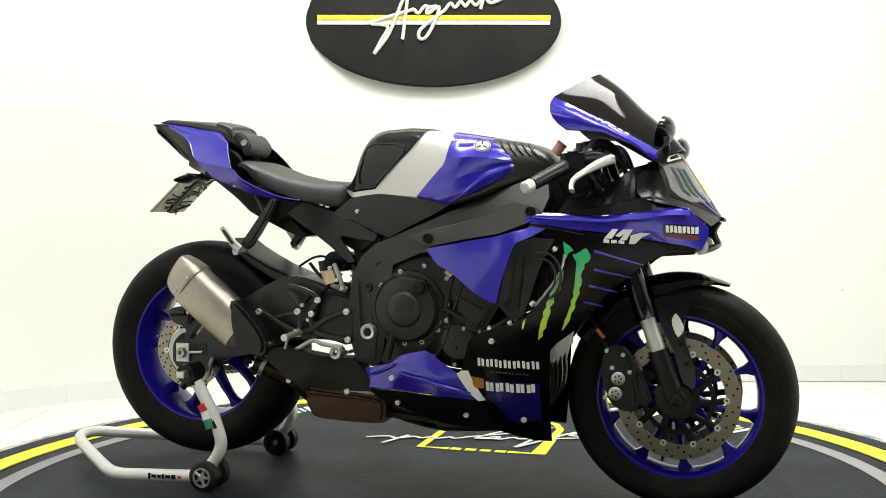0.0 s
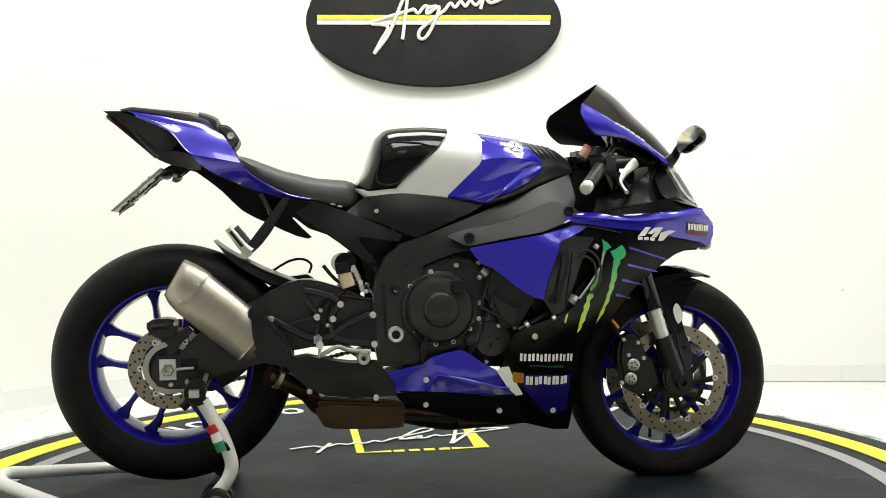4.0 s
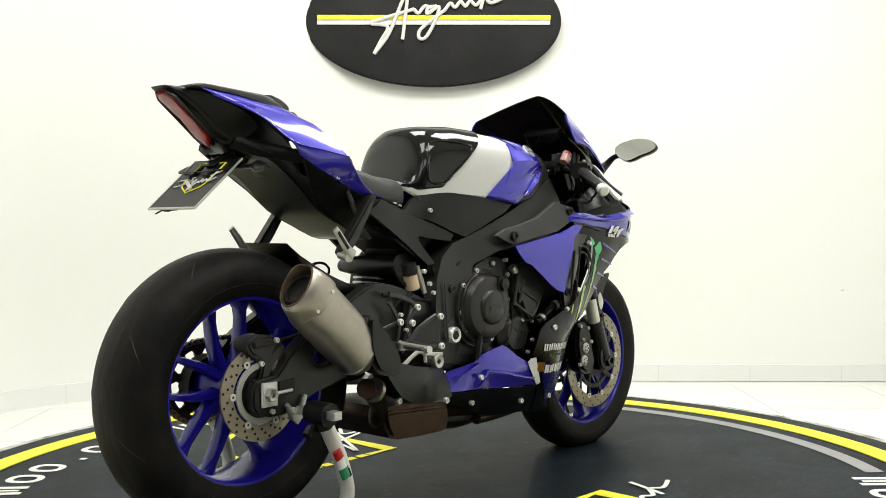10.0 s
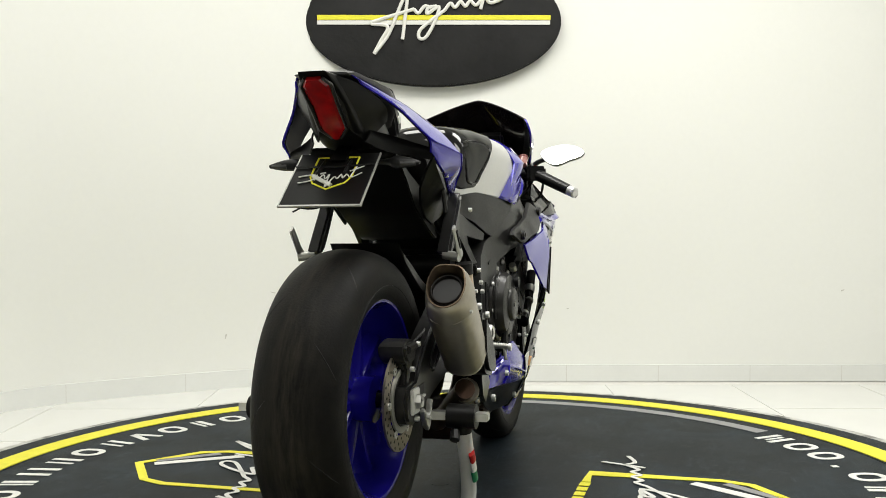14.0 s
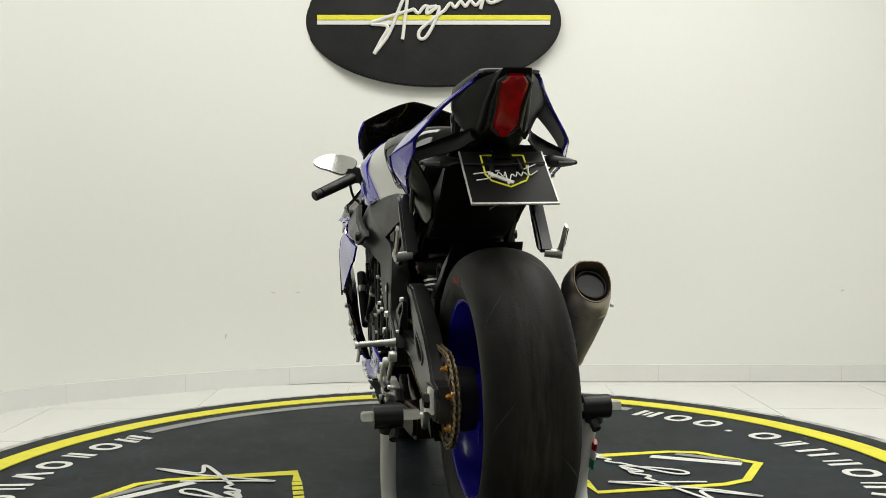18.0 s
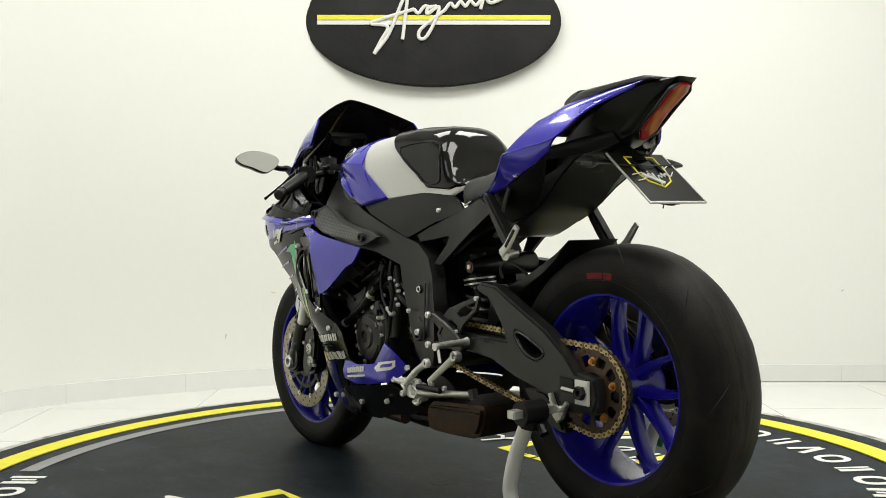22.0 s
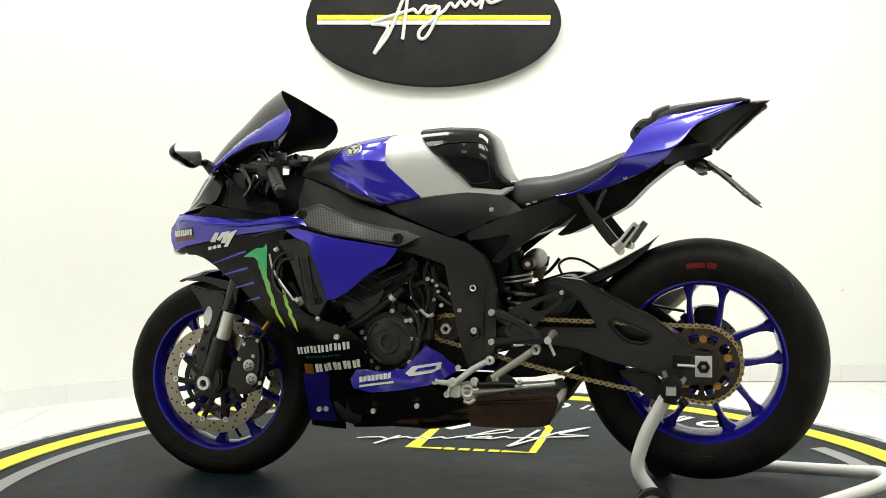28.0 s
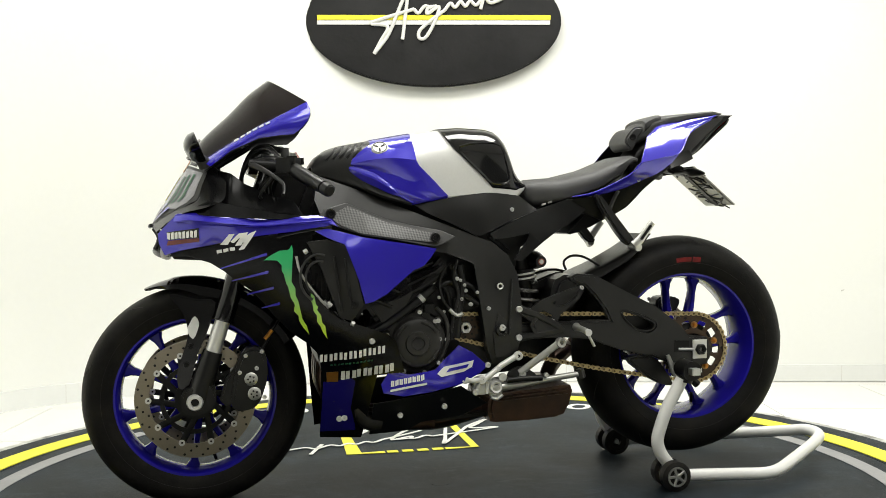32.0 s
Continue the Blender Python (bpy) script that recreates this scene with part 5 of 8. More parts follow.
    def on(a, y, o):
        return top + d * a + n * o + Vector((0, y, 0))

    def slab(a0, a1, y0, y1, o0, o1):
        bm = bmesh.new()
        v = [bm.verts.new(on(a, y, o)) for o in (o0, o1) for a, y in ((a0, y0), (a1, y0), (a1, y1), (a0, y1))]
        for q in ((0, 1, 2, 3), (7, 6, 5, 4), (0, 4, 5, 1), (1, 5, 6, 2), (2, 6, 7, 3), (3, 7, 4, 0)):
            bm.faces.new([v[i] for i in q])
        bmesh.ops.recalc_face_normals(bm, faces=bm.faces)
        return bm

    pl = part("number_plate", slab(0, 0.168, -0.088, 0.088, 0, 0.002), PLATEBLK, bike, "black show plate with a small yellow crest")
    for a0, a1, y0, y1 in ((0.166, 0.171, -0.09, 0.09), (0, 0.171, -0.091, -0.088), (0, 0.171, 0.088, 0.091)):
        part("plate_edge", slab(a0, a1, y0, y1, -0.001, 0.003), ALLOY, pl)
    part("plate_back", slab(0.002, 0.166, -0.086, 0.086, -0.004, -0.0005), ALLOY, pl, "bare metal plate back")
    # dark wavy strokes stand in for reflections in the plate's bare back
    rnd = random.Random(4)
    for k in range(16):
        a0, y0 = 0.012 + 0.0093 * k, rnd.uniform(-0.075, 0.0)
        part("back_reflection", tube([on(a0, y0, -0.0045), on(a0 + rnd.uniform(-0.02, 0.03), y0 + rnd.uniform(0.03, 0.07), -0.0045), on(a0 + rnd.uniform(-0.012, 0.03), min(0.08, y0 + rnd.uniform(0.08, 0.13)), -0.0045)], rnd.uniform(0.0018, 0.0045), 6, 4), DARK, pl, "dark reflection drawn on the plate back")
    part("plate_rib", slab(0.0, 0.166, -0.012, 0.012, -0.0075, -0.004), DARK, pl, "black rib behind the plate")
    crest = [(0.014, -0.022), (0.014, -0.046), (0.078, -0.046), (0.098, -0.036), (0.118, 0.0), (0.098, 0.036), (0.078, 0.046), (0.014, 0.046), (0.014, 0.022)]
    part("crest_line", tube([on(a, y, 0.0025) for a, y in crest], 0.0022, 6, 1), YELLOW, pl)
    part("crest_bar", tube([on(0.106, -0.008, 0.003), on(0.076, 0.040, 0.003)], 0.005, 6, 1), WHITEP, pl)
    part("crest_letters", slab(0.017, 0.024, -0.014, 0.014, 0.002, 0.0035), YELLOW, pl, "small yellow letter bar")
    for line in (((0.098, 0.068), (0.092, 0.044), (0.078, 0.032), (0.044, 0.030), (0.090, 0.033)), ((0.078, 0.072), (0.066, 0.014)), ((0.090, 0.026), (0.072, 0.018), (0.086, 0.010), (0.072, 0.004), (0.112, 0.004), (0.080, -0.008), (0.086, -0.016), (0.072, -0.022), (0.084, -0.028), (0.072, -0.034), (0.082, -0.042)), ((0.048, -0.050), (0.082, -0.045), (0.068, -0.066)), ((0.062, -0.038), (0.046, -0.066))):
        part("flourish", tube([on(a, y, 0.0042) for a, y in line], 0.0015, 6, 4), WHITEP, pl, "white flourish")
    part("plate_wire", tube([on(0.04, -0.088, 0.005), on(0.05, 0.0, 0.007), on(0.045, 0.088, 0.005)], 0.002, 6, 3), DARK, pl)
    # pillion foot rests on their hangers
    for s in (-1, 1):
        part("rest_hanger", prism(rounded([(-0.432, 0.817), (-0.416, 0.813), (-0.450, 0.753), (-0.496, 0.689), (-0.520, 0.677), (-0.532, 0.686), (-0.504, 0.725), (-0.464, 0.776)], 2), s * 0.145, s * 0.178, 0.006), FRAMEBLK, bike, "black pillion foot-rest hanger")
        part("hanger_strut", tube([(x, s * 0.15, z) for x, z in [(-0.490, 0.830), (-0.475, 0.803), (-0.464, 0.776)]], 0.006, 8, 2), FRAMEBLK, bike)
        part("pillion_rest", tube([(x, s * 0.198, z) for x, z in [(-0.517, 0.677), (-0.535, 0.693), (-0.553, 0.717), (-0.572, 0.741)]], 0.011, 10, 3, 0.45, radii=[0.014, 0.012, 0.011, 0.009]), ALLOY, bike, "folded silver pillion foot rest")
        part("rest_slot", tube([(x, s * 0.2035, z) for x, z in [(-0.536, 0.694), (-0.566, 0.733)]], 0.0042, 8, 1, 0.5), DARK, bike)
        part("rest_joint", tube([(x, s * y, z) for (x, z), y in zip([(-0.522, 0.678), (-0.531, 0.672)], (0.16, 0.2))], 0.011, 10, 1), ALLOY, bike)


def blocks(f, base, up, w, h, n, s, mtl, parent, bike_name, gap=0.25, label="", proud=0.0022):
    """A line of plain bars that stands for lettering on a curved cover: two thin uprights to a letter. base: its start and end in side view."""
    a, b = Vector((base[0][0], base[0][1])), Vector((base[1][0], base[1][1]))
    d = (b - a) / n
    thick = 0.30 + 0.5 * (0.4 - min(gap, 0.4))
    for k in range(n):
        for q, (lo, hi) in ((0.12, ((0.0, 1.0), (0.0, 0.92), (0.06, 1.0))[k % 3]), (0.88 - thick, ((0.0, 0.95), (0.08, 1.0), (0.0, 0.9))[k % 3])):
            p0, p1 = a + d * (k + q), a + d * (k + q + thick)
            u = Vector((up[0], up[1])) * h
            o = [p0 + u * lo, p1 + u * lo, p1 + u * hi, p0 + u * hi]
            part("letter_bar", panel([(v.x, v.y) for v in o], f, s, 0.0012, 0.05, proud), mtl, parent, label)


def fairing(bike):
    cowl = [(0.294, 0.753, 0.222), (0.329, 0.766, 0.228), (0.418, 0.762, 0.232), (0.509, 0.761, 0.226), (0.582, 0.768, 0.235), (0.670, 0.777, 0.214), (0.706, 0.780, 0.195), (0.733, 0.754, 0.172), (0.758, 0.729, 0.155), (0.755, 0.703, 0.160), (0.741, 0.674, 0.165), (0.701, 0.686, 0.186), (0.617, 0.701, 0.214), (0.553, 0.715, 0.228), (0.492, 0.723, 0.234), (0.417, 0.731, 0.238), (0.335, 0.743, 0.236)]
    pc, fc = both("upper_cowl", cowl, BLUE, bike, 0.005, extra=[(0.552, 0.719, 0.233), (0.630, 0.725, 0.222), (0.688, 0.724, 0.204)], step=0.025, label="glossy blue upper side cowl")
    body = [(0.340, 0.738, 0.235), (0.417, 0.728, 0.237), (0.492, 0.720, 0.233), (0.553, 0.712, 0.227), (0.617, 0.698, 0.213), (0.701, 0.683, 0.185), (0.738, 0.671, 0.166), (0.675, 0.670, 0.196), (0.627, 0.654, 0.204), (0.596, 0.634, 0.205), (0.558, 0.603, 0.206), (0.525, 0.580, 0.204), (0.495, 0.546, 0.202), (0.468, 0.512, 0.200), (0.425, 0.468, 0.200), (0.384, 0.439, 0.200), (0.350, 0.401, 0.195), (0.340, 0.310, 0.175), (0.349, 0.164, 0.105), (0.303, 0.168, 0.120), (0.217, 0.195, 0.150), (0.208, 0.232, 0.175), (0.191, 0.279, 0.200), (0.155, 0.326, 0.215), (0.135, 0.357, 0.220), (0.158, 0.439, 0.236), (0.179, 0.460, 0.240), (0.250, 0.486, 0.243), (0.302, 0.503, 0.243), (0.329, 0.522, 0.243), (0.373, 0.584, 0.240), (0.401, 0.632, 0.238), (0.410, 0.666, 0.237), (0.402, 0.694, 0.237), (0.372, 0.718, 0.236)]
    low = body.index((0.349, 0.164, 0.105))
    notch = [(0.350, 0.172, 0.105), (0.241, 0.171, 0.130), (0.255, 0.209, 0.150), (0.268, 0.259, 0.168), (0.268, 0.301, 0.184), (0.255, 0.337, 0.195), (0.205, 0.350, 0.205)]
    left_body = body[:low] + notch + body[body.index((0.135, 0.357, 0.220)):]
    inner = [(0.252, 0.379, 0.224), (0.341, 0.454, 0.230), (0.447, 0.616, 0.230), (0.508, 0.645, 0.226)]
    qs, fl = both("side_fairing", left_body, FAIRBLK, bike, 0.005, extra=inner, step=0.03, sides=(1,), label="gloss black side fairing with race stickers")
    part("drain_hose", tube([(0.272, 0.150, 0.360), (0.262, 0.150, 0.299), (0.250, 0.148, 0.251), (0.226, 0.142, 0.215), (0.190, 0.135, 0.206)], 0.021, 12, 5), RUBBER, bike, "thick black rubber hose behind the fairing")
    part("hose_ring", tube([(0.2585, 0.150, 0.284), (0.256, 0.150, 0.274)], 0.0225, 12, 1), DARK, bike)
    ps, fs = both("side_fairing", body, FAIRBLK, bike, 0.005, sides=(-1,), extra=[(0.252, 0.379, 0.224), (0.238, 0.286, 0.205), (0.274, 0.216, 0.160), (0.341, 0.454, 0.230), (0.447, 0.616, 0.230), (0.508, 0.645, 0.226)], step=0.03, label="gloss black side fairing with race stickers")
    duct = [(0.048, 0.681, 0.237), (0.104, 0.691, 0.245), (0.244, 0.714, 0.250), (0.304, 0.730, 0.242), (0.345, 0.740, 0.238), (0.372, 0.735, 0.238), (0.333, 0.713, 0.250), (0.285, 0.694, 0.262), (0.276, 0.676, 0.264), (0.257, 0.606, 0.265), (0.241, 0.543, 0.262), (0.219, 0.548, 0.260), (0.183, 0.567, 0.258), (0.147, 0.597, 0.252), (0.111, 0.626, 0.246), (0.083, 0.637, 0.243), (0.063, 0.659, 0.240)]
    both("duct_panel", duct, BLUE, bike, 0.006, step=0.03, label="glossy blue air duct panel")
    both("vent_panel", [(0.286, 0.692, 0.261), (0.333, 0.710, 0.248), (0.386, 0.704, 0.242), (0.349, 0.633, 0.236), (0.324, 0.559, 0.234), (0.303, 0.506, 0.236), (0.273, 0.498, 0.240), (0.243, 0.541, 0.256), (0.259, 0.606, 0.262), (0.277, 0.676, 0.262)], PLASTIC, bike, 0.01, extra=[(0.301, 0.620, 0.258)], label="matt black vent panel")
    for s in (-1, 1):
        # what shows in the open vent: fan shroud, bracket and plugs
        c = (0.356, 0.612)
        for rr in (0.048, 0.034):
            part("fan_ring", tube([(c[0] + rr * math.cos(a), s * 0.243, c[1] + 1.25 * rr * math.sin(a)) for a in np.linspace(-1.2, 1.9, 9)], 0.0035, 6, 2), GREYPL, bike, "grey fan shroud ring")
        part("vent_bracket", tube([(x, s * y, z) for x, z, y in [(0.413, 0.668, 0.240), (0.403, 0.626, 0.242), (0.376, 0.584, 0.244), (0.342, 0.542, 0.246)]], 0.0032, 6, 3, 0.6), ALLOY, bike, "thin alloy bracket")
        for u in ([(0.327, 0.539), (0.336, 0.548)], [(0.268, 0.491), (0.277, 0.494)], [(0.385, 0.683), (0.394, 0.677)]):
            part("vent_plug", tube([(x, s * 0.247, z) for x, z in u], 0.0065, 8, 1), CHROME, bike, "bright plug")
        for a, b in (([(0.292, 0.661)], [(0.276, 0.531)]), ([(0.320, 0.666)], [(0.301, 0.523)])):
            part("vent_rib", tube([(a[0][0], s * 0.262, a[0][1]), (b[0][0], s * 0.258, b[0][1])], 0.003, 6, 1), PLASTIC, bike)
    right_surface = fs
    for s, side in ((-1, ps[0]), (1, qs[0])):
        fs = right_surface if s < 0 else fl
        up = pc[0] if s < 0 else pc[1]
        p = (0.268, 0.542)
        part("plug", lathe([(0.0005, s * 0.253), (0.006, s * 0.253), (0.007, s * 0.256), (0.011, s * 0.255), (0.011, s * 0.24)], p, 16), DARK, bike)
        # deep blue lower area and its edges; its shade is put into the colour
        field = [(0.188, 0.341), (0.335, 0.330), (0.331, 0.228), (0.273, 0.219), (0.247, 0.241), (0.237, 0.284), (0.202, 0.296)] if s < 0 else [(0.345, 0.334), (0.275, 0.344), (0.262, 0.336), (0.272, 0.300), (0.272, 0.259), (0.260, 0.212), (0.258, 0.195), (0.350, 0.190)]
        part("blue_field", panel(field, fs, s, 0.0012, 0.03, 0.0012), SHADEDBLUE, side, "deep blue lower field, darkened for shade")
        # green claw marks, with ragged edges
        if s < 0:
            marks = ([(0.432, 0.666), (0.444, 0.670), (0.454, 0.676), (0.459, 0.680), (0.465, 0.682), (0.471, 0.676), (0.476, 0.665), (0.476, 0.656), (0.472, 0.649), (0.461, 0.642), (0.461, 0.633), (0.455, 0.624), (0.451, 0.612), (0.454, 0.603), (0.452, 0.591), (0.446, 0.579), (0.447, 0.569), (0.441, 0.557), (0.434, 0.542), (0.435, 0.535), (0.432, 0.527), (0.423, 0.516), (0.422, 0.507), (0.419, 0.498), (0.408, 0.483), (0.399, 0.471), (0.402, 0.482), (0.407, 0.492), (0.408, 0.502), (0.413, 0.510), (0.420, 0.519), (0.420, 0.530), (0.425, 0.539), (0.425, 0.550), (0.432, 0.560), (0.431, 0.572), (0.436, 0.587), (0.440, 0.594), (0.442, 0.605), (0.439, 0.618), (0.446, 0.630), (0.445, 0.640), (0.449, 0.651), (0.445, 0.660)], [(0.410, 0.626), (0.406, 0.617), (0.407, 0.605), (0.398, 0.590), (0.400, 0.578), (0.391, 0.570), (0.383, 0.558), (0.385, 0.546), (0.374, 0.534), (0.375, 0.521), (0.366, 0.510), (0.365, 0.496), (0.362, 0.481), (0.354, 0.472), (0.353, 0.460), (0.341, 0.448), (0.344, 0.463), (0.345, 0.475), (0.351, 0.487), (0.351, 0.499), (0.357, 0.509), (0.356, 0.521), (0.365, 0.534), (0.365, 0.546), (0.373, 0.557), (0.374, 0.568), (0.383, 0.580), (0.383, 0.594), (0.394, 0.604), (0.397, 0.616)], [(0.409, 0.699), (0.420, 0.691), (0.426, 0.688), (0.435, 0.676), (0.426, 0.673), (0.420, 0.667), (0.418, 0.660), (0.414, 0.653), (0.414, 0.666), (0.411, 0.676), (0.412, 0.688)], [(0.313, 0.505), (0.308, 0.493), (0.309, 0.487), (0.305, 0.476), (0.302, 0.480), (0.304, 0.492), (0.307, 0.499)])
        else:
            marks = ([(0.495, 0.659), (0.482, 0.668), (0.467, 0.669), (0.470, 0.675), (0.455, 0.683), (0.443, 0.678), (0.429, 0.688), (0.424, 0.697), (0.421, 0.685), (0.432, 0.673), (0.431, 0.660), (0.435, 0.642), (0.427, 0.625), (0.426, 0.604), (0.416, 0.586), (0.416, 0.568), (0.409, 0.553), (0.411, 0.538), (0.402, 0.521), (0.399, 0.506), (0.388, 0.488), (0.381, 0.464), (0.397, 0.483), (0.407, 0.501), (0.409, 0.515), (0.420, 0.527), (0.418, 0.544), (0.428, 0.562), (0.429, 0.583), (0.439, 0.598), (0.440, 0.616), (0.450, 0.631), (0.450, 0.646), (0.461, 0.658), (0.476, 0.659)], [(0.378, 0.574), (0.369, 0.565), (0.369, 0.550), (0.360, 0.538), (0.362, 0.529), (0.352, 0.514), (0.351, 0.499), (0.342, 0.487), (0.337, 0.453), (0.348, 0.472), (0.354, 0.487), (0.363, 0.499), (0.362, 0.514), (0.371, 0.526), (0.371, 0.541), (0.378, 0.553)])
        for mk in marks:
            part("claw_mark", panel(mk, fs, s, 0.0012, 0.03, 0.0012), GREEN, side, "green claw mark")
        # pinstripes
        for a, b in (([(0.486, 0.675)], [(0.603, 0.639)]), ([(0.483, 0.629)], [(0.575, 0.607)]), ([(0.470, 0.588)], [(0.537, 0.571)]), ([(0.455, 0.547)], [(0.501, 0.535)])):
            x0, z0, x1, z1 = *a[0], *b[0]
            part("pinstripe", panel([(x0, z0 - 0.0035), (x1, z1 - 0.0015), (x1, z1 + 0.0015), (x0, z0 + 0.0035)], fs, s, 0.0012, 0.05, 0.0012), BLUE, side, "blue pinstripe")
        # sponsor marks as plain bars
        if s < 0:
            rows = (([(0.180, 0.379), (0.339, 0.369)], 7, 0.021, STICKER, 0.5), ([(0.210, 0.362), (0.311, 0.353)], 6, 0.005, DKGREEN, 0.4), ([(0.198, 0.313), (0.326, 0.305)], 5, 0.024, STICKER, 0.32))
            spot = [(0.165, 0.349), (0.195, 0.345), (0.195, 0.318), (0.165, 0.319)]
        else:
            rows = (([(0.357, 0.387), (0.185, 0.412)], 7, 0.021, STICKER, 0.5), ([(0.329, 0.378), (0.217, 0.391)], 6, 0.005, DKGREEN, 0.4), ([(0.303, 0.339), (0.160, 0.360)], 5, 0.024, STICKER, 0.32))
            spot = [(0.337, 0.361), (0.307, 0.363), (0.307, 0.335), (0.336, 0.334)]
        for ends, n, h, m, gap in rows:
            blocks(fs, ends, (0.0, 1.0), 0, h, n, s, m, side, "", gap, "plain lettering bar", 0.0028)
        part("badge", panel(spot, fs, s, 0.0012, 0.03, 0.0028), ORANGE, side, "small orange badge")
        f1 = fc
        part("badge", panel([(0.654, 0.743), (0.735, 0.733), (0.732, 0.713), (0.653, 0.718)], f1, s, 0.0012, 0.03, 0.0012), BLACK, up, "black badge with a plain bar")
        part("badge", panel([(0.653, 0.718), (0.732, 0.711), (0.735, 0.699), (0.653, 0.709)], f1, s, 0.0012, 0.03, 0.0012), BROWNRED, up, "dull red lower band of the badge")
        lo, hi = ((0.657, 0.720), (0.735, 0.714))
        blocks(f1, (lo, hi), (0.0, 1.0), 0, 0.018, 8, s, STICKER, up, "", 0.22, "plain white lettering bar", 0.0026)
        for mk in () if s > 0 else ([(0.510, 0.706), (0.532, 0.730), (0.545, 0.729), (0.530, 0.706)], [(0.537, 0.712), (0.557, 0.728), (0.581, 0.728), (0.564, 0.701), (0.549, 0.703), (0.560, 0.717), (0.548, 0.710)], [(0.570, 0.692), (0.587, 0.712), (0.576, 0.714), (0.600, 0.720), (0.622, 0.718), (0.609, 0.711), (0.602, 0.709), (0.585, 0.692)]):
            part("letter_mark", panel(mk, f1, s, 0.0012, 0.03, 0.0032), STICKER, up, "slanted white mark")
        for mk in () if s < 0 else ([(0.602, 0.700), (0.579, 0.727), (0.566, 0.727), (0.583, 0.700)], [(0.577, 0.707), (0.556, 0.728), (0.532, 0.731), (0.550, 0.698), (0.565, 0.697), (0.552, 0.718), (0.568, 0.704)], [(0.557, 0.686), (0.536, 0.716), (0.547, 0.716), (0.529, 0.728), (0.511, 0.735), (0.520, 0.721), (0.543, 0.688)]):
            part("letter_mark", panel(mk, f1, s, 0.0012, 0.03, 0.0032), STICKER, up, "slanted white mark")
        lo, hi = ((0.507, 0.696), (0.561, 0.692)) if s < 0 else ((0.612, 0.677), (0.563, 0.686))
        blocks(f1, (lo, hi), (0.1, 1.0), 0, 0.009, 3, s, STICKER, up, "", 0.2, "plain white lettering bar", 0.0032)
        edge = [(0.300, 0.757, 0.224), (0.335, 0.768, 0.229), (0.418, 0.766, 0.233), (0.509, 0.764, 0.228), (0.582, 0.770, 0.236), (0.670, 0.779, 0.215), (0.712, 0.776, 0.193)]
        part("cowl_shoulder", blade([(x, z + 0.003, y - 0.010) for x, z, y in edge], [(x + 0.004, z - 0.016, y + 0.009) for x, z, y in edge], s, 0.001, 0.004), BLUE, up, "sloping blue shoulder along the cowl")
        for ln in ([(0.322, 0.760, 0.236), (0.416, 0.752, 0.240), (0.521, 0.746, 0.238), (0.629, 0.751, 0.226), (0.707, 0.756, 0.196)],):
            part("cowl_crease", tube([(x, s * y, z) for x, z, y in ln], 0.0022, 6, 4), BLUE, up, "raised crease along the cowl")
        for u in ([(0.222, 0.444)], [(0.288, 0.231)]):
            x, z = u[0]
            y = fs(x, z)
            bolt(side, x, s * (y + 0.003), z, 0.008, CHROME, "fastener")
        part("black_edge", tube([(x, s * y, z) for x, z, y in [(0.322, 0.740, 0.236), (0.386, 0.733, 0.241), (0.461, 0.717, 0.240)]], 0.004, 8, 4, 0.7), BLACK, up, "gloss black lip under the cowl")
    # nose: black inner cowl and the rounded front face
    both("inner_cowl", [(0.384, 0.769, 0.222), (0.457, 0.778, 0.226), (0.539, 0.794, 0.226), (0.631, 0.811, 0.208), (0.683, 0.786, 0.176), (0.737, 0.757, 0.150), (0.743, 0.743, 0.160), (0.705, 0.780, 0.188), (0.673, 0.777, 0.206), (0.583, 0.769, 0.230), (0.448, 0.762, 0.231)], COWLBLK, bike, 0.006, step=0.03, label="matt black cowl top")
    both("cowl_liner", [(0.391, 0.770, 0.214), (0.459, 0.780, 0.216), (0.542, 0.795, 0.214), (0.595, 0.806, 0.190), (0.592, 0.858, 0.150), (0.606, 0.893, 0.115), (0.572, 0.882, 0.155), (0.537, 0.855, 0.160), (0.479, 0.828, 0.170), (0.411, 0.807, 0.190)], COWLBLK, bike, 0.006, step=0.03, label="black inside of the cowl")
    # sloping nose deck, from the screen's foot to a beak
    cA = (0.675, 0.927)
    cheek_line = [(0.626, 0.115, 0.900), (0.645, 0.145, 0.855), (0.657, 0.170, 0.815), (0.690, 0.150, 0.799), (0.728, 0.112, 0.783), (0.783, 0.028, 0.749)]
    cheek_foot = [(0.585, 0.862, 0.165), (0.590, 0.815, 0.205), (0.632, 0.795, 0.222), (0.690, 0.781, 0.202), (0.730, 0.759, 0.174), (0.762, 0.733, 0.150)]
    for s in (-1, 1):
        soft_edge(part("cowl_cheek", blade([(x, z, y) for x, y, z in cheek_line], cheek_foot, s, 0.0, 0.005), COWLBLK, bike, "satin black cheek beside the nose"))

    def deck(t, q, off=0.0):
        b = abs(q)
        mid = Vector((cA[0], 0, cA[1])).lerp(Vector((0.788, 0, 0.746)), t)
        edge = Vector([float(np.interp(t, (0.0, 0.35, 0.55, 0.68, 0.82, 1.0), col)) for col in zip(*cheek_line)])
        f = b ** (2.3 - 0.6 * t)
        return Vector((mid.x + (edge.x - mid.x) * f + 0.75 * off, edge.y * q + 0.35 * q * off, mid.z + (edge.z - mid.z) * f + 0.6 * off))

    def patch(name, t0, t1, q0, q1, mtl, label, off=0.0012, tilt=0.0):
        rows = [[deck(t, q + tilt * (t - t0), off) for q in np.linspace(q0, q1, 6)] for t in np.linspace(t0, t1, 6)]
        return part(name, quads(rows, close=False), mtl, nose, label)

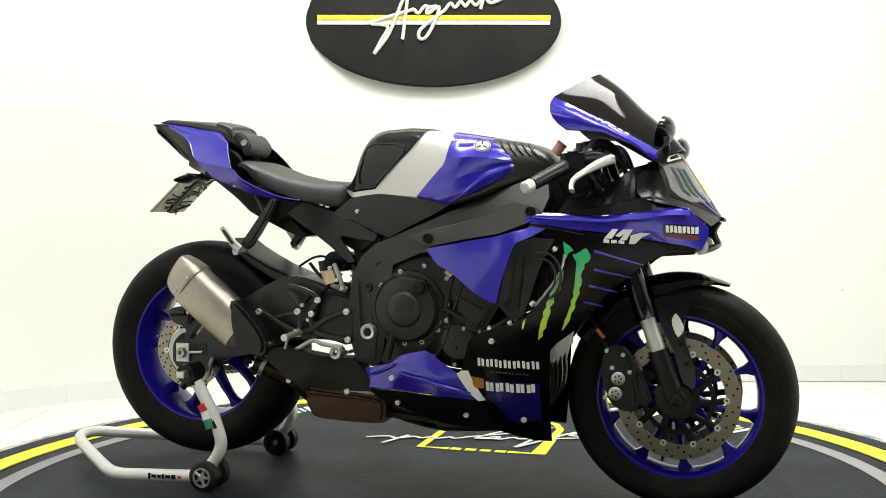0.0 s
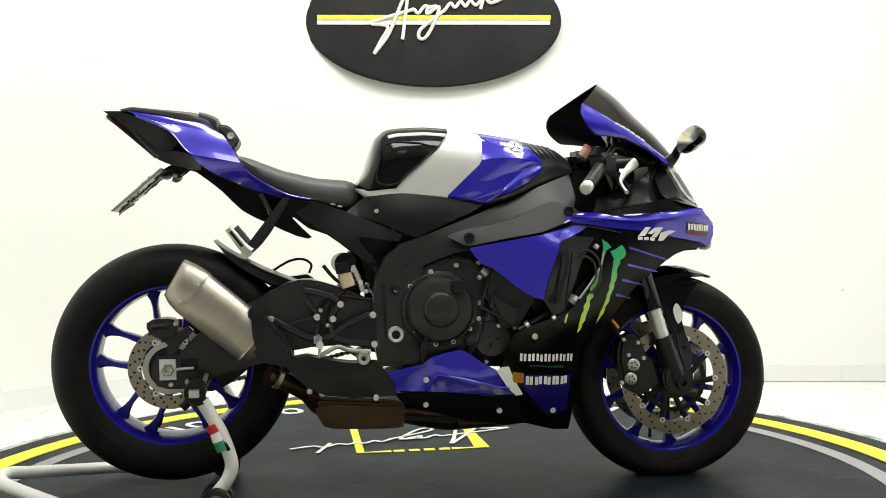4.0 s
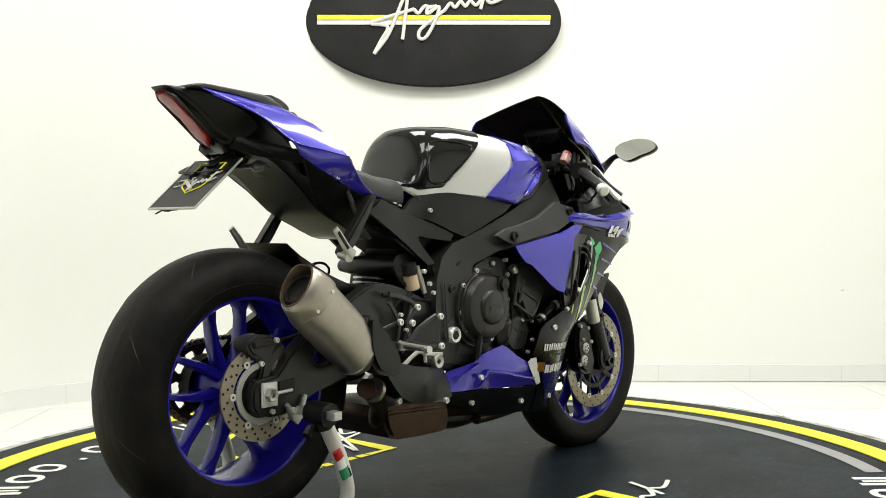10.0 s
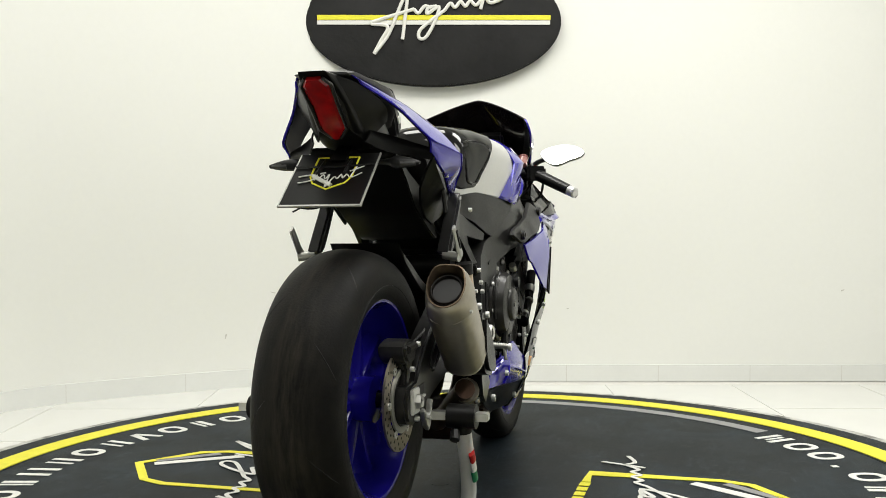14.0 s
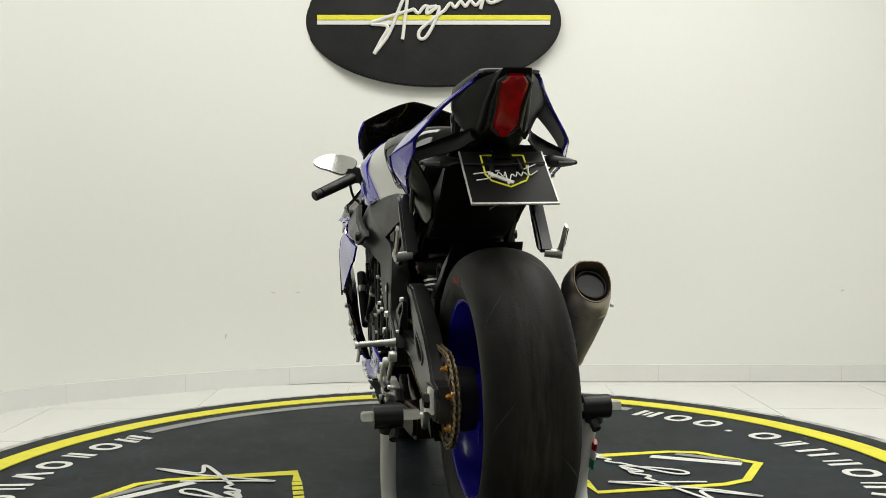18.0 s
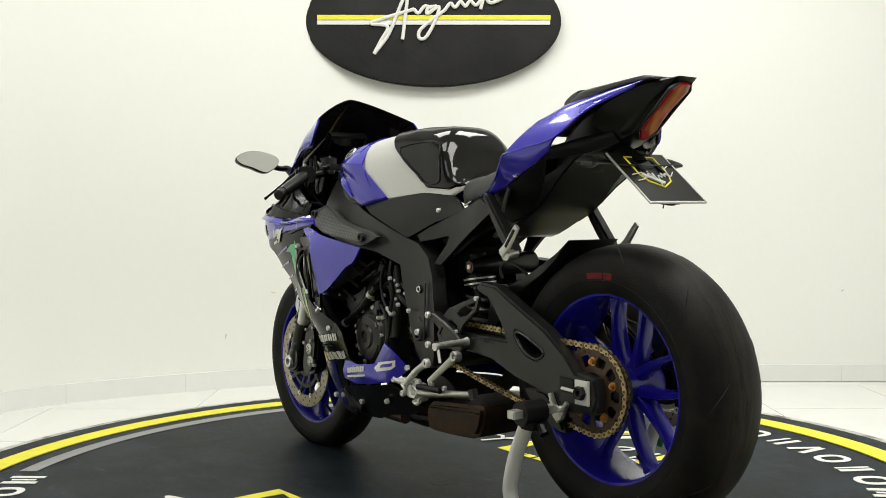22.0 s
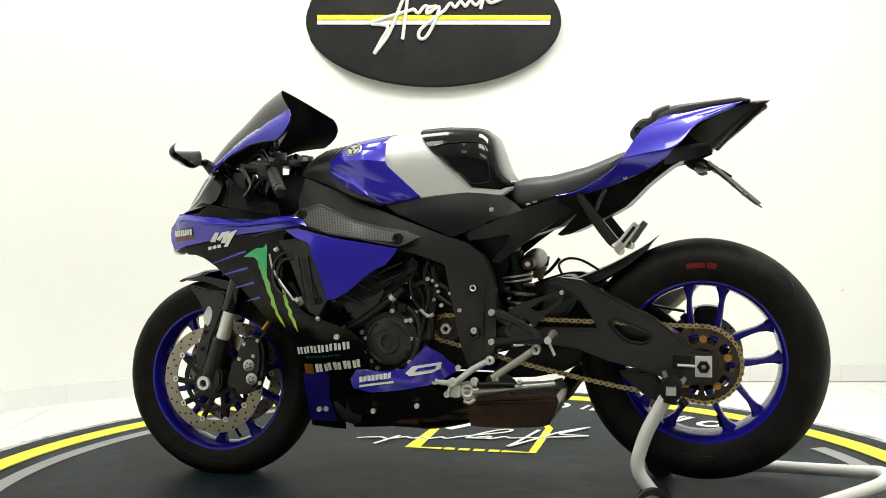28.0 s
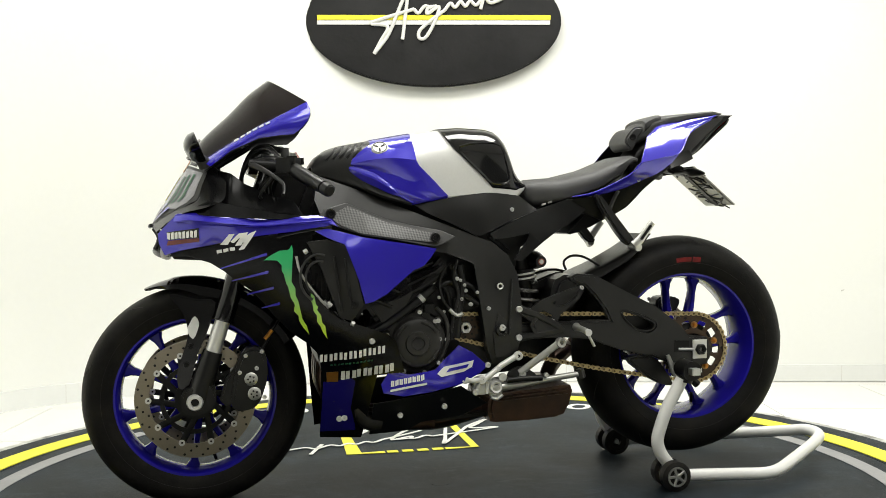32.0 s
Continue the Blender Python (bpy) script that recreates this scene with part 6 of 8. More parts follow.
    qs = np.linspace(-1, 1, 21)
    nose = part("nose_deck", quads([[deck(t, q) for q in qs] + [deck(t, q, -0.007) for q in qs[::-1]] for t in np.linspace(0, 1, 10)]), PLASTIC, bike, "black nose deck covered with stickers")
    clear = mat("grey_clear_sticker", (0.20, 0.20, 0.215), 0.25, grain=0.2, scale=25, coat=0.6, wear=0.6, wear_color=(0.07, 0.07, 0.09), wear_scale=14)
    for s in (-1, 1):
        a, b = (0.14, 0.93)
        patch("sticker", 0.14, 0.74, s * a, s * b, clear, "pale grey clear sticker")
        patch("sticker", 0.02, 0.10, s * 0.30, s * 0.80, STICKER, "white sticker edge")
        patch("letter_block", 0.04, 0.08, s * 0.42, s * 0.72, BLACK, "plain dark lettering bar", 0.0022)
        patch("sticker", 0.03, 0.2, s * 0.08, s * 0.26, ORANGE, "small orange patch", 0.0024)
        patch("nose_stripe", 0.72, 0.93, s * 0.58, s * 0.70, BLUE, "blue stripe", 0.0024, s * -0.25)
        patch("nose_stripe", 0.66, 0.93, s * 0.38, s * 0.45, BLUE, "blue stripe", 0.0024, s * -0.2)
        for k in range(3):
            patch("claw_mark", 0.2 + 0.03 * k, 0.62 + 0.04 * k, s * (0.80 - 0.13 * k), s * (0.74 - 0.13 * k), DKGREEN, "small green claw mark", 0.0024, s * -0.12)
        part("beak_edge", tube([deck(1.0, s * q, 0.001) for q in (0.0, 0.25, 0.5, 0.75, 1.0)], 0.0055, 8, 3), PLASTIC, bike, "black edge of the beak")
        part("headlight", prism(rounded([(0.735, 0.700), (0.752, 0.690), (0.750, 0.668), (0.728, 0.664)], 3), s * 0.118, s * 0.158, 0.005), CHROME, bike, "small clear headlight")
        part("intake_strut", tube([(0.776, s * 0.03, 0.742), (0.762, s * 0.036, 0.715), (0.774, s * 0.03, 0.684)], 0.007, 8, 3), PLASTIC, bike, "black intake strut")
    patch("race_mark", 0.26, 0.62, -0.13, 0.13, YELLOW, "plain yellow race-number patch", 0.0024)
    patch("race_mark", 0.68, 0.86, -0.12, 0.10, STICKER, "plain pale mark", 0.0024)
    part("intake_mouth", prism([(0.60, 0.775), (0.735, 0.740), (0.742, 0.70), (0.72, 0.662), (0.60, 0.655)], -0.140, 0.140, 0.012), DARK, bike, "dark air intake in the nose")
    part("intake_lip", tube([(0.735, -0.15, 0.668), (0.765, -0.08, 0.676), (0.776, 0, 0.683), (0.765, 0.08, 0.676), (0.735, 0.15, 0.668)], 0.007, 8, 4), PLASTIC, bike, "black intake lip")
    part("headstock", prism([(0.342, 0.887), (0.463, 0.890), (0.504, 0.851), (0.609, 0.840), (0.671, 0.817), (0.609, 0.776), (0.430, 0.757), (0.349, 0.782)], -0.085, 0.085, 0.012), DARK, bike, "black headstock cover")
    # belly
    blu = [(-0.165, 0.348, 0.150), (-0.069, 0.372, 0.185), (-0.049, 0.391, 0.195), (-0.008, 0.403, 0.200), (0.029, 0.410, 0.203), (0.051, 0.400, 0.205), (0.088, 0.373, 0.210), (0.130, 0.350, 0.215), (0.160, 0.310, 0.210), (0.188, 0.282, 0.200), (0.088, 0.288, 0.200), (-0.032, 0.298, 0.190), (-0.150, 0.300, 0.165)]
    pb, fb = both("belly_cover", blu, BLUE, bike, 0.005, extra=[(-0.017, 0.344, 0.205), (0.073, 0.329, 0.214)], step=0.03, sides=(-1,), label="glossy blue belly cover")
    blv = [(0.048, 0.355, 0.195), (0.015, 0.390, 0.200), (-0.016, 0.420, 0.203), (-0.053, 0.400, 0.200), (-0.101, 0.358, 0.180), (-0.079, 0.341, 0.185), (-0.022, 0.312, 0.190), (0.061, 0.297, 0.200), (0.137, 0.290, 0.205), (0.189, 0.301, 0.208), (0.196, 0.325, 0.210), (0.173, 0.360, 0.212), (0.121, 0.348, 0.210)]
    pv, fv = both("belly_cover", blv, BLUE, bike, 0.005, extra=[(0.061, 0.332, 0.212)], step=0.03, sides=(1,), label="glossy blue belly cover")
    for ln in ([(-0.038, 0.347, 0.207), (0.028, 0.334, 0.216), (0.102, 0.315, 0.217), (0.159, 0.304, 0.212)], [(-0.038, 0.347, 0.207), (-0.050, 0.329, 0.206), (-0.065, 0.305, 0.196)], [(-0.137, 0.336, 0.172), (-0.099, 0.350, 0.185), (-0.061, 0.368, 0.193)]):
        part("belly_crease", tube([(x, -y, z) for x, z, y in ln], 0.0035, 6, 4), BLUE, pb[0], "raised crease of the belly cover")
    both("belly_pan", [(-0.150, 0.295, 0.162), (-0.032, 0.294, 0.186), (0.088, 0.284, 0.196), (0.186, 0.276, 0.196), (0.208, 0.232, 0.172), (0.220, 0.194, 0.145), (0.153, 0.196, 0.140), (0.061, 0.201, 0.130), (0.015, 0.215, 0.130), (-0.062, 0.243, 0.140), (-0.123, 0.265, 0.150)], PLASTIC, bike, 0.006, sides=(-1,), label="matt black belly pan")
    both("belly_pan", [(0.213, 0.271, 0.190), (0.137, 0.283, 0.200), (0.061, 0.292, 0.196), (-0.026, 0.307, 0.185), (-0.054, 0.287, 0.165), (-0.109, 0.249, 0.140), (-0.031, 0.214, 0.130), (0.077, 0.206, 0.140), (0.116, 0.183, 0.130), (0.218, 0.175, 0.120)], PLASTIC, bike, 0.006, sides=(1,), label="matt black belly pan")
    part("belly_floor", prism([(-0.125, 0.205), (0.036, 0.196), (0.300, 0.180), (0.300, 0.188), (0.036, 0.206), (-0.125, 0.219)], -0.10, 0.10, 0.003), DARK, bike)
    for u, s, y in (([(-0.065, 0.333)], -1, 0.203), ([(-0.062, 0.260)], -1, 0.165), ([(0.136, 0.239)], -1, 0.18), ([(0.141, 0.235)], 1, 0.178), ([(0.019, 0.252)], 1, 0.172), ([(0.303, 0.232)], 1, 0.168), ([(-0.100, 0.361)], 1, 0.183)):
        bolt(bike, u[0][0], s * (y + 0.004), u[0][1], 0.0075)
    part("flash", panel([(0.121, 0.354), (0.136, 0.363), (0.154, 0.364), (0.167, 0.334), (0.185, 0.303), (0.196, 0.285), (0.177, 0.282), (0.154, 0.304), (0.136, 0.331)], surf([(0.121, 0.355, 0.217), (0.153, 0.366, 0.222), (0.196, 0.284, 0.203), (0.153, 0.304, 0.212)]), -1, 0.002, 0.03, 0.003), STICKER, bike, "white curved flash")
    lo, hi = (0.171, 0.317), (0.079, 0.332)
    blocks(fv, (lo, hi), (0.0, 1.0), 0, 0.016, 8, 1, STICKER, pv[0], "", 0.3, "plain white lettering bar", 0.0014)
    part("letter_rule", panel([(0.171, 0.310), (0.073, 0.325), (0.073, 0.319), (0.171, 0.304)], fv, 1, 0.0012, 0.05, 0.0014), STICKER, pv[0])
    part("letter_mark", panel([(0.043, 0.345), (0.024, 0.363), (-0.058, 0.377), (-0.054, 0.359), (-0.030, 0.347), (0.031, 0.336)], fv, 1, 0.0012, 0.03, 0.0014), STICKER, pv[0], "white outlined sponsor patch")
    part("letter_mark", panel([(0.018, 0.348), (0.009, 0.358), (-0.045, 0.368), (-0.039, 0.358)], fv, 1, 0.0012, 0.03, 0.0024), BLUE, pv[0])


def arch(C, K, mtl, name, bike, label, n=11, thick=0.003):
    """A bowed sheet from the middle line C to the edge line K on both sides."""
    rings = []
    for (cx, cz), (kx, kz, ky) in zip(C, K):
        ring = []
        for a in np.linspace(-math.pi / 2, math.pi / 2, 2 * n - 1):
            q = a / (math.pi / 2)
            t = 1 - abs(q) ** (2.2 - 0.85 * len(rings) / 4)
            ring.append(Vector((kx + (cx - kx) * t, ky * q, kz + (cz - kz) * t)))
        rings.append(ring)
    lines = [smooth_path([ring[j] for ring in rings], 6) for j in range(len(rings[0]))]
    bm = quads([[ln[i] for ln in lines] for i in range(len(lines[0]))], close=False)
    r = bmesh.ops.extrude_face_region(bm, geom=bm.faces[:], use_keep_orig=True)
    for v in r["geom"]:
        if isinstance(v, bmesh.types.BMVert):
            v.co += Vector((-0.6, -v.co.y * 2, -0.8)).normalized() * thick
    bmesh.ops.recalc_face_normals(bm, faces=bm.faces)
    return part(name, bm, mtl, bike, label)


def screen_and_bars(bike):
    C = [(0.691, 0.931), (0.636, 0.992), (0.579, 1.045), (0.523, 1.102), (0.470, 1.142)]
    K = [(0.650, 0.917, 0.095), (0.579, 0.959, 0.128), (0.509, 1.001, 0.150), (0.432, 1.039, 0.170), (0.376, 1.067, 0.176)]
    arch(C, K, TINT, "windscreen", bike, "dark tinted double-bubble windscreen")
    S = [(0.623, 0.901, 0.150), (0.570, 0.942, 0.152), (0.500, 0.972, 0.170), (0.450, 0.979, 0.182), (0.411, 0.982, 0.186)]
    for s in (-1, 1):
        rings = []
        for (kx, kz, ky), (sx, sz, sy) in zip(K, S):
            rings.append([Vector((kx + (sx - kx) * t, s * (ky + (sy - ky) * t + 0.012 * math.sin(math.pi * t) + 0.001), kz + (sz - kz) * t)) for t in np.linspace(0, 1, 6)])
        for i, p in enumerate(rings[-1]):
            p.x -= 0.022 * math.sin(math.pi * i / 5) ** 0.8
        bm = quads(rings, close=False)
        r = bmesh.ops.extrude_face_region(bm, geom=bm.faces[:], use_keep_orig=True)
        for v in r["geom"]:
            if isinstance(v, bmesh.types.BMVert):
                v.co.y -= s * 0.005
        bmesh.ops.recalc_face_normals(bm, faces=bm.faces)
        sc = part("screen_side", bm, BLUE, bike, "glossy blue lower screen side")
        liner = [[Vector((p.x - 0.002, p.y - s * 0.0075, p.z - 0.002)) for p in ring] for ring in rings]
        part("screen_liner", quads(liner, close=False), DARK, sc, "black inner liner")
        for k in range(6):
            pts = []
            for q in (0.16, 0.84):
                u = 2.55 - 1.35 * (k + q) / 6
                i, fr = int(u), u - int(u)
                pts.append(rings[i][1].lerp(rings[i + 1][1], fr).lerp(rings[i][0].lerp(rings[i + 1][0], fr), 0.25) + Vector((0, s * 0.0015, 0)))
            part("letter_bar", tube(pts, 0.0030, 6, 1), STICKER, sc, "plain white lettering bar")
        # mirrors
        dz = 0.0 if s < 0 else -0.02
        base = Vector((0.635, s * 0.125, 0.905))
        joint = Vector((0.652, s * 0.165, 0.945 + dz))
        part("mirror_stalk", tube([base, Vector((0.652, s * 0.14, 0.925)), joint, joint + Vector((0.0, s * 0.03, 0.008))], 0.011, 10, 4, 0.7, radii=[0.02, 0.013, 0.010, 0.010]), PLASTIC, bike, "black mirror stalk")
        tilt = Matrix.Translation((0.660, s * 0.25, 0.963 + dz)) @ Matrix.Rotation(radians(22), 4, "Y")
        leaf = [(-41, 4), (-34, 11), (-20, 16), (0, 19), (20, 16), (34, 9), (38, 1), (28, -7), (12, -12), (-3, -19), (-15, -21), (-28, -15), (-38, -6)]
        out = [(s * 0.0019 * y, 0.0019 * z) for y, z in rounded(leaf[::-1], 3)]
        rings = []
        for dx, k in ((-0.013, 0.955), (-0.014, 0.985), (-0.010, 1.0), (0.002, 0.97), (0.010, 0.84), (0.019, 0.58), (0.024, 0.26)):
            rings.append([(dx, y * k, z * k) for y, z in out])
        mb = part("mirror", moved(quads(rings), tilt), BLACK, bike, "gloss black mirror housing")
        bm = bmesh.new()
        bm.faces.new([bm.verts.new((-0.0146, y * 0.968, z * 0.968)) for y, z in (out[::-1] if s > 0 else out)])
        part("mirror_glass", moved(bm, tilt), MIRROR, mb, "bright mirror glass")
        # clip-on bars
        e = Vector((0.333, s * 0.338, 0.830))
        i = Vector((0.418, s * 0.205, 0.892))
        d = (e - i).normalized()
        part("grip", tube([i, e - d * 0.03], 0.0168, 14, 8, radii=[0.019, 0.0165, 0.0165, 0.0168, 0.0165, 0.017]), PLASTIC, bike, "black ribbed rubber grip")
        for k in range(9):
            c = i + d * (0.02 + 0.0115 * k)
            part("grip_ring", tube([c, c + d * 0.005], 0.0178, 12, 1), DARK, bike)
        part("bar_end", tube([e - d * 0.03, e - d * 0.026, e - d * 0.004, e], 0.0155, 14, 1, radii=[0.012, 0.0165, 0.0165, 0.012]), CHROME if s < 0 else DARK, bike, "bar end weight")
        part("clip_on", tube([i + d * 0.01, Vector((0.438, s * 0.12, 0.905))], 0.013, 10, 1), DARK, bike)
        part("switch_gear", moved(box(-0.022, 0.03, -0.03, 0.03, -0.022, 0.024, 0.008), Matrix.Translation(i - d * 0.01) @ Matrix.Rotation(radians(-25 * s), 4, "Z")), DARK, bike, "black switch housing")
        part("switch_button", moved(box(-0.005, 0.003, -0.005, 0.005, 0.018, 0.026, 0.0015), Matrix.Translation(i - d * 0.008)), RED if s < 0 else GREYPL, bike, "small switch button")
        part("top_cap", moved(lathe([(0.0005, 0.0), (0.010, 0.0), (0.012, -0.003), (0.026, -0.004), (0.027, -0.03)], (0, 0), 20), Matrix.Translation((0.445, s * 0.104, 0.955)) @ Matrix.Rotation(radians(90), 4, "X")), FRAMEBLK, bike, "fork cap")
        lever = [(0.524, 0.906, 0.175), (0.494, 0.890, 0.215), (0.466, 0.871, 0.250), (0.446, 0.852, 0.285), (0.444, 0.834, 0.310), (0.448, 0.822, 0.325)]
        part("lever", tube([(x, s * y, z) for x, z, y in lever], 0.008, 10, 4, 0.6, radii=[0.014, 0.012, 0.008, 0.007, 0.0075, 0.009] if s < 0 else [0.009, 0.007, 0.005, 0.0045, 0.0045, 0.006]), ALLOY if s < 0 else DARK, bike, "hand lever")
        part("lever_perch", tube([i - d * 0.02, Vector(lever[0][:1] + (s * 0.17, lever[0][1]))], 0.014, 10, 1), DARK, bike)
        for k in range(3):
            y0 = s * (0.06 + 0.03 * k)
            part("cable", tube([(0.44 + 0.01 * k, y0 * 1.8, 0.90 - 0.01 * k), (0.50, y0 * 1.6, 0.86 - 0.02 * k), (0.49 - 0.02 * k, y0, 0.80), (0.46, y0 * 0.8, 0.70)], 0.0045, 6, 5), DARK, bike)
        part("cowl_stay", tube([Vector((0.64, s * 0.06, 0.92)), Vector((0.58, s * 0.09, 0.86)), Vector((0.54, s * 0.1, 0.80))], 0.007, 8, 3), PLASTIC, bike)
    part("top_clamp", merge(box(0.40, 0.475, -0.13, 0.13, 0.912, 0.93, 0.006), box(0.375, 0.42, -0.03, 0.03, 0.912, 0.93, 0.006)), PLASTIC, bike, "black top fork clamp")
    part("steering_nut", tube([(0.412, 0, 0.93), (0.410, 0, 0.945)], 0.017, 6, 1), ALLOY, bike)
    part("ignition", tube([(0.46, 0, 0.93), (0.459, 0, 0.945)], 0.018, 16, 1), DARK, bike)
    dash = moved(box(-0.012, 0.012, -0.075, 0.075, -0.04, 0.045, 0.008), Matrix.Translation((0.52, 0, 0.995)) @ Matrix.Rotation(radians(-35), 4, "Y"))
    db = part("dashboard", dash, DARK, bike, "black dashboard")
    part("display", moved(box(-0.0135, -0.012, -0.062, 0.062, -0.030, 0.036, 0.0005), Matrix.Translation((0.52, 0, 0.995)) @ Matrix.Rotation(radians(-35), 4, "Y")), PADM, db)
    p = (0.387, 0.940)
    CUP = mat("pink_cup", (0.36, 0.17, 0.15), 0.25, grain=0.15, scale=60, coat=0.4)
    CUPCAP = mat("dull_red_cap", (0.20, 0.045, 0.04), 0.4, grain=0.2)
    cup = part("fluid_cup", tube([(0.376, -0.165, 0.922), (0.392, -0.165, 0.944)], 0.0135, 16, 1), CUP, bike, "clouded red brake fluid cup")
    part("cup_cap", tube([(0.392, -0.165, 0.944), (0.396, -0.165, 0.949)], 0.0145, 16, 1), CUPCAP, cup, "red cup cap")
    part("cup_stay", tube([(0.385, -0.165, 0.925), (0.41, -0.17, 0.905), (0.43, -0.17, 0.90)], 0.004, 8, 3), DARK, bike)
    for s in (-1, 1):
        # master cylinder, levers' perches and looms round the fork tops
        part("master_body", tube([(0.430, s * 0.185, 0.905), (0.470, s * 0.170, 0.915), (0.505, s * 0.160, 0.912)], 0.0135, 12, 3, radii=[0.012, 0.015, 0.014, 0.010]), PLASTIC, bike, "black master cylinder")
        part("perch_bolt", tube([(0.468, s * 0.176, 0.927), (0.468, s * 0.176, 0.932)], 0.005, 6, 1), CHROME, bike)
        for k, (dy, dz) in enumerate(((0.0, 0.0), (0.014, 0.008), (0.026, -0.006))):
            part("loom", tube([(0.435, s * (0.175 - dy), 0.895 + dz), (0.475, s * (0.150 - dy), 0.945 + dz), (0.520, s * (0.120 - dy), 0.930 + dz), (0.545, s * (0.095 - dy), 0.860), (0.500, s * (0.085 - dy), 0.790)], 0.0042 + 0.001 * k, 8, 5), DARK, bike)
        part("stay_arm", tube([(0.640, s * 0.105, 0.885), (0.600, s * 0.120, 0.868), (0.572, s * 0.130, 0.842)], 0.008, 8, 3, 0.6), PLASTIC, bike, "black cowl stay")
        part("stay_clip", box(0.565, 0.590, min(s * 0.118, s * 0.140), max(s * 0.118, s * 0.140), 0.832, 0.852, 0.004), DARK, bike)
    part("cowl_bracket", merge(box(0.50, 0.64, -0.09, -0.075, 0.80, 0.815, 0.004), box(0.50, 0.64, 0.075, 0.09, 0.80, 0.815, 0.004), box(0.60, 0.66, -0.08, 0.08, 0.78, 0.90, 0.01)), DARK, bike)


def ringset(a, b, specs, flat=0.85, n=20, e=2.6):
    """Rings round the line a-b: (share of the way, half height, half depth)."""
    a, b = Vector(a), Vector(b)
    d = (b - a).normalized()
    side = Vector((0, 1, 0)) - d * d.y
    side.normalize()
    up = d.cross(side)
    rings = []
    for t, h, w in specs:
        c = a.lerp(b, t)
        ring = []
        for q in np.linspace(0, 2 * math.pi, n, endpoint=False):
            cu, su = math.cos(q), math.sin(q)
            ring.append(c + up * h * math.copysign(abs(cu) ** (2 / e), cu) + side * w * math.copysign(abs(su) ** (2 / e), su))
        rings.append(ring)
    return rings


def exhaust(bike):
    (tx, tz), (ex, ez) = [(-0.719, 0.626), (-0.495, 0.430)]
    T, E = (tx + 0.007, -0.216, tz - 0.002), (ex + 0.005, -0.205, ez)
    part("silencer", quads(ringset(T, E, [(0.215, 0.0625, 0.049), (0.235, 0.064, 0.0500), (0.6, 0.064, 0.0500), (0.88, 0.0605, 0.048), (0.89, 0.061, 0.0485)])), TITAN, bike, "brushed titanium silencer")
    part("end_cone", quads(ringset(T, E, [(0.885, 0.060, 0.047), (0.90, 0.0625, 0.0495), (0.96, 0.052, 0.042), (1.02, 0.03, 0.028)])), TITAN, bike, "silencer inlet cone")
    axis = (Vector(E) - Vector(T)).normalized()
    across = (Vector((0, 1, 0)) - axis * axis.y).normalized()
    rise = axis.cross(across)
    if rise.z < 0:
        rise = -rise

    def mouth(t, k, slant=0.0, grow=0.0):
        """A five-sided rounded ring, leaning back towards its top."""
        c = Vector(T).lerp(Vector(E), t)
        corner = [(0.0, 0.060), (0.036, 0.052), (0.050, 0.006), (0.040, -0.036), (0.014, -0.056), (-0.014, -0.056), (-0.040, -0.036), (-0.050, 0.006), (-0.036, 0.052)]
        return [c + across * (y * k + grow * y) + rise * z * k - axis * slant * (z - 0.06) for y, z in rounded(corner, 3)]

    tip = part("silencer_tip", quads([mouth(0.245, 1.07), mouth(0.225, 1.085), mouth(0.20, 1.07), mouth(0.10, 1.0, 0.05), mouth(0.0, 0.86, 0.16), mouth(-0.004, 0.81, 0.16), mouth(0.03, 0.77, 0.14)], cap=False), TITAN, bike, "heat-tinted silencer tip", sharp=50)
    part("tip_rim", quads([mouth(0.004, 0.865, 0.16), mouth(-0.006, 0.855, 0.16), mouth(-0.008, 0.805, 0.16), mouth(0.02, 0.765, 0.14), mouth(0.12, 0.74, 0.08)], cap=False), BROWNT, tip, "heat-browned lip of the tip", sharp=50)
    part("outlet", quads(ringset(T, E, [(0.085, 0.044, 0.039), (0.075, 0.040, 0.036), (0.08, 0.037, 0.033), (0.26, 0.034, 0.030), (0.27, 0.001, 0.001)], e=2.0)), DARK, tip, "dark sooty outlet")
    part("outlet_ring", quads(ringset(T, E, [(0.070, 0.040, 0.036), (0.060, 0.038, 0.0345), (0.062, 0.035, 0.032), (0.085, 0.034, 0.031)], e=2.0), cap=False), SOOT, tip, "sooty inner pipe")
    part("tip_floor", quads([mouth(0.13, 0.78, 0.06), mouth(0.135, 0.40, 0.03)], cap=True), SOOT, tip, "sooty inner wall")
    for t in (0.21,):
        c = Vector(T).lerp(Vector(E), t)
        for q in (-0.03, 0.03):
            part("rivet", tube([c + Vector((0, -0.05, 0)) + Vector((0.74, 0, 0.67)) * q, c + Vector((0, -0.056, 0)) + Vector((0.74, 0, 0.67)) * q], 0.004, 8, 1), CHROME, bike)
    part("heat_shield", prism(rounded([(-0.520, 0.536), (-0.496, 0.530), (-0.457, 0.491), (-0.425, 0.449), (-0.414, 0.415), (-0.426, 0.388), (-0.459, 0.392), (-0.494, 0.404), (-0.517, 0.444), (-0.524, 0.490)], 2), -0.258, -0.195, 0.012), PLASTIC, bike, "matt black heat shield")
    bolt(bike, *(lambda p: (p[0], -0.253, p[1]))((-0.441, 0.439)), 0.009)
    part("link_pipe", tube([(-0.48, -0.196, 0.36), (-0.43, -0.170, 0.335), (-0.38, -0.135, 0.30), (-0.35, -0.10, 0.26), (-0.33, -0.08, 0.245)], 0.024, 14), RUST, bike, "heat-stained link pipe")
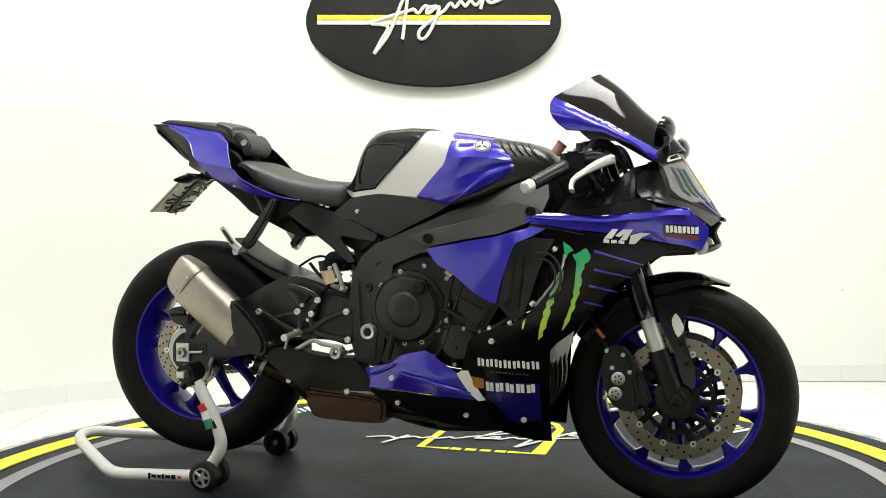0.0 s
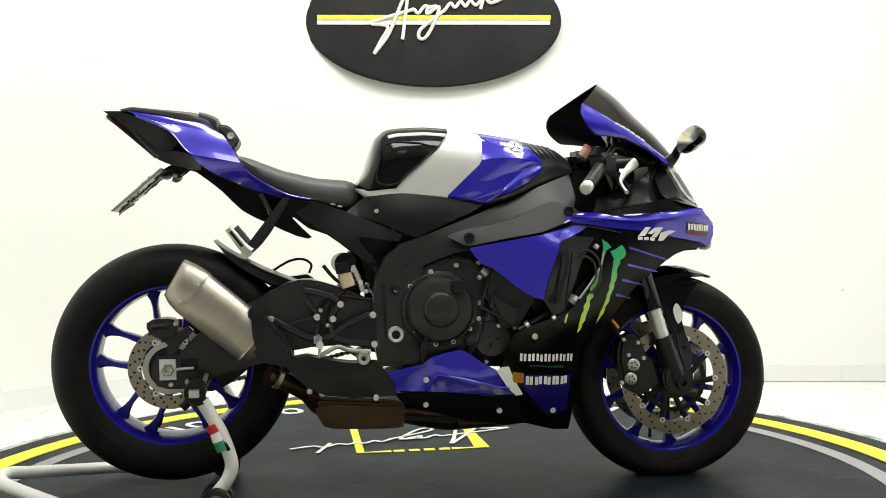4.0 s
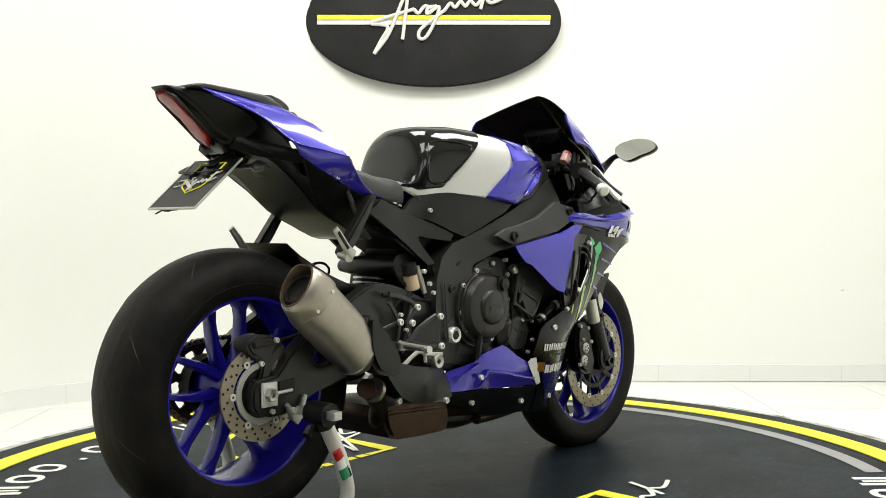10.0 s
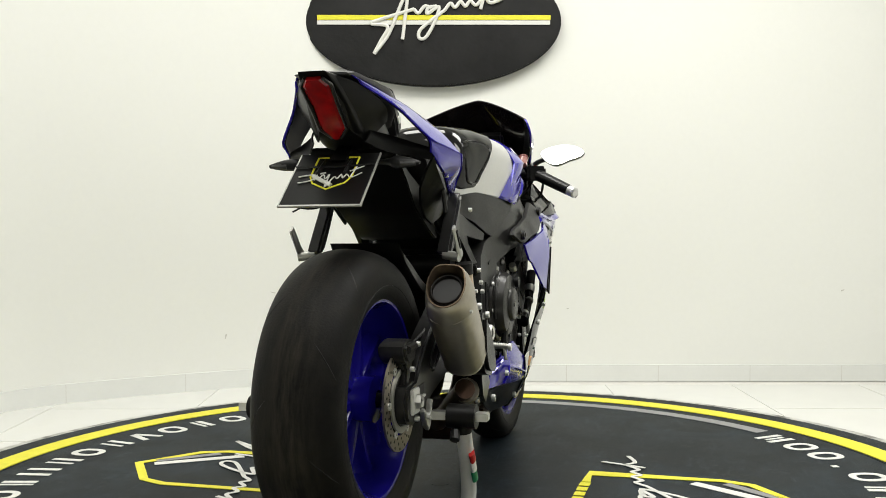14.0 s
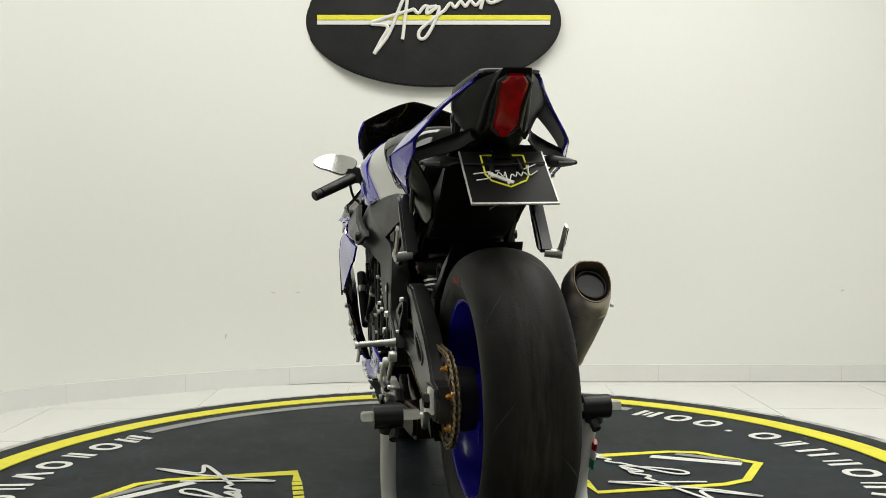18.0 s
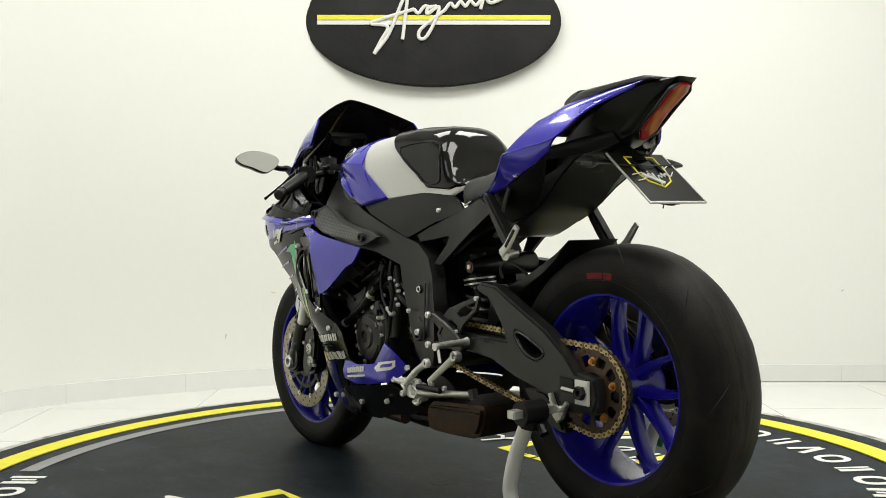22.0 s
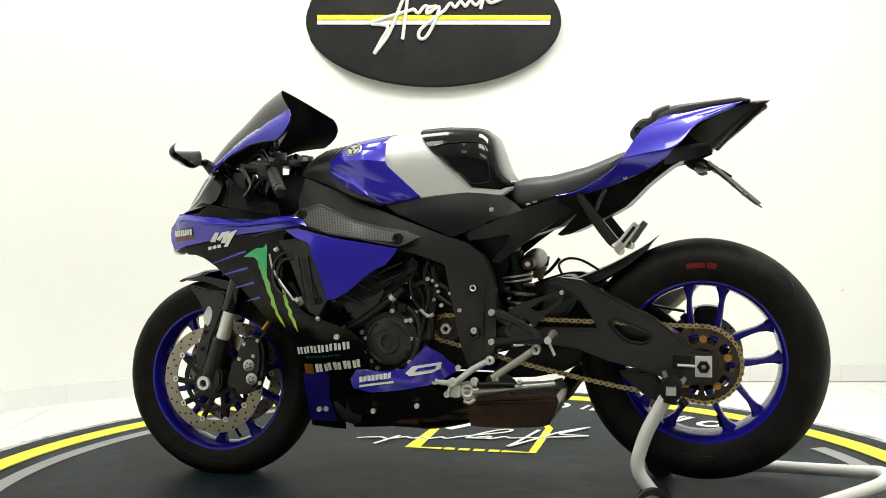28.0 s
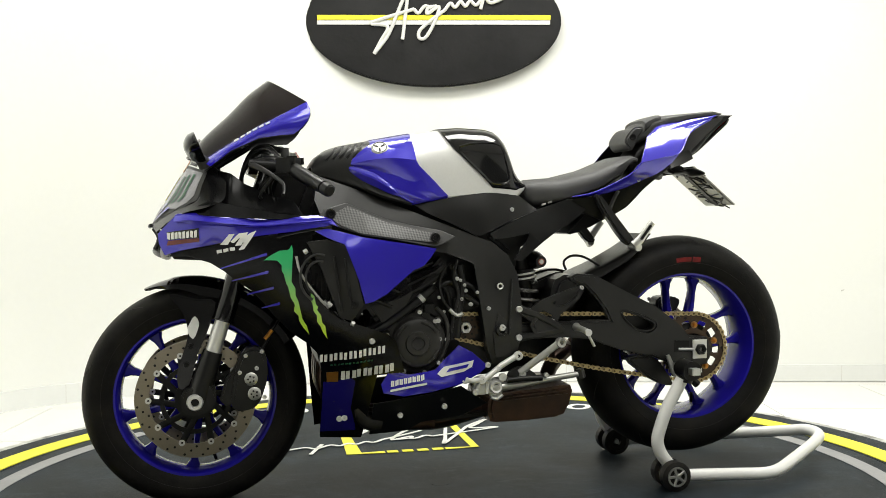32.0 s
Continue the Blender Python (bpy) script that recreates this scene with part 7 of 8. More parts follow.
    part("pipe_band", tube([(-0.455, -0.192, 0.353), (-0.445, -0.19, 0.348)], 0.031, 14, 1), TITAN, bike, "bronze-tinted pipe clamp")
    part("pipe_guard", panel([(-0.435, 0.386), (-0.413, 0.404), (-0.375, 0.408), (-0.316, 0.393), (-0.256, 0.383), (-0.189, 0.379), (-0.164, 0.348), (-0.137, 0.306), (-0.140, 0.287), (-0.257, 0.290), (-0.332, 0.303), (-0.377, 0.325), (-0.406, 0.353)], surf([(-0.431, 0.391, 0.225), (-0.314, 0.395, 0.205), (-0.189, 0.376, 0.172), (-0.138, 0.283, 0.165), (-0.257, 0.290, 0.190), (-0.374, 0.329, 0.215), (-0.285, 0.349, 0.210)]), -1, 0.055, 0.03), PLASTIC, bike, "matt black exhaust guard")
    for u in ([(-0.307, 0.350)], [(-0.371, 0.314)], [(-0.198, 0.290)]):
        bolt(bike, u[0][0], -0.2, u[0][1], 0.008)
    part("collector_box", prism(rounded([(-0.354, 0.285), (-0.277, 0.280), (-0.139, 0.269), (-0.114, 0.243), (-0.118, 0.203), (-0.140, 0.191), (-0.309, 0.197), (-0.340, 0.216), (-0.354, 0.248)], 2), -0.135, 0.135, 0.02), RUST, bike, "rust-brown exhaust collector box")
    part("collector_neck", tube([(-0.12, 0.0, 0.225), (-0.04, 0.0, 0.205), (0.03, 0.0, 0.195), (0.12, 0, 0.20)], 0.04, 14, 4, 1.8), RUST, bike)
    for s in (-1, 1):
        part("weld_seam", tube([(x, s * 0.137, z) for x, z in [(-0.343, 0.266), (-0.276, 0.262), (-0.139, 0.253)]], 0.003, 6, 2), RUST, bike)


def rear_drive(bike):
    arm = rounded([(-0.169, 0.419), (-0.177, 0.514), (-0.236, 0.559), (-0.306, 0.586), (-0.368, 0.601), (-0.425, 0.594), (-0.515, 0.547), (-0.606, 0.501), (-0.671, 0.452), (-0.706, 0.415), (-0.762, 0.408), (-0.775, 0.369), (-0.762, 0.331), (-0.679, 0.323), (-0.593, 0.359), (-0.491, 0.383), (-0.406, 0.415), (-0.320, 0.424), (-0.242, 0.421)], 2)
    open_arm = [(-0.169, 0.419), (-0.173, 0.466), (-0.320, 0.468), (-0.465, 0.467), (-0.453, 0.492), (-0.422, 0.536), (-0.392, 0.566), (-0.358, 0.578), (-0.350, 0.590), (-0.368, 0.601), (-0.425, 0.594), (-0.515, 0.547), (-0.606, 0.501), (-0.671, 0.452), (-0.706, 0.415), (-0.762, 0.408), (-0.775, 0.369), (-0.762, 0.331), (-0.679, 0.323), (-0.593, 0.359), (-0.491, 0.383), (-0.406, 0.415), (-0.320, 0.424), (-0.242, 0.421)]
    for s in (-1, 1):
        win = rounded([(-0.500, 0.486), (-0.518, 0.489), (-0.561, 0.473), (-0.598, 0.454), (-0.596, 0.440), (-0.576, 0.433), (-0.543, 0.440), (-0.518, 0.460)] if s > 0 else [(-0.506, 0.489), (-0.520, 0.497), (-0.541, 0.492), (-0.575, 0.470), (-0.600, 0.444), (-0.591, 0.424), (-0.562, 0.424), (-0.525, 0.450)], 3)
        sw = part("swingarm", pierced(arm if s < 0 else open_arm, win, s * 0.105, s * 0.148, 0.008 if s < 0 else 0.006), FRAMEBLK, bike, "matt black aluminium swingarm")
        if s > 0:
            part("window_back", prism([(-0.49, 0.50), (-0.53, 0.505), (-0.615, 0.462), (-0.612, 0.428), (-0.56, 0.418), (-0.50, 0.455)], 0.098, 0.1045, 0.001), FRAMEBLK, sw, "inner face of the hollow arm")
        part("window_rim", tube([(x, s * 0.1485, z) for x, z in win + win[:1]], 0.0026, 6, 1), FRAMEBLK, sw)
        part("slot", prism([(-0.658, 0.403), (-0.703, 0.401), (-0.703, 0.368), (-0.657, 0.369)], s * 0.1485, s * 0.1505, 0.0008), DARK, sw)
        c = RA
        part("axle_block", box(c[0] - 0.024, c[0] + 0.018, s * 0.149, s * 0.158, c[1] - 0.027, c[1] + 0.027, 0.002), PALEALLOY, sw, "silver axle adjuster block")
        part("axle_nut", lathe([(0.006, s * 0.158), (0.007, s * 0.168), (0.014, s * 0.17), (0.0165, s * 0.166), (0.0165, s * 0.156)], (c[0] - 0.003, c[1]), 6), DARK if s > 0 else ALLOY, sw, "axle nut")
        part("adjuster", tube([(c[0] + 0.018, s * 0.154, c[1]), (c[0] + 0.062, s * 0.154, c[1] + 0.002)], 0.004, 8, 1), CHROME, sw)
        # spool and paddock hook
        hook = [(-0.630, 0.361), (-0.639, 0.364), (-0.656, 0.329), (-0.673, 0.337), (-0.686, 0.351), (-0.692, 0.344), (-0.676, 0.310), (-0.659, 0.298), (-0.645, 0.311)]
        part("hook", prism(hook, s * 0.150, s * 0.162, 0.002), ALLOY, sw, "small silver stand hook")
        bolt(sw, hook[3][0], s * 0.166, hook[3][1] - 0.004, 0.007)
    part("arm_bridge", prism(rounded([(-0.312, 0.520), (-0.330, 0.580), (-0.382, 0.593), (-0.414, 0.561), (-0.370, 0.484), (-0.271, 0.422), (-0.200, 0.423), (-0.210, 0.455), (-0.290, 0.470)], 2), -0.108, 0.085, 0.02), FRAMEBLK, bike, "black swingarm cross brace")
    part("arm_limb", prism(rounded([(-0.200, 0.497), (-0.202, 0.525), (-0.250, 0.552), (-0.300, 0.576), (-0.360, 0.596), (-0.388, 0.590), (-0.360, 0.563), (-0.290, 0.541), (-0.232, 0.508)], 2), -0.100, -0.006, 0.006), FRAMEBLK, bike, "upper limb of the swingarm")
    part("axle", tube([(RA[0], -0.15, RA[1]), (RA[0], 0.15, RA[1])], 0.014, 12, 1), DARK, bike)
    # sprockets
    y = 0.116
    FS = (-0.053, 0.458)
    for name, c, r, teeth, mtl, lab in (("rear_sprocket", RA, 0.098, 41, SPROCK, "dark rear sprocket"), ("front_sprocket", FS, 0.036, 16, SPROCK, "front drive sprocket")):
        ring = []
        for k in range(teeth * 4):
            a = 2 * math.pi * k / (teeth * 4)
            rr = r + (0.005 if k % 4 in (0, 1) else -0.001)
            ring.append((c[0] + rr * math.cos(a), c[1] + rr * math.sin(a)))
        inner = r * (0.82 if r > 0.05 else 0.5)
        rings = []
        for k in range(teeth * 4 + 1):
            a = 2 * math.pi * k / (teeth * 4)
            p = ring[k % len(ring)]
            q = (c[0] + inner * math.cos(a), c[1] + inner * math.sin(a))
            rings.append([(p[0], y - 0.003, p[1]), (p[0], y + 0.003, p[1]), (q[0], y + 0.003, q[1]), (q[0], y - 0.003, q[1])])
        extra = [quads(rings, cap=False)]
        if r > 0.05:
            extra.append(lathe([(0.42 * r, y - 0.003), (0.56 * r, y - 0.003), (0.56 * r, y + 0.003), (0.42 * r, y + 0.003)], c, 40, closed=True))
            for k in range(10):
                # broad lugs that carry the nuts, and plain webs between them
                a = 0.35 + math.pi * k / 5
                wide = 0.17 if k % 2 == 0 else 0.10
                lug = [(c[0] + q * r * math.cos(a + b), c[1] + q * r * math.sin(a + b)) for q, b in ((0.53, -wide * 1.5), (0.68, -wide * 0.8), (0.84, -wide * 1.3), (0.84, wide * 1.3), (0.68, wide * 0.8), (0.53, wide * 1.5))]
                extra.append(prism(lug, y - 0.0029, y + 0.0029, 0.0006))
        else:
            extra.append(lathe([(0.2 * r, y - 0.002), (0.52 * r, y - 0.002), (0.52 * r, y + 0.002), (0.2 * r, y + 0.002)], c, 28, closed=True))
        sp = part(name, merge(*extra), mtl, bike, lab)
        if r > 0.05:
            for k in range(5):
                a = 0.35 + 2 * math.pi * k / 5
                n = (c[0] + 0.066 * math.cos(a), c[1] + 0.066 * math.sin(a))
                part("nut_washer", lathe([(0.0005, y + 0.0055), (0.0098, y + 0.0055), (0.0105, y + 0.002)], n, 16), BRASS, sp, "brass washer")
                part("sprocket_nut", lathe([(0.0005, y + 0.016), (0.003, y + 0.016), (0.0035, y + 0.013), (0.0062, y + 0.013), (0.0066, y + 0.005)], n, 6), ORANGE, sp, "orange sprocket nut")
            for k in range(10):
                a = 0.35 + math.pi * (k + 0.5) / 5
                n = (c[0] + 0.089 * math.cos(a), c[1] + 0.089 * math.sin(a))
                part("hole", lathe([(0.0005, y + 0.0034), (0.0042, y + 0.0034), (0.0042, y + 0.001)], n, 12), DARK, sp)
        else:
            for k in range(8):
                a = 2 * math.pi * k / 8
                n = (c[0] + 0.027 * math.cos(a), c[1] + 0.027 * math.sin(a))
                part("hole", lathe([(0.0005, y + 0.0034), (0.0034, y + 0.0034), (0.0034, y + 0.001)], n, 10), DARK, sp)
            part("sprocket_nut", lathe([(0.006, y + 0.010), (0.008, y + 0.018), (0.0155, y + 0.018), (0.0175, y + 0.012), (0.0175, y + 0.002)], c, 6), PALEALLOY, sp, "bright sprocket nut")
    part("cush_hub", lathe([(0.03, 0.06), (0.068, 0.062), (0.07, 0.10), (0.05, 0.112), (0.03, 0.112)], RA, 32), DARK, bike)
    # the chain: links along the loop round both sprockets
    r1, r2 = 0.0985, 0.0365
    top0, top1 = Vector((RA[0], RA[1] + r1)), Vector((FS[0], FS[1] + r2))
    low0, low1 = Vector((FS[0], FS[1] - r2)), Vector((RA[0], RA[1] - r1))
    path = [top0.lerp(top1, k / 40) for k in range(40)]
    path += [Vector((FS[0] + r2 * math.cos(a), FS[1] + r2 * math.sin(a))) for a in np.linspace(math.pi / 2, -math.pi / 2, 16)][:-1]
    sag = [low0.lerp(low1, k / 40) - Vector((0, 0.012 * math.sin(math.pi * k / 40))) for k in range(40)]
    path += sag + [Vector((RA[0] + r1 * math.cos(a), RA[1] + r1 * math.sin(a))) for a in np.linspace(-math.pi / 2, -1.5 * math.pi, 40)]
    L = np.r_[0, np.cumsum([(b - a).length for a, b in zip(path, path[1:])])]
    count = round(L[-1] / 0.0159)
    px, pz = [p.x for p in path], [p.y for p in path]
    chain = part("chain", tube([(float(np.interp(t, L, px)), y, float(np.interp(t, L, pz))) for t in np.linspace(0, L[-1], 160)], 0.0035, 6, 1), DARK, bike, "gold drive chain")
    # a link plate: two round ends drawn in at the waist
    half = [(0.0079 + 0.0064 * math.cos(a), 0.0064 * math.sin(a)) for a in np.radians([-115, -80, -40, 0, 40, 80, 115])]
    out = half + [(0.0, 0.0040)] + [(-x, -z) for x, z in half] + [(0.0, -0.0040)]
    bm = merge(prism(out, 0.0045, 0.0065, 0), prism(out, -0.0065, -0.0045, 0))
    inner_bm = bm.copy()
    first = part("link", bm, GOLD, chain)
    for v in inner_bm.verts:
        v.co = Vector((v.co.x * 0.95, v.co.y * 0.62, v.co.z * 0.85))
    second = part("link", inner_bm, GOLD, chain)
    first_pin = part("pin", lathe([(0.0005, 0.0076), (0.0030, 0.0076), (0.0030, -0.0076), (0.0005, -0.0076)], (0, 0), 8), LINKDARK, chain, "dark chain pin")
    for k in range(count):
        t = (k + 0.5) * L[-1] / count
        x, z = float(np.interp(t, L, px)), float(np.interp(t, L, pz))
        x2, z2 = float(np.interp(min(t + 0.004, L[-1]), L, px)), float(np.interp(min(t + 0.004, L[-1]), L, pz))
        o = first if k == 0 else second if k == 1 else new("link", (first if k % 2 == 0 else second).data)
        o.parent = chain
        o.matrix_basis = Matrix.Translation((x, y, z)) @ Matrix.Rotation(-math.atan2(z2 - z, x2 - x), 4, "Y")
        pin = first_pin if k == 0 else new("pin", first_pin.data)
        pin.parent = chain
        t = k * L[-1] / count
        pin.location = (float(np.interp(t, L, px)), y, float(np.interp(t, L, pz)))
    part("chain_guard", prism(rounded([(-0.520, 0.356), (-0.595, 0.358), (-0.630, 0.326), (-0.661, 0.272), (-0.611, 0.282), (-0.563, 0.314)], 2), 0.10, 0.14, 0.006), PLASTIC, bike, "black shark-fin chain guard")
    part("chain_slider", prism([(-0.193, 0.486), (-0.508, 0.473), (-0.508, 0.458), (-0.192, 0.467)], 0.09, 0.105, 0.002), DARK, bike)
    # hugger, rear caliper, shock
    part("rear_hugger", hull([(-0.618, 0.707), (-0.593, 0.688), (-0.550, 0.662), (-0.487, 0.629), (-0.408, 0.596), (-0.341, 0.569)], [(-0.612, 0.707), (-0.588, 0.664), (-0.542, 0.623), (-0.465, 0.579), (-0.387, 0.555), (-0.337, 0.554)], [(-0.7, 0.07), (-0.55, 0.092), (-0.4, 0.092), (-0.33, 0.07)], e=5, rows=16), PLASTIC, bike, "matt black rear hugger mudguard")
    part("abs_cable", tube([(x, 0.07, z) for x, z in [(-0.363, 0.607), (-0.356, 0.631), (-0.380, 0.647), (-0.419, 0.642), (-0.467, 0.614)]], 0.0035, 6, 4), DARK, bike)
    cal = part("rear_caliper", merge(prism(rounded([(-0.786, 0.497), (-0.755, 0.508), (-0.719, 0.505), (-0.708, 0.486), (-0.720, 0.459), (-0.754, 0.456), (-0.780, 0.472)], 2), -0.150, -0.088, 0.006), prism([(-0.754, 0.456), (-0.720, 0.462), (-0.683, 0.486), (-0.669, 0.473), (-0.703, 0.437), (-0.725, 0.395), (-0.746, 0.401), (-0.736, 0.438)], -0.136, -0.11, 0.005), tube([(x, -0.15, z) for x, z in [(-0.772, 0.489), (-0.724, 0.492)]], 0.009, 8, 1)), ENGINE, bike, "black rear brake caliper")
    for p in [(-0.712, 0.495), (-0.755, 0.447), (-0.727, 0.337)]:
        bolt(cal, p[0], -0.157, p[1], 0.006)
    part("brake_hose", tube([(x, -0.13, z) for x, z in [(-0.683, 0.489), (-0.608, 0.503), (-0.531, 0.525), (-0.470, 0.547), (-0.424, 0.577)]], 0.004, 6, 4), DARK, bike)
    top, low = Vector((-0.228, 0.045, 0.665)), Vector((-0.258, 0.040, 0.455))
    part("shock_body", tube([top, low], 0.026, 16, 1), DARK, bike, "rear shock absorber")
    u = low - top
    hel = []
    for k in range(85):
        a = 2 * math.pi * k / 20 + 2.0
        hel.append(top + u * (0.42 + 0.55 * k / 84) + Vector((0.038 * math.cos(a), 0.038 * math.sin(a), 0)))
    part("shock_spring", tube(hel, 0.0062, 8, 1), SPRING, bike, "steel coil spring")
    for f in (0.30, 0.36):
        part("spring_collar", tube([top + u * f, top + u * (f + 0.022)], 0.043, 28, 1), CHROME, bike, "silver preload ring")
    part("collar_sleeve", tube([top + u * 0.26, top + u * 0.42], 0.037, 24, 1), DARK, bike)
    part("shock_reservoir", tube([(-0.268, -0.11, 0.640), (-0.272, -0.03, 0.638), (-0.275, 0.055, 0.636), (-0.276, 0.085, 0.635), (-0.277, 0.108, 0.634)], 0.027, 18, 2, radii=[0.030, 0.030, 0.026, 0.020, 0.016]), PLASTIC, bike, "black shock reservoir")
    part("reservoir_screw", tube([(-0.277, 0.106, 0.634), (-0.277, 0.112, 0.634)], 0.0062, 12, 1), CHROME, bike)
    part("reservoir_ring", tube([(-0.277, 0.106, 0.634), (-0.277, 0.1095, 0.634)], 0.009, 16, 1), COPPER, bike, "dull copper adjuster ring")


def small_works(bike):
    """Clips, clamps, unions and wiring that fill the engine bay."""
    def P(pts, y):
        return [(x, y, z) for x, z in pts]

    # right: coolant union, oil line, clamp bolts, wiring under the tank cover
    part("coolant_union", tube(P([(0.188, 0.456), (0.226, 0.475), (0.263, 0.497), (0.294, 0.502)], -0.2), 0.012, 10, 4), PLASTIC, bike, "black coolant hose")
    for u in ([(0.207, 0.466), (0.216, 0.471)], [(0.273, 0.500), (0.284, 0.503)]):
        part("hose_clamp", tube(P(u, -0.2), 0.0138, 12, 1), CHROME, bike, "bright hose clamp")
    part("oil_line", tube(P([(0.088, 0.521), (0.094, 0.483), (0.084, 0.438), (0.057, 0.396)], -0.186), 0.0045, 8, 4), DARK, bike)
    part("sensor_plug", tube(P([(-0.067, 0.433), (-0.073, 0.403)], -0.2), 0.0105, 10, 1), PLASTIC, bike, "black sensor plug")
    for x, z in [(0.178, 0.462), (0.134, 0.469), (0.159, 0.376), (0.048, 0.393), (0.068, 0.359), (0.181, 0.409)]:
        bolt(bike, x, -0.192, z, 0.0052)
    for x, z in [(-0.253, 0.626), (-0.232, 0.593), (-0.218, 0.569), (-0.339, 0.522), (-0.321, 0.482)]:
        bolt(bike, x, -0.178, z, 0.0055)
    part("brake_switch", tube(P([(-0.330, 0.481), (-0.343, 0.444), (-0.349, 0.426)], -0.185), 0.005, 8, 3), DARK, bike)
    part("clevis", box(-0.358, -0.338, -0.196, -0.18, 0.436, 0.456, 0.003), ALLOY, bike, "alloy brake clevis")
    for k in range(5):
        u = (0.312, 0.631)
        part("radiator_rib", box(u[0] - 0.005 + 0.012 * k, u[0] - 0.002 + 0.012 * k, -0.178, 0.178, u[1] - 0.10 - 0.012 * k, u[1] - 0.012, 0.0005), ENGINE, bike)
    # left: cam chain cap, coolant pipe, clutch cable, wiring loom, clips
    part("coolant_pipe", tube(P([(0.253, 0.441), (0.195, 0.468), (0.119, 0.518), (0.050, 0.571)], 0.184), 0.011, 10, 4), PLASTIC, bike, "black coolant hose")
    for u in ([(0.222, 0.454), (0.213, 0.459)], [(0.085, 0.543), (0.076, 0.551)]):
        part("hose_clamp", tube(P(u, 0.184), 0.0128, 12, 1), CHROME, bike, "bright hose clamp")
    part("wiring_loom", tube(P([(-0.019, 0.646), (-0.009, 0.603), (-0.021, 0.558), (-0.011, 0.509), (0.001, 0.451)], 0.178), 0.0055, 8, 4), DARK, bike)
    part("clutch_cable", tube(P([(0.011, 0.634), (0.030, 0.589), (0.022, 0.543), (0.004, 0.515)], 0.182), 0.004, 8, 4), DARK, bike)
    part("cable_arm", tube(P([(0.004, 0.515), (-0.017, 0.497), (-0.033, 0.503)], 0.18), 0.0055, 8, 2), ALLOY, bike, "silver clutch arm")
    for x, z in [(0.151, 0.491), (0.044, 0.484), (0.031, 0.436), (0.045, 0.408), (0.036, 0.372), (0.142, 0.373), (0.159, 0.435), (0.251, 0.538), (-0.018, 0.597), (-0.055, 0.527), (-0.105, 0.514)]:
        bolt(bike, x, 0.184, z, 0.0055)
    part("speed_sensor", box(-0.02, 0.012, 0.135, 0.158, 0.545, 0.575, 0.004), PLASTIC, bike, "black speed sensor")
    part("cover_arch", tube([(p[0], 0.176, p[1]) for p in [(0.040, 0.520), (0.016, 0.494), (0.007, 0.451), (0.017, 0.405), (0.036, 0.367)]], 0.006, 8, 4), ENGINE, bike, "raised rib of the sprocket cover")
    for s in (-1, 1):
        for u in ([(-0.173, 0.591), (-0.168, 0.522), (-0.163, 0.439)], [(-0.073, 0.636), (-0.013, 0.662), (0.063, 0.673)]):
            part("frame_edge", tube([(x, s * 0.1745, z) for x, z in u], 0.0028, 6, 4), FRAMEBLK, bike, "raised edge of the frame casting")
    # handlebar and dash clutter
    for s in (-1, 1):
        part("mirror_nut", tube([(0.635, s * 0.125, 0.905), (0.628, s * 0.125, 0.895)], 0.012, 6, 1), PLASTIC, bike)
        part("throttle_cable", tube([(0.42, s * 0.19, 0.885), (0.47, s * 0.17, 0.86), (0.46, s * 0.12, 0.80), (0.42, s * 0.10, 0.74)], 0.0042, 8, 5), DARK, bike)
        part("pinch_bolt", tube([(0.448, s * 0.135, 0.90), (0.448, s * 0.145, 0.90)], 0.006, 8, 1), CHROME, bike)
        part("dash_stay", tube([(0.52, s * 0.05, 0.96), (0.57, s * 0.06, 0.93), (0.62, s * 0.07, 0.90)], 0.005, 8, 3), DARK, bike)


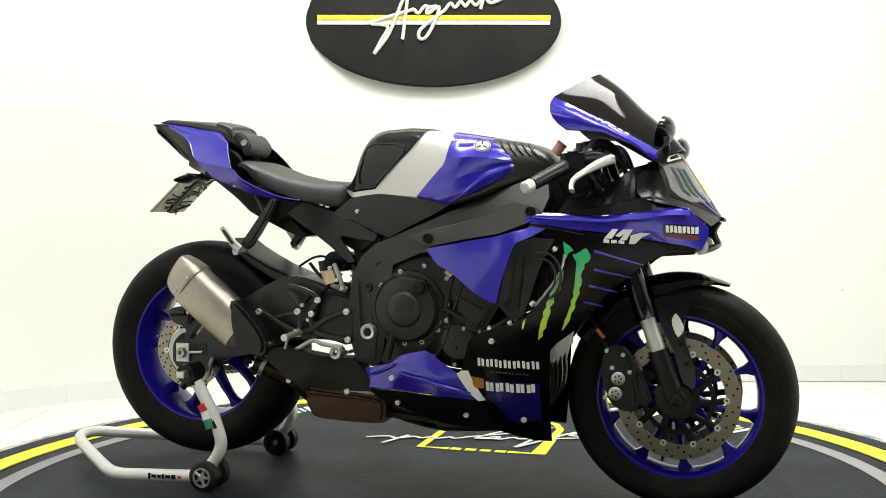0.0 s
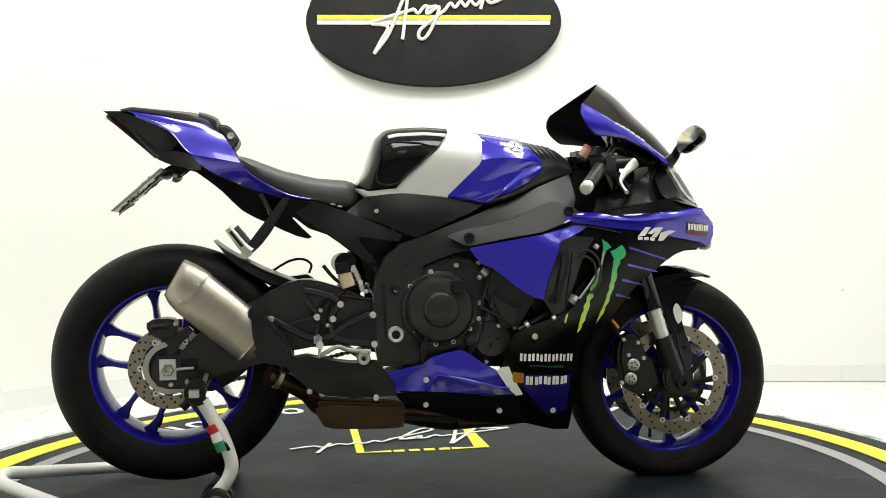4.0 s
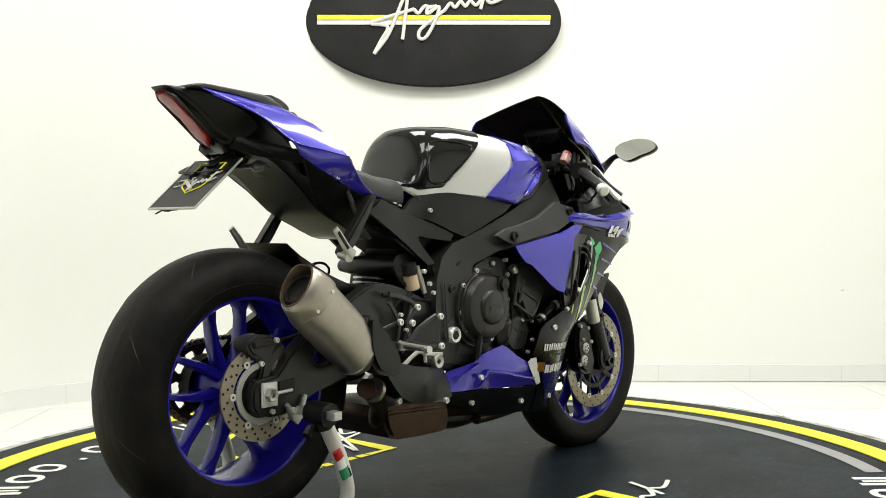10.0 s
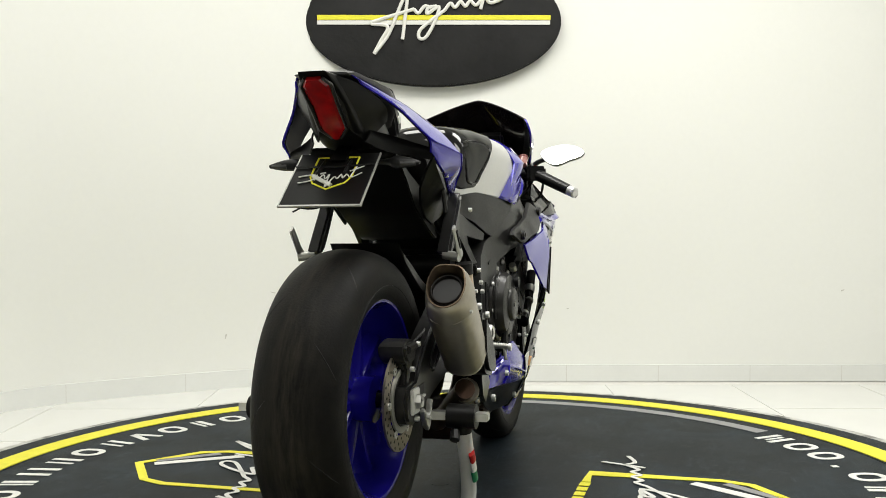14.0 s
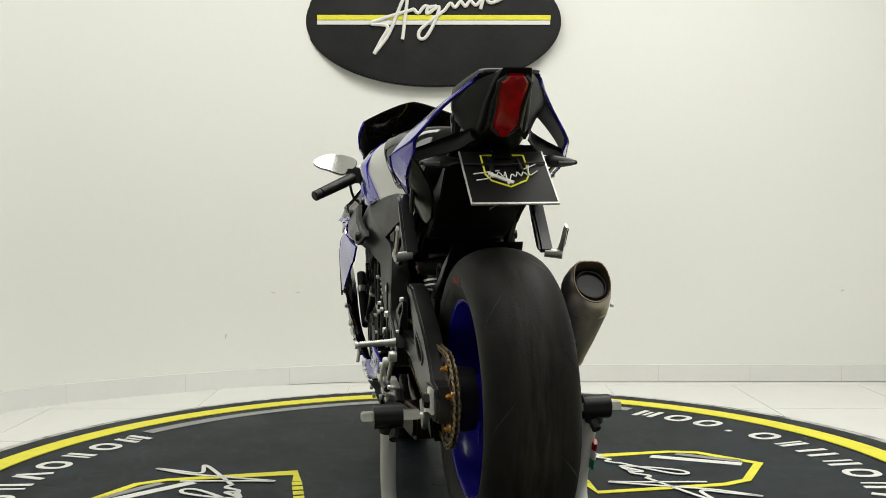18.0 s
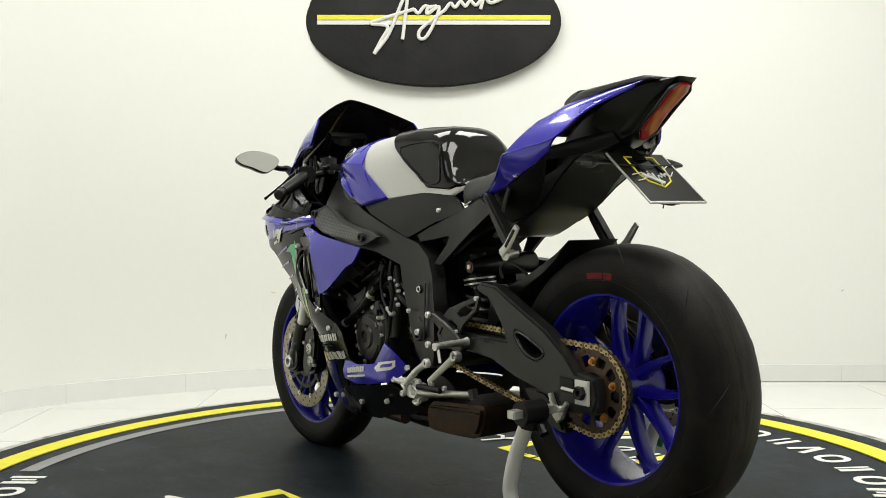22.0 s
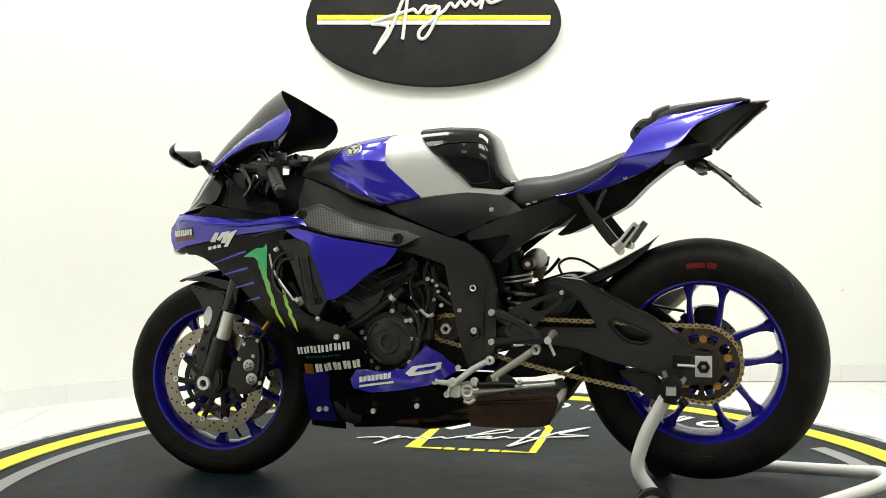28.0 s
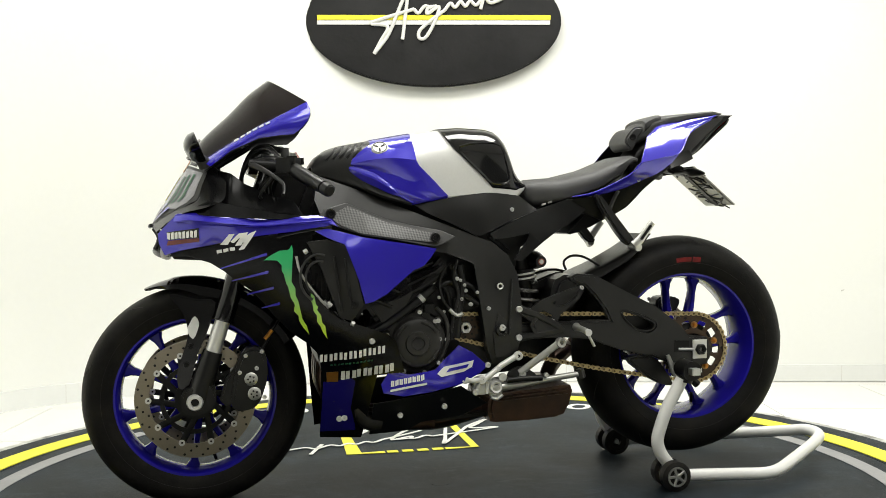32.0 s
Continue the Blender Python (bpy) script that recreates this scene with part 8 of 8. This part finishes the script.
def foot_controls(bike):
    # right side
    y = -0.176
    ypts = lambda pts, yy: [(x, yy, z) for x, z in pts]
    part("rearset_bracket", merge(
        tube(ypts([(-0.210, 0.508), (-0.270, 0.484), (-0.308, 0.455)], y), 0.008, 8, 2, 0.6), tube(ypts([(-0.211, 0.429), (-0.264, 0.436), (-0.304, 0.449)], y), 0.008, 8, 2, 0.6),
        tube(ypts([(-0.308, 0.455), (-0.315, 0.503), (-0.288, 0.540), (-0.329, 0.564), (-0.381, 0.576)], y), 0.008, 8, 2, 0.6), tube(ypts([(-0.308, 0.455), (-0.354, 0.446), (-0.406, 0.467), (-0.465, 0.501)], y), 0.009, 8, 2, 0.6),
        tube(ypts([(-0.354, 0.446), (-0.345, 0.504), (-0.382, 0.557)], y), 0.006, 8, 2, 0.6), tube(ypts([(-0.420, 0.487), (-0.353, 0.504)], y), 0.005, 8, 2, 0.6)), FRAMEBLK, bike, "black skeleton foot-rest bracket")
    for p in [(-0.202, 0.507), (-0.199, 0.430), (-0.468, 0.503), (-0.307, 0.499), (-0.287, 0.537), (-0.349, 0.505)]:
        bolt(bike, p[0], -0.187, p[1], 0.0088)
    def lug(name, pts, s, r, mtl, lab, radii=None):
        return part(name, tube(pts, r, 10, 3, 0.7, radii=radii), mtl, bike, lab)
    def peg(x, s, z):
        pts = [(x, s * y, z - 0.05 * (y - 0.18)) for y in (0.178, 0.195, 0.235, 0.274)]
        p = part("foot_rest", tube(pts, 0.008, 12, 2, radii=[0.012, 0.0085, 0.0072, 0.0066]), ALLOY, bike, "knurled silver rider's foot rest")
        for k in range(13):
            y = 0.198 + 0.0055 * k
            part("knurl", tube([(x, s * y, z - 0.05 * (y - 0.18) + 0.001), (x, s * (y + 0.0026), z - 0.05 * (y - 0.177) + 0.001)], 0.0080, 10, 1), ALLOY, p)
        part("peg_end", tube([(x, s * 0.272, z - 0.0046), (x, s * 0.279, z - 0.005)], 0.0095, 14, 1), CHROME, p)

    peg(-0.345, -1, 0.448)
    part("rest_tip", tube([(-0.342, -0.26, 0.443), (-0.348, -0.266, 0.412)], 0.004, 8, 1), ALLOY, bike)
    lug("brake_pedal", ypts([(-0.210, 0.411), (-0.270, 0.418), (-0.299, 0.427), (-0.352, 0.398)], -0.195), -1, 0.006, ALLOY, "silver brake pedal")
    part("pedal_pivot", lathe([(0.006, -0.19), (0.007, -0.203), (0.016, -0.205), (0.018, -0.2), (0.018, -0.17)], (-0.229, 0.395), 20), ALLOY, bike, "worn alloy pedal pivot")
    part("fluid_bottle", tube(ypts([(-0.274, 0.618), (-0.262, 0.581)], -0.145), 0.019, 14, 1), RESERV, bike, "pale rear brake fluid bottle")
    part("bottle_cap", tube(ypts([(-0.279, 0.646), (-0.274, 0.618)], -0.145), 0.021, 14, 1), DARK, bike, "black bottle cap")
    part("bottle_stay", tube(ypts([(-0.252, 0.637), (-0.237, 0.603), (-0.225, 0.568)], -0.15), 0.007, 8, 3), ALLOY, bike)
    part("master_cylinder", tube(ypts([(-0.294, 0.561), (-0.302, 0.531), (-0.315, 0.478)], -0.155), 0.012, 10, 2), DARK, bike)
    part("fluid_hose", tube(ypts([(-0.265, 0.581), (-0.287, 0.560), (-0.317, 0.553), (-0.340, 0.530)], -0.15), 0.0055, 8, 4), DARK, bike)
    # left side
    y = 0.172
    part("rearset_bracket", merge(
        tube(ypts([(-0.193, 0.509), (-0.247, 0.489), (-0.300, 0.461), (-0.316, 0.445)], y), 0.009, 8, 2, 0.6), tube(ypts([(-0.193, 0.430), (-0.246, 0.436), (-0.316, 0.445)], y), 0.008, 8, 2, 0.6),
        tube(ypts([(-0.247, 0.489), (-0.228, 0.462), (-0.246, 0.436)], y), 0.006, 8, 2, 0.6)), FRAMEBLK, bike, "black skeleton foot-rest bracket")
    for p in [(-0.191, 0.509), (-0.190, 0.431), (-0.143, 0.460)]:
        bolt(bike, p[0], 0.182, p[1], 0.0088)
    fork = [(-0.222, 0.502), (-0.256, 0.529), (-0.312, 0.549), (-0.376, 0.569), (-0.383, 0.557), (-0.372, 0.531), (-0.344, 0.512), (-0.318, 0.490), (-0.300, 0.463), (-0.280, 0.468), (-0.292, 0.488), (-0.266, 0.500), (-0.233, 0.488)]
    slot = [(-0.292, 0.521), (-0.323, 0.538), (-0.366, 0.551), (-0.359, 0.534), (-0.330, 0.516), (-0.308, 0.512)]
    hg = part("heel_guard", pierced(fork, slot, 0.152, 0.162, 0.002), FRAMEBLK, bike, "black forked heel bracket")
    for x, z in ((-0.232, 0.497), (-0.291, 0.472), (-0.376, 0.562)):
        bolt(hg, x, 0.166, z, 0.006)
    peg(-0.355, 1, 0.455)
    part("rest_tip", tube([(-0.355, 0.268, 0.448), (-0.372, 0.274, 0.412)], 0.004, 8, 1), ALLOY, bike)
    part("gear_rod", tube(ypts([(-0.084, 0.315), (-0.138, 0.357), (-0.184, 0.383)], 0.182), 0.0085, 10, 1), PALEALLOY, bike, "silver gear shift rod")
    part("shift_arm", tube(ypts([(-0.086, 0.322), (-0.058, 0.320), (-0.036, 0.325)], 0.186), 0.0075, 10, 3, 0.7), PALEALLOY, bike, "pale alloy shift arm")
    for x, z, r in ((-0.186, 0.382, 0.0125), (-0.084, 0.321, 0.013), (-0.036, 0.324, 0.0115), (-0.130, 0.350, 0.0075)):
        eye = part("rod_eye", lathe([(0.0045, 0.186), (0.005, 0.1905), (r * 0.8, 0.1905), (r, 0.187), (r, 0.178)], (x, z), 18), PALEALLOY, bike, "pale rod end")
        part("eye_bolt", lathe([(0.0005, 0.1895), (0.0042, 0.1895), (0.0042, 0.184)], (x, z), 8), DARK, eye)
    part("gear_lever", tube(ypts([(-0.191, 0.334), (-0.245, 0.371), (-0.306, 0.413)], 0.178), 0.010, 10, 2, 0.6), ALLOY, bike, "worn alloy gear lever")
    part("lever_eye", lathe([(0.006, 0.17), (0.006, 0.188), (0.012, 0.19), (0.014, 0.186), (0.014, 0.17)], (-0.309, 0.413), 18), ALLOY, bike)
    st = part("side_stand", tube(ypts([(-0.115, 0.295), (-0.184, 0.301), (-0.276, 0.313), (-0.369, 0.324)], 0.172), 0.010, 10, 3, radii=[0.013, 0.011, 0.009, 0.008]), ALLOY, bike, "folded silver side stand")
    part("stand_foot", tube(ypts([(-0.366, 0.337), (-0.372, 0.312)], 0.172), 0.012, 8, 1), ENGINE, st)
    part("stand_spring", tube(ypts([(-0.153, 0.317), (-0.198, 0.320), (-0.252, 0.319)], 0.188), 0.008, 10, 2), DARK, st)
    br = part("stand_bracket", prism(rounded([(-0.064, 0.317), (-0.085, 0.327), (-0.101, 0.316), (-0.116, 0.320), (-0.137, 0.315), (-0.155, 0.306), (-0.149, 0.289), (-0.137, 0.274), (-0.115, 0.268), (-0.106, 0.283), (-0.094, 0.277), (-0.070, 0.280), (-0.061, 0.293), (-0.067, 0.302)], 2), 0.14, 0.172, 0.005), PALEALLOY, bike, "cast alloy side stand bracket")
    part("bracket_boss", lathe([(0.009, 0.176), (0.010, 0.184), (0.015, 0.186), (0.018, 0.181), (0.018, 0.165)], (-0.124, 0.298), 22), PALEALLOY, br, "round pivot boss")
    part("pivot_screw", lathe([(0.0005, 0.184), (0.007, 0.184), (0.008, 0.176)], (-0.124, 0.298), 14), ALLOY, br)
    for q in ([(-0.068, 0.283), (-0.074, 0.303), (-0.086, 0.320)], [(-0.098, 0.281), (-0.101, 0.299), (-0.100, 0.314)], [(-0.112, 0.271), (-0.128, 0.266), (-0.143, 0.277)]):
        part("bracket_rib", tube(ypts(q, 0.174), 0.0055, 8, 3), PALEALLOY, br)
    part("heel_plate", prism(rounded([(-0.165, 0.322), (-0.178, 0.340), (-0.206, 0.346), (-0.245, 0.326), (-0.245, 0.309), (-0.190, 0.311)], 2), 0.138, 0.146, 0.002), GREYPL, bike, "grey plate behind the stand spring")
    bolt(bike, -0.143, 0.182, 0.325, 0.011)
    bolt(bike, -0.265, 0.186, 0.327, 0.006)
    for p in [(-0.067, 0.287), (-0.200, 0.330)]:
        bolt(bike, p[0], 0.18, p[1], 0.009)


def build_stand():
    st = thing("paddock_stand", "white tubular rear paddock stand with small black rollers", "paddock stand")
    WT = mat("white_powdercoat", (0.74, 0.74, 0.72), 0.32, grain=0.03, coat=0.3, wear=0.15, wear_color=(0.55, 0.54, 0.5), wear_scale=20)
    LIFT = mat("grey_steel", (0.62, 0.62, 0.60), 0.4, 1.0, grain=0.15)
    half = [(-0.62, 0.228, 0.036), (-0.80, 0.240, 0.032), (-0.88, 0.246, 0.030), (-0.93, 0.238, 0.034), (-1.00, 0.190, 0.044), (-1.14, 0.085, 0.068), (-1.18, 0.045, 0.078)]
    loop = [(x, -y, z) for x, y, z in half] + [(-1.192, 0.0, 0.080)] + half[::-1]
    part("base_tube", tube(loop, 0.0175, 14, 5), WT, st, "white base tube")
    for s in (-1, 1):
        up = [(-0.610, 0.064), (-0.583, 0.100), (-0.572, 0.134), (-0.579, 0.171), (-0.598, 0.224), (-0.624, 0.273), (-0.642, 0.306)]
        part("upright", tube([(x, s * (0.222 + 0.012 * i / 6), z) for i, (x, z) in enumerate(up)], 0.0175, 14, 4), WT, st, "white upright tube")
        if s < 0:
            col = (mat("sticker_green", (0.02, 0.24, 0.11), 0.4), STICKER, RED)
            q = [Vector((x, 0, z)) for x, z in [(-0.594, 0.178), (-0.604, 0.202), (-0.612, 0.225), (-0.622, 0.244)]]
            for k in range(3):
                m = [q[k] + Vector((0, -0.2475, 0)), q[k + 1] + Vector((0, -0.2465, 0))]
                part("flag_band", tube(m, 0.0125, 12, 1, 0.5), col[k], st, ("green", "white", "red")[k] + " sticker band")
            part("label_strip", tube([q[0] + Vector((0.016, -0.243, 0)), q[3] + Vector((0.016, -0.243, 0))], 0.006, 8, 1, 0.6), DARK, st, "black sticker strip")
        for yy, r in ((s * 0.252, 0.041), (s * 0.192, 0.041)):
            wl = part("roller", lathe([(0.012, yy - 0.014), (r * 0.7, yy - 0.013), (r * 0.72, yy - 0.016), (r, yy - 0.013), (r * 1.01, yy), (r, yy + 0.013), (r * 0.72, yy + 0.016), (r * 0.7, yy + 0.013), (0.012, yy + 0.014)], (-0.612, 0.042), 28), RUBBER, st, "black stand roller")
            o = 1 if yy > 0 else -1
            part("roller_hub", merge(*[tube([(-0.612, yy + o * 0.015, 0.042), (-0.612 + 0.026 * math.cos(k * 1.2566), yy + o * 0.015, 0.042 + 0.026 * math.sin(k * 1.2566))], 0.0042, 6, 1) for k in range(5)], lathe([(0.0225, yy + o * 0.017), (0.0275, yy + o * 0.017), (0.0275, yy + o * 0.012), (0.0225, yy + o * 0.012)], (-0.612, 0.042), 24, closed=True), lathe([(0.0005, yy + o * 0.019), (0.006, yy + o * 0.019), (0.008, yy + o * 0.012)], (-0.612, 0.042), 10)), ALLOY, wl, "star-shaped hub")
        part("roller_axle", tube([(-0.612, s * 0.18, 0.042), (-0.612, s * 0.27, 0.042)], 0.008, 8, 1), ALLOY, st)
        h = (-0.657, 0.332)
        part("lift_bar", box(h[0] - 0.012, h[0] + 0.012, min(s * 0.165, s * 0.295), max(s * 0.165, s * 0.295), h[1] - 0.008, h[1] + 0.010, 0.002), LIFT, st, "square grey steel lift bar")
        part("clamp", merge(tube([(h[0], s * 0.205, h[1]), (h[0], s * 0.268, h[1])], 0.027, 14, 1), tube([(h[0] + 0.008, s * 0.235, h[1] - 0.035), (h[0], s * 0.235, h[1])], 0.021, 12, 1)), DARK, st, "black clamp head")
        part("knob", tube([(h[0] - 0.02, s * 0.225, h[1] - 0.03), (h[0] - 0.035, s * 0.228, h[1] - 0.045)], 0.011, 8, 1), DARK, st)
    for x0, x1, h in ((-0.792, -0.784, 0.008), (-0.781, -0.766, 0.0045), (-0.763, -0.752, 0.0045), (-0.749, -0.741, 0.0065), (-0.738, -0.722, 0.0045), (-0.719, -0.706, 0.006)):
        y = -0.2565 + 0.012 * (x0 + 0.80) / 0.18
        part("script_bar", box(x0, x1, y - 0.0022, y + 0.006, 0.0335 - h, 0.0335 + h, 0.0008), DARK, st, "plain dark lettering bar")
    part("script_dash", box(-0.700, -0.688, -0.2510, -0.243, 0.030, 0.037, 0.0008), RED, st, "small red mark")
    return st


build_room()
build_sign()
turntable = build_platform()
motorcycle = build_bike()
paddock_stand = build_stand()


def motions():
    """The turntable carries the motorcycle and its stand round at an even pace."""
    times = [0.8 * k for k in range(41)]
    for ob, base in ((turntable, pose(0, 0, 0)), (motorcycle, pose(0, -0.008, 0)), (paddock_stand, pose(0, -0.008, 0))):
        walk(ob, [(t, TILT @ pose(0, 0, 0, 0, 0, -17.65 + 6.5374 * t) @ base) for t in times])


motions()
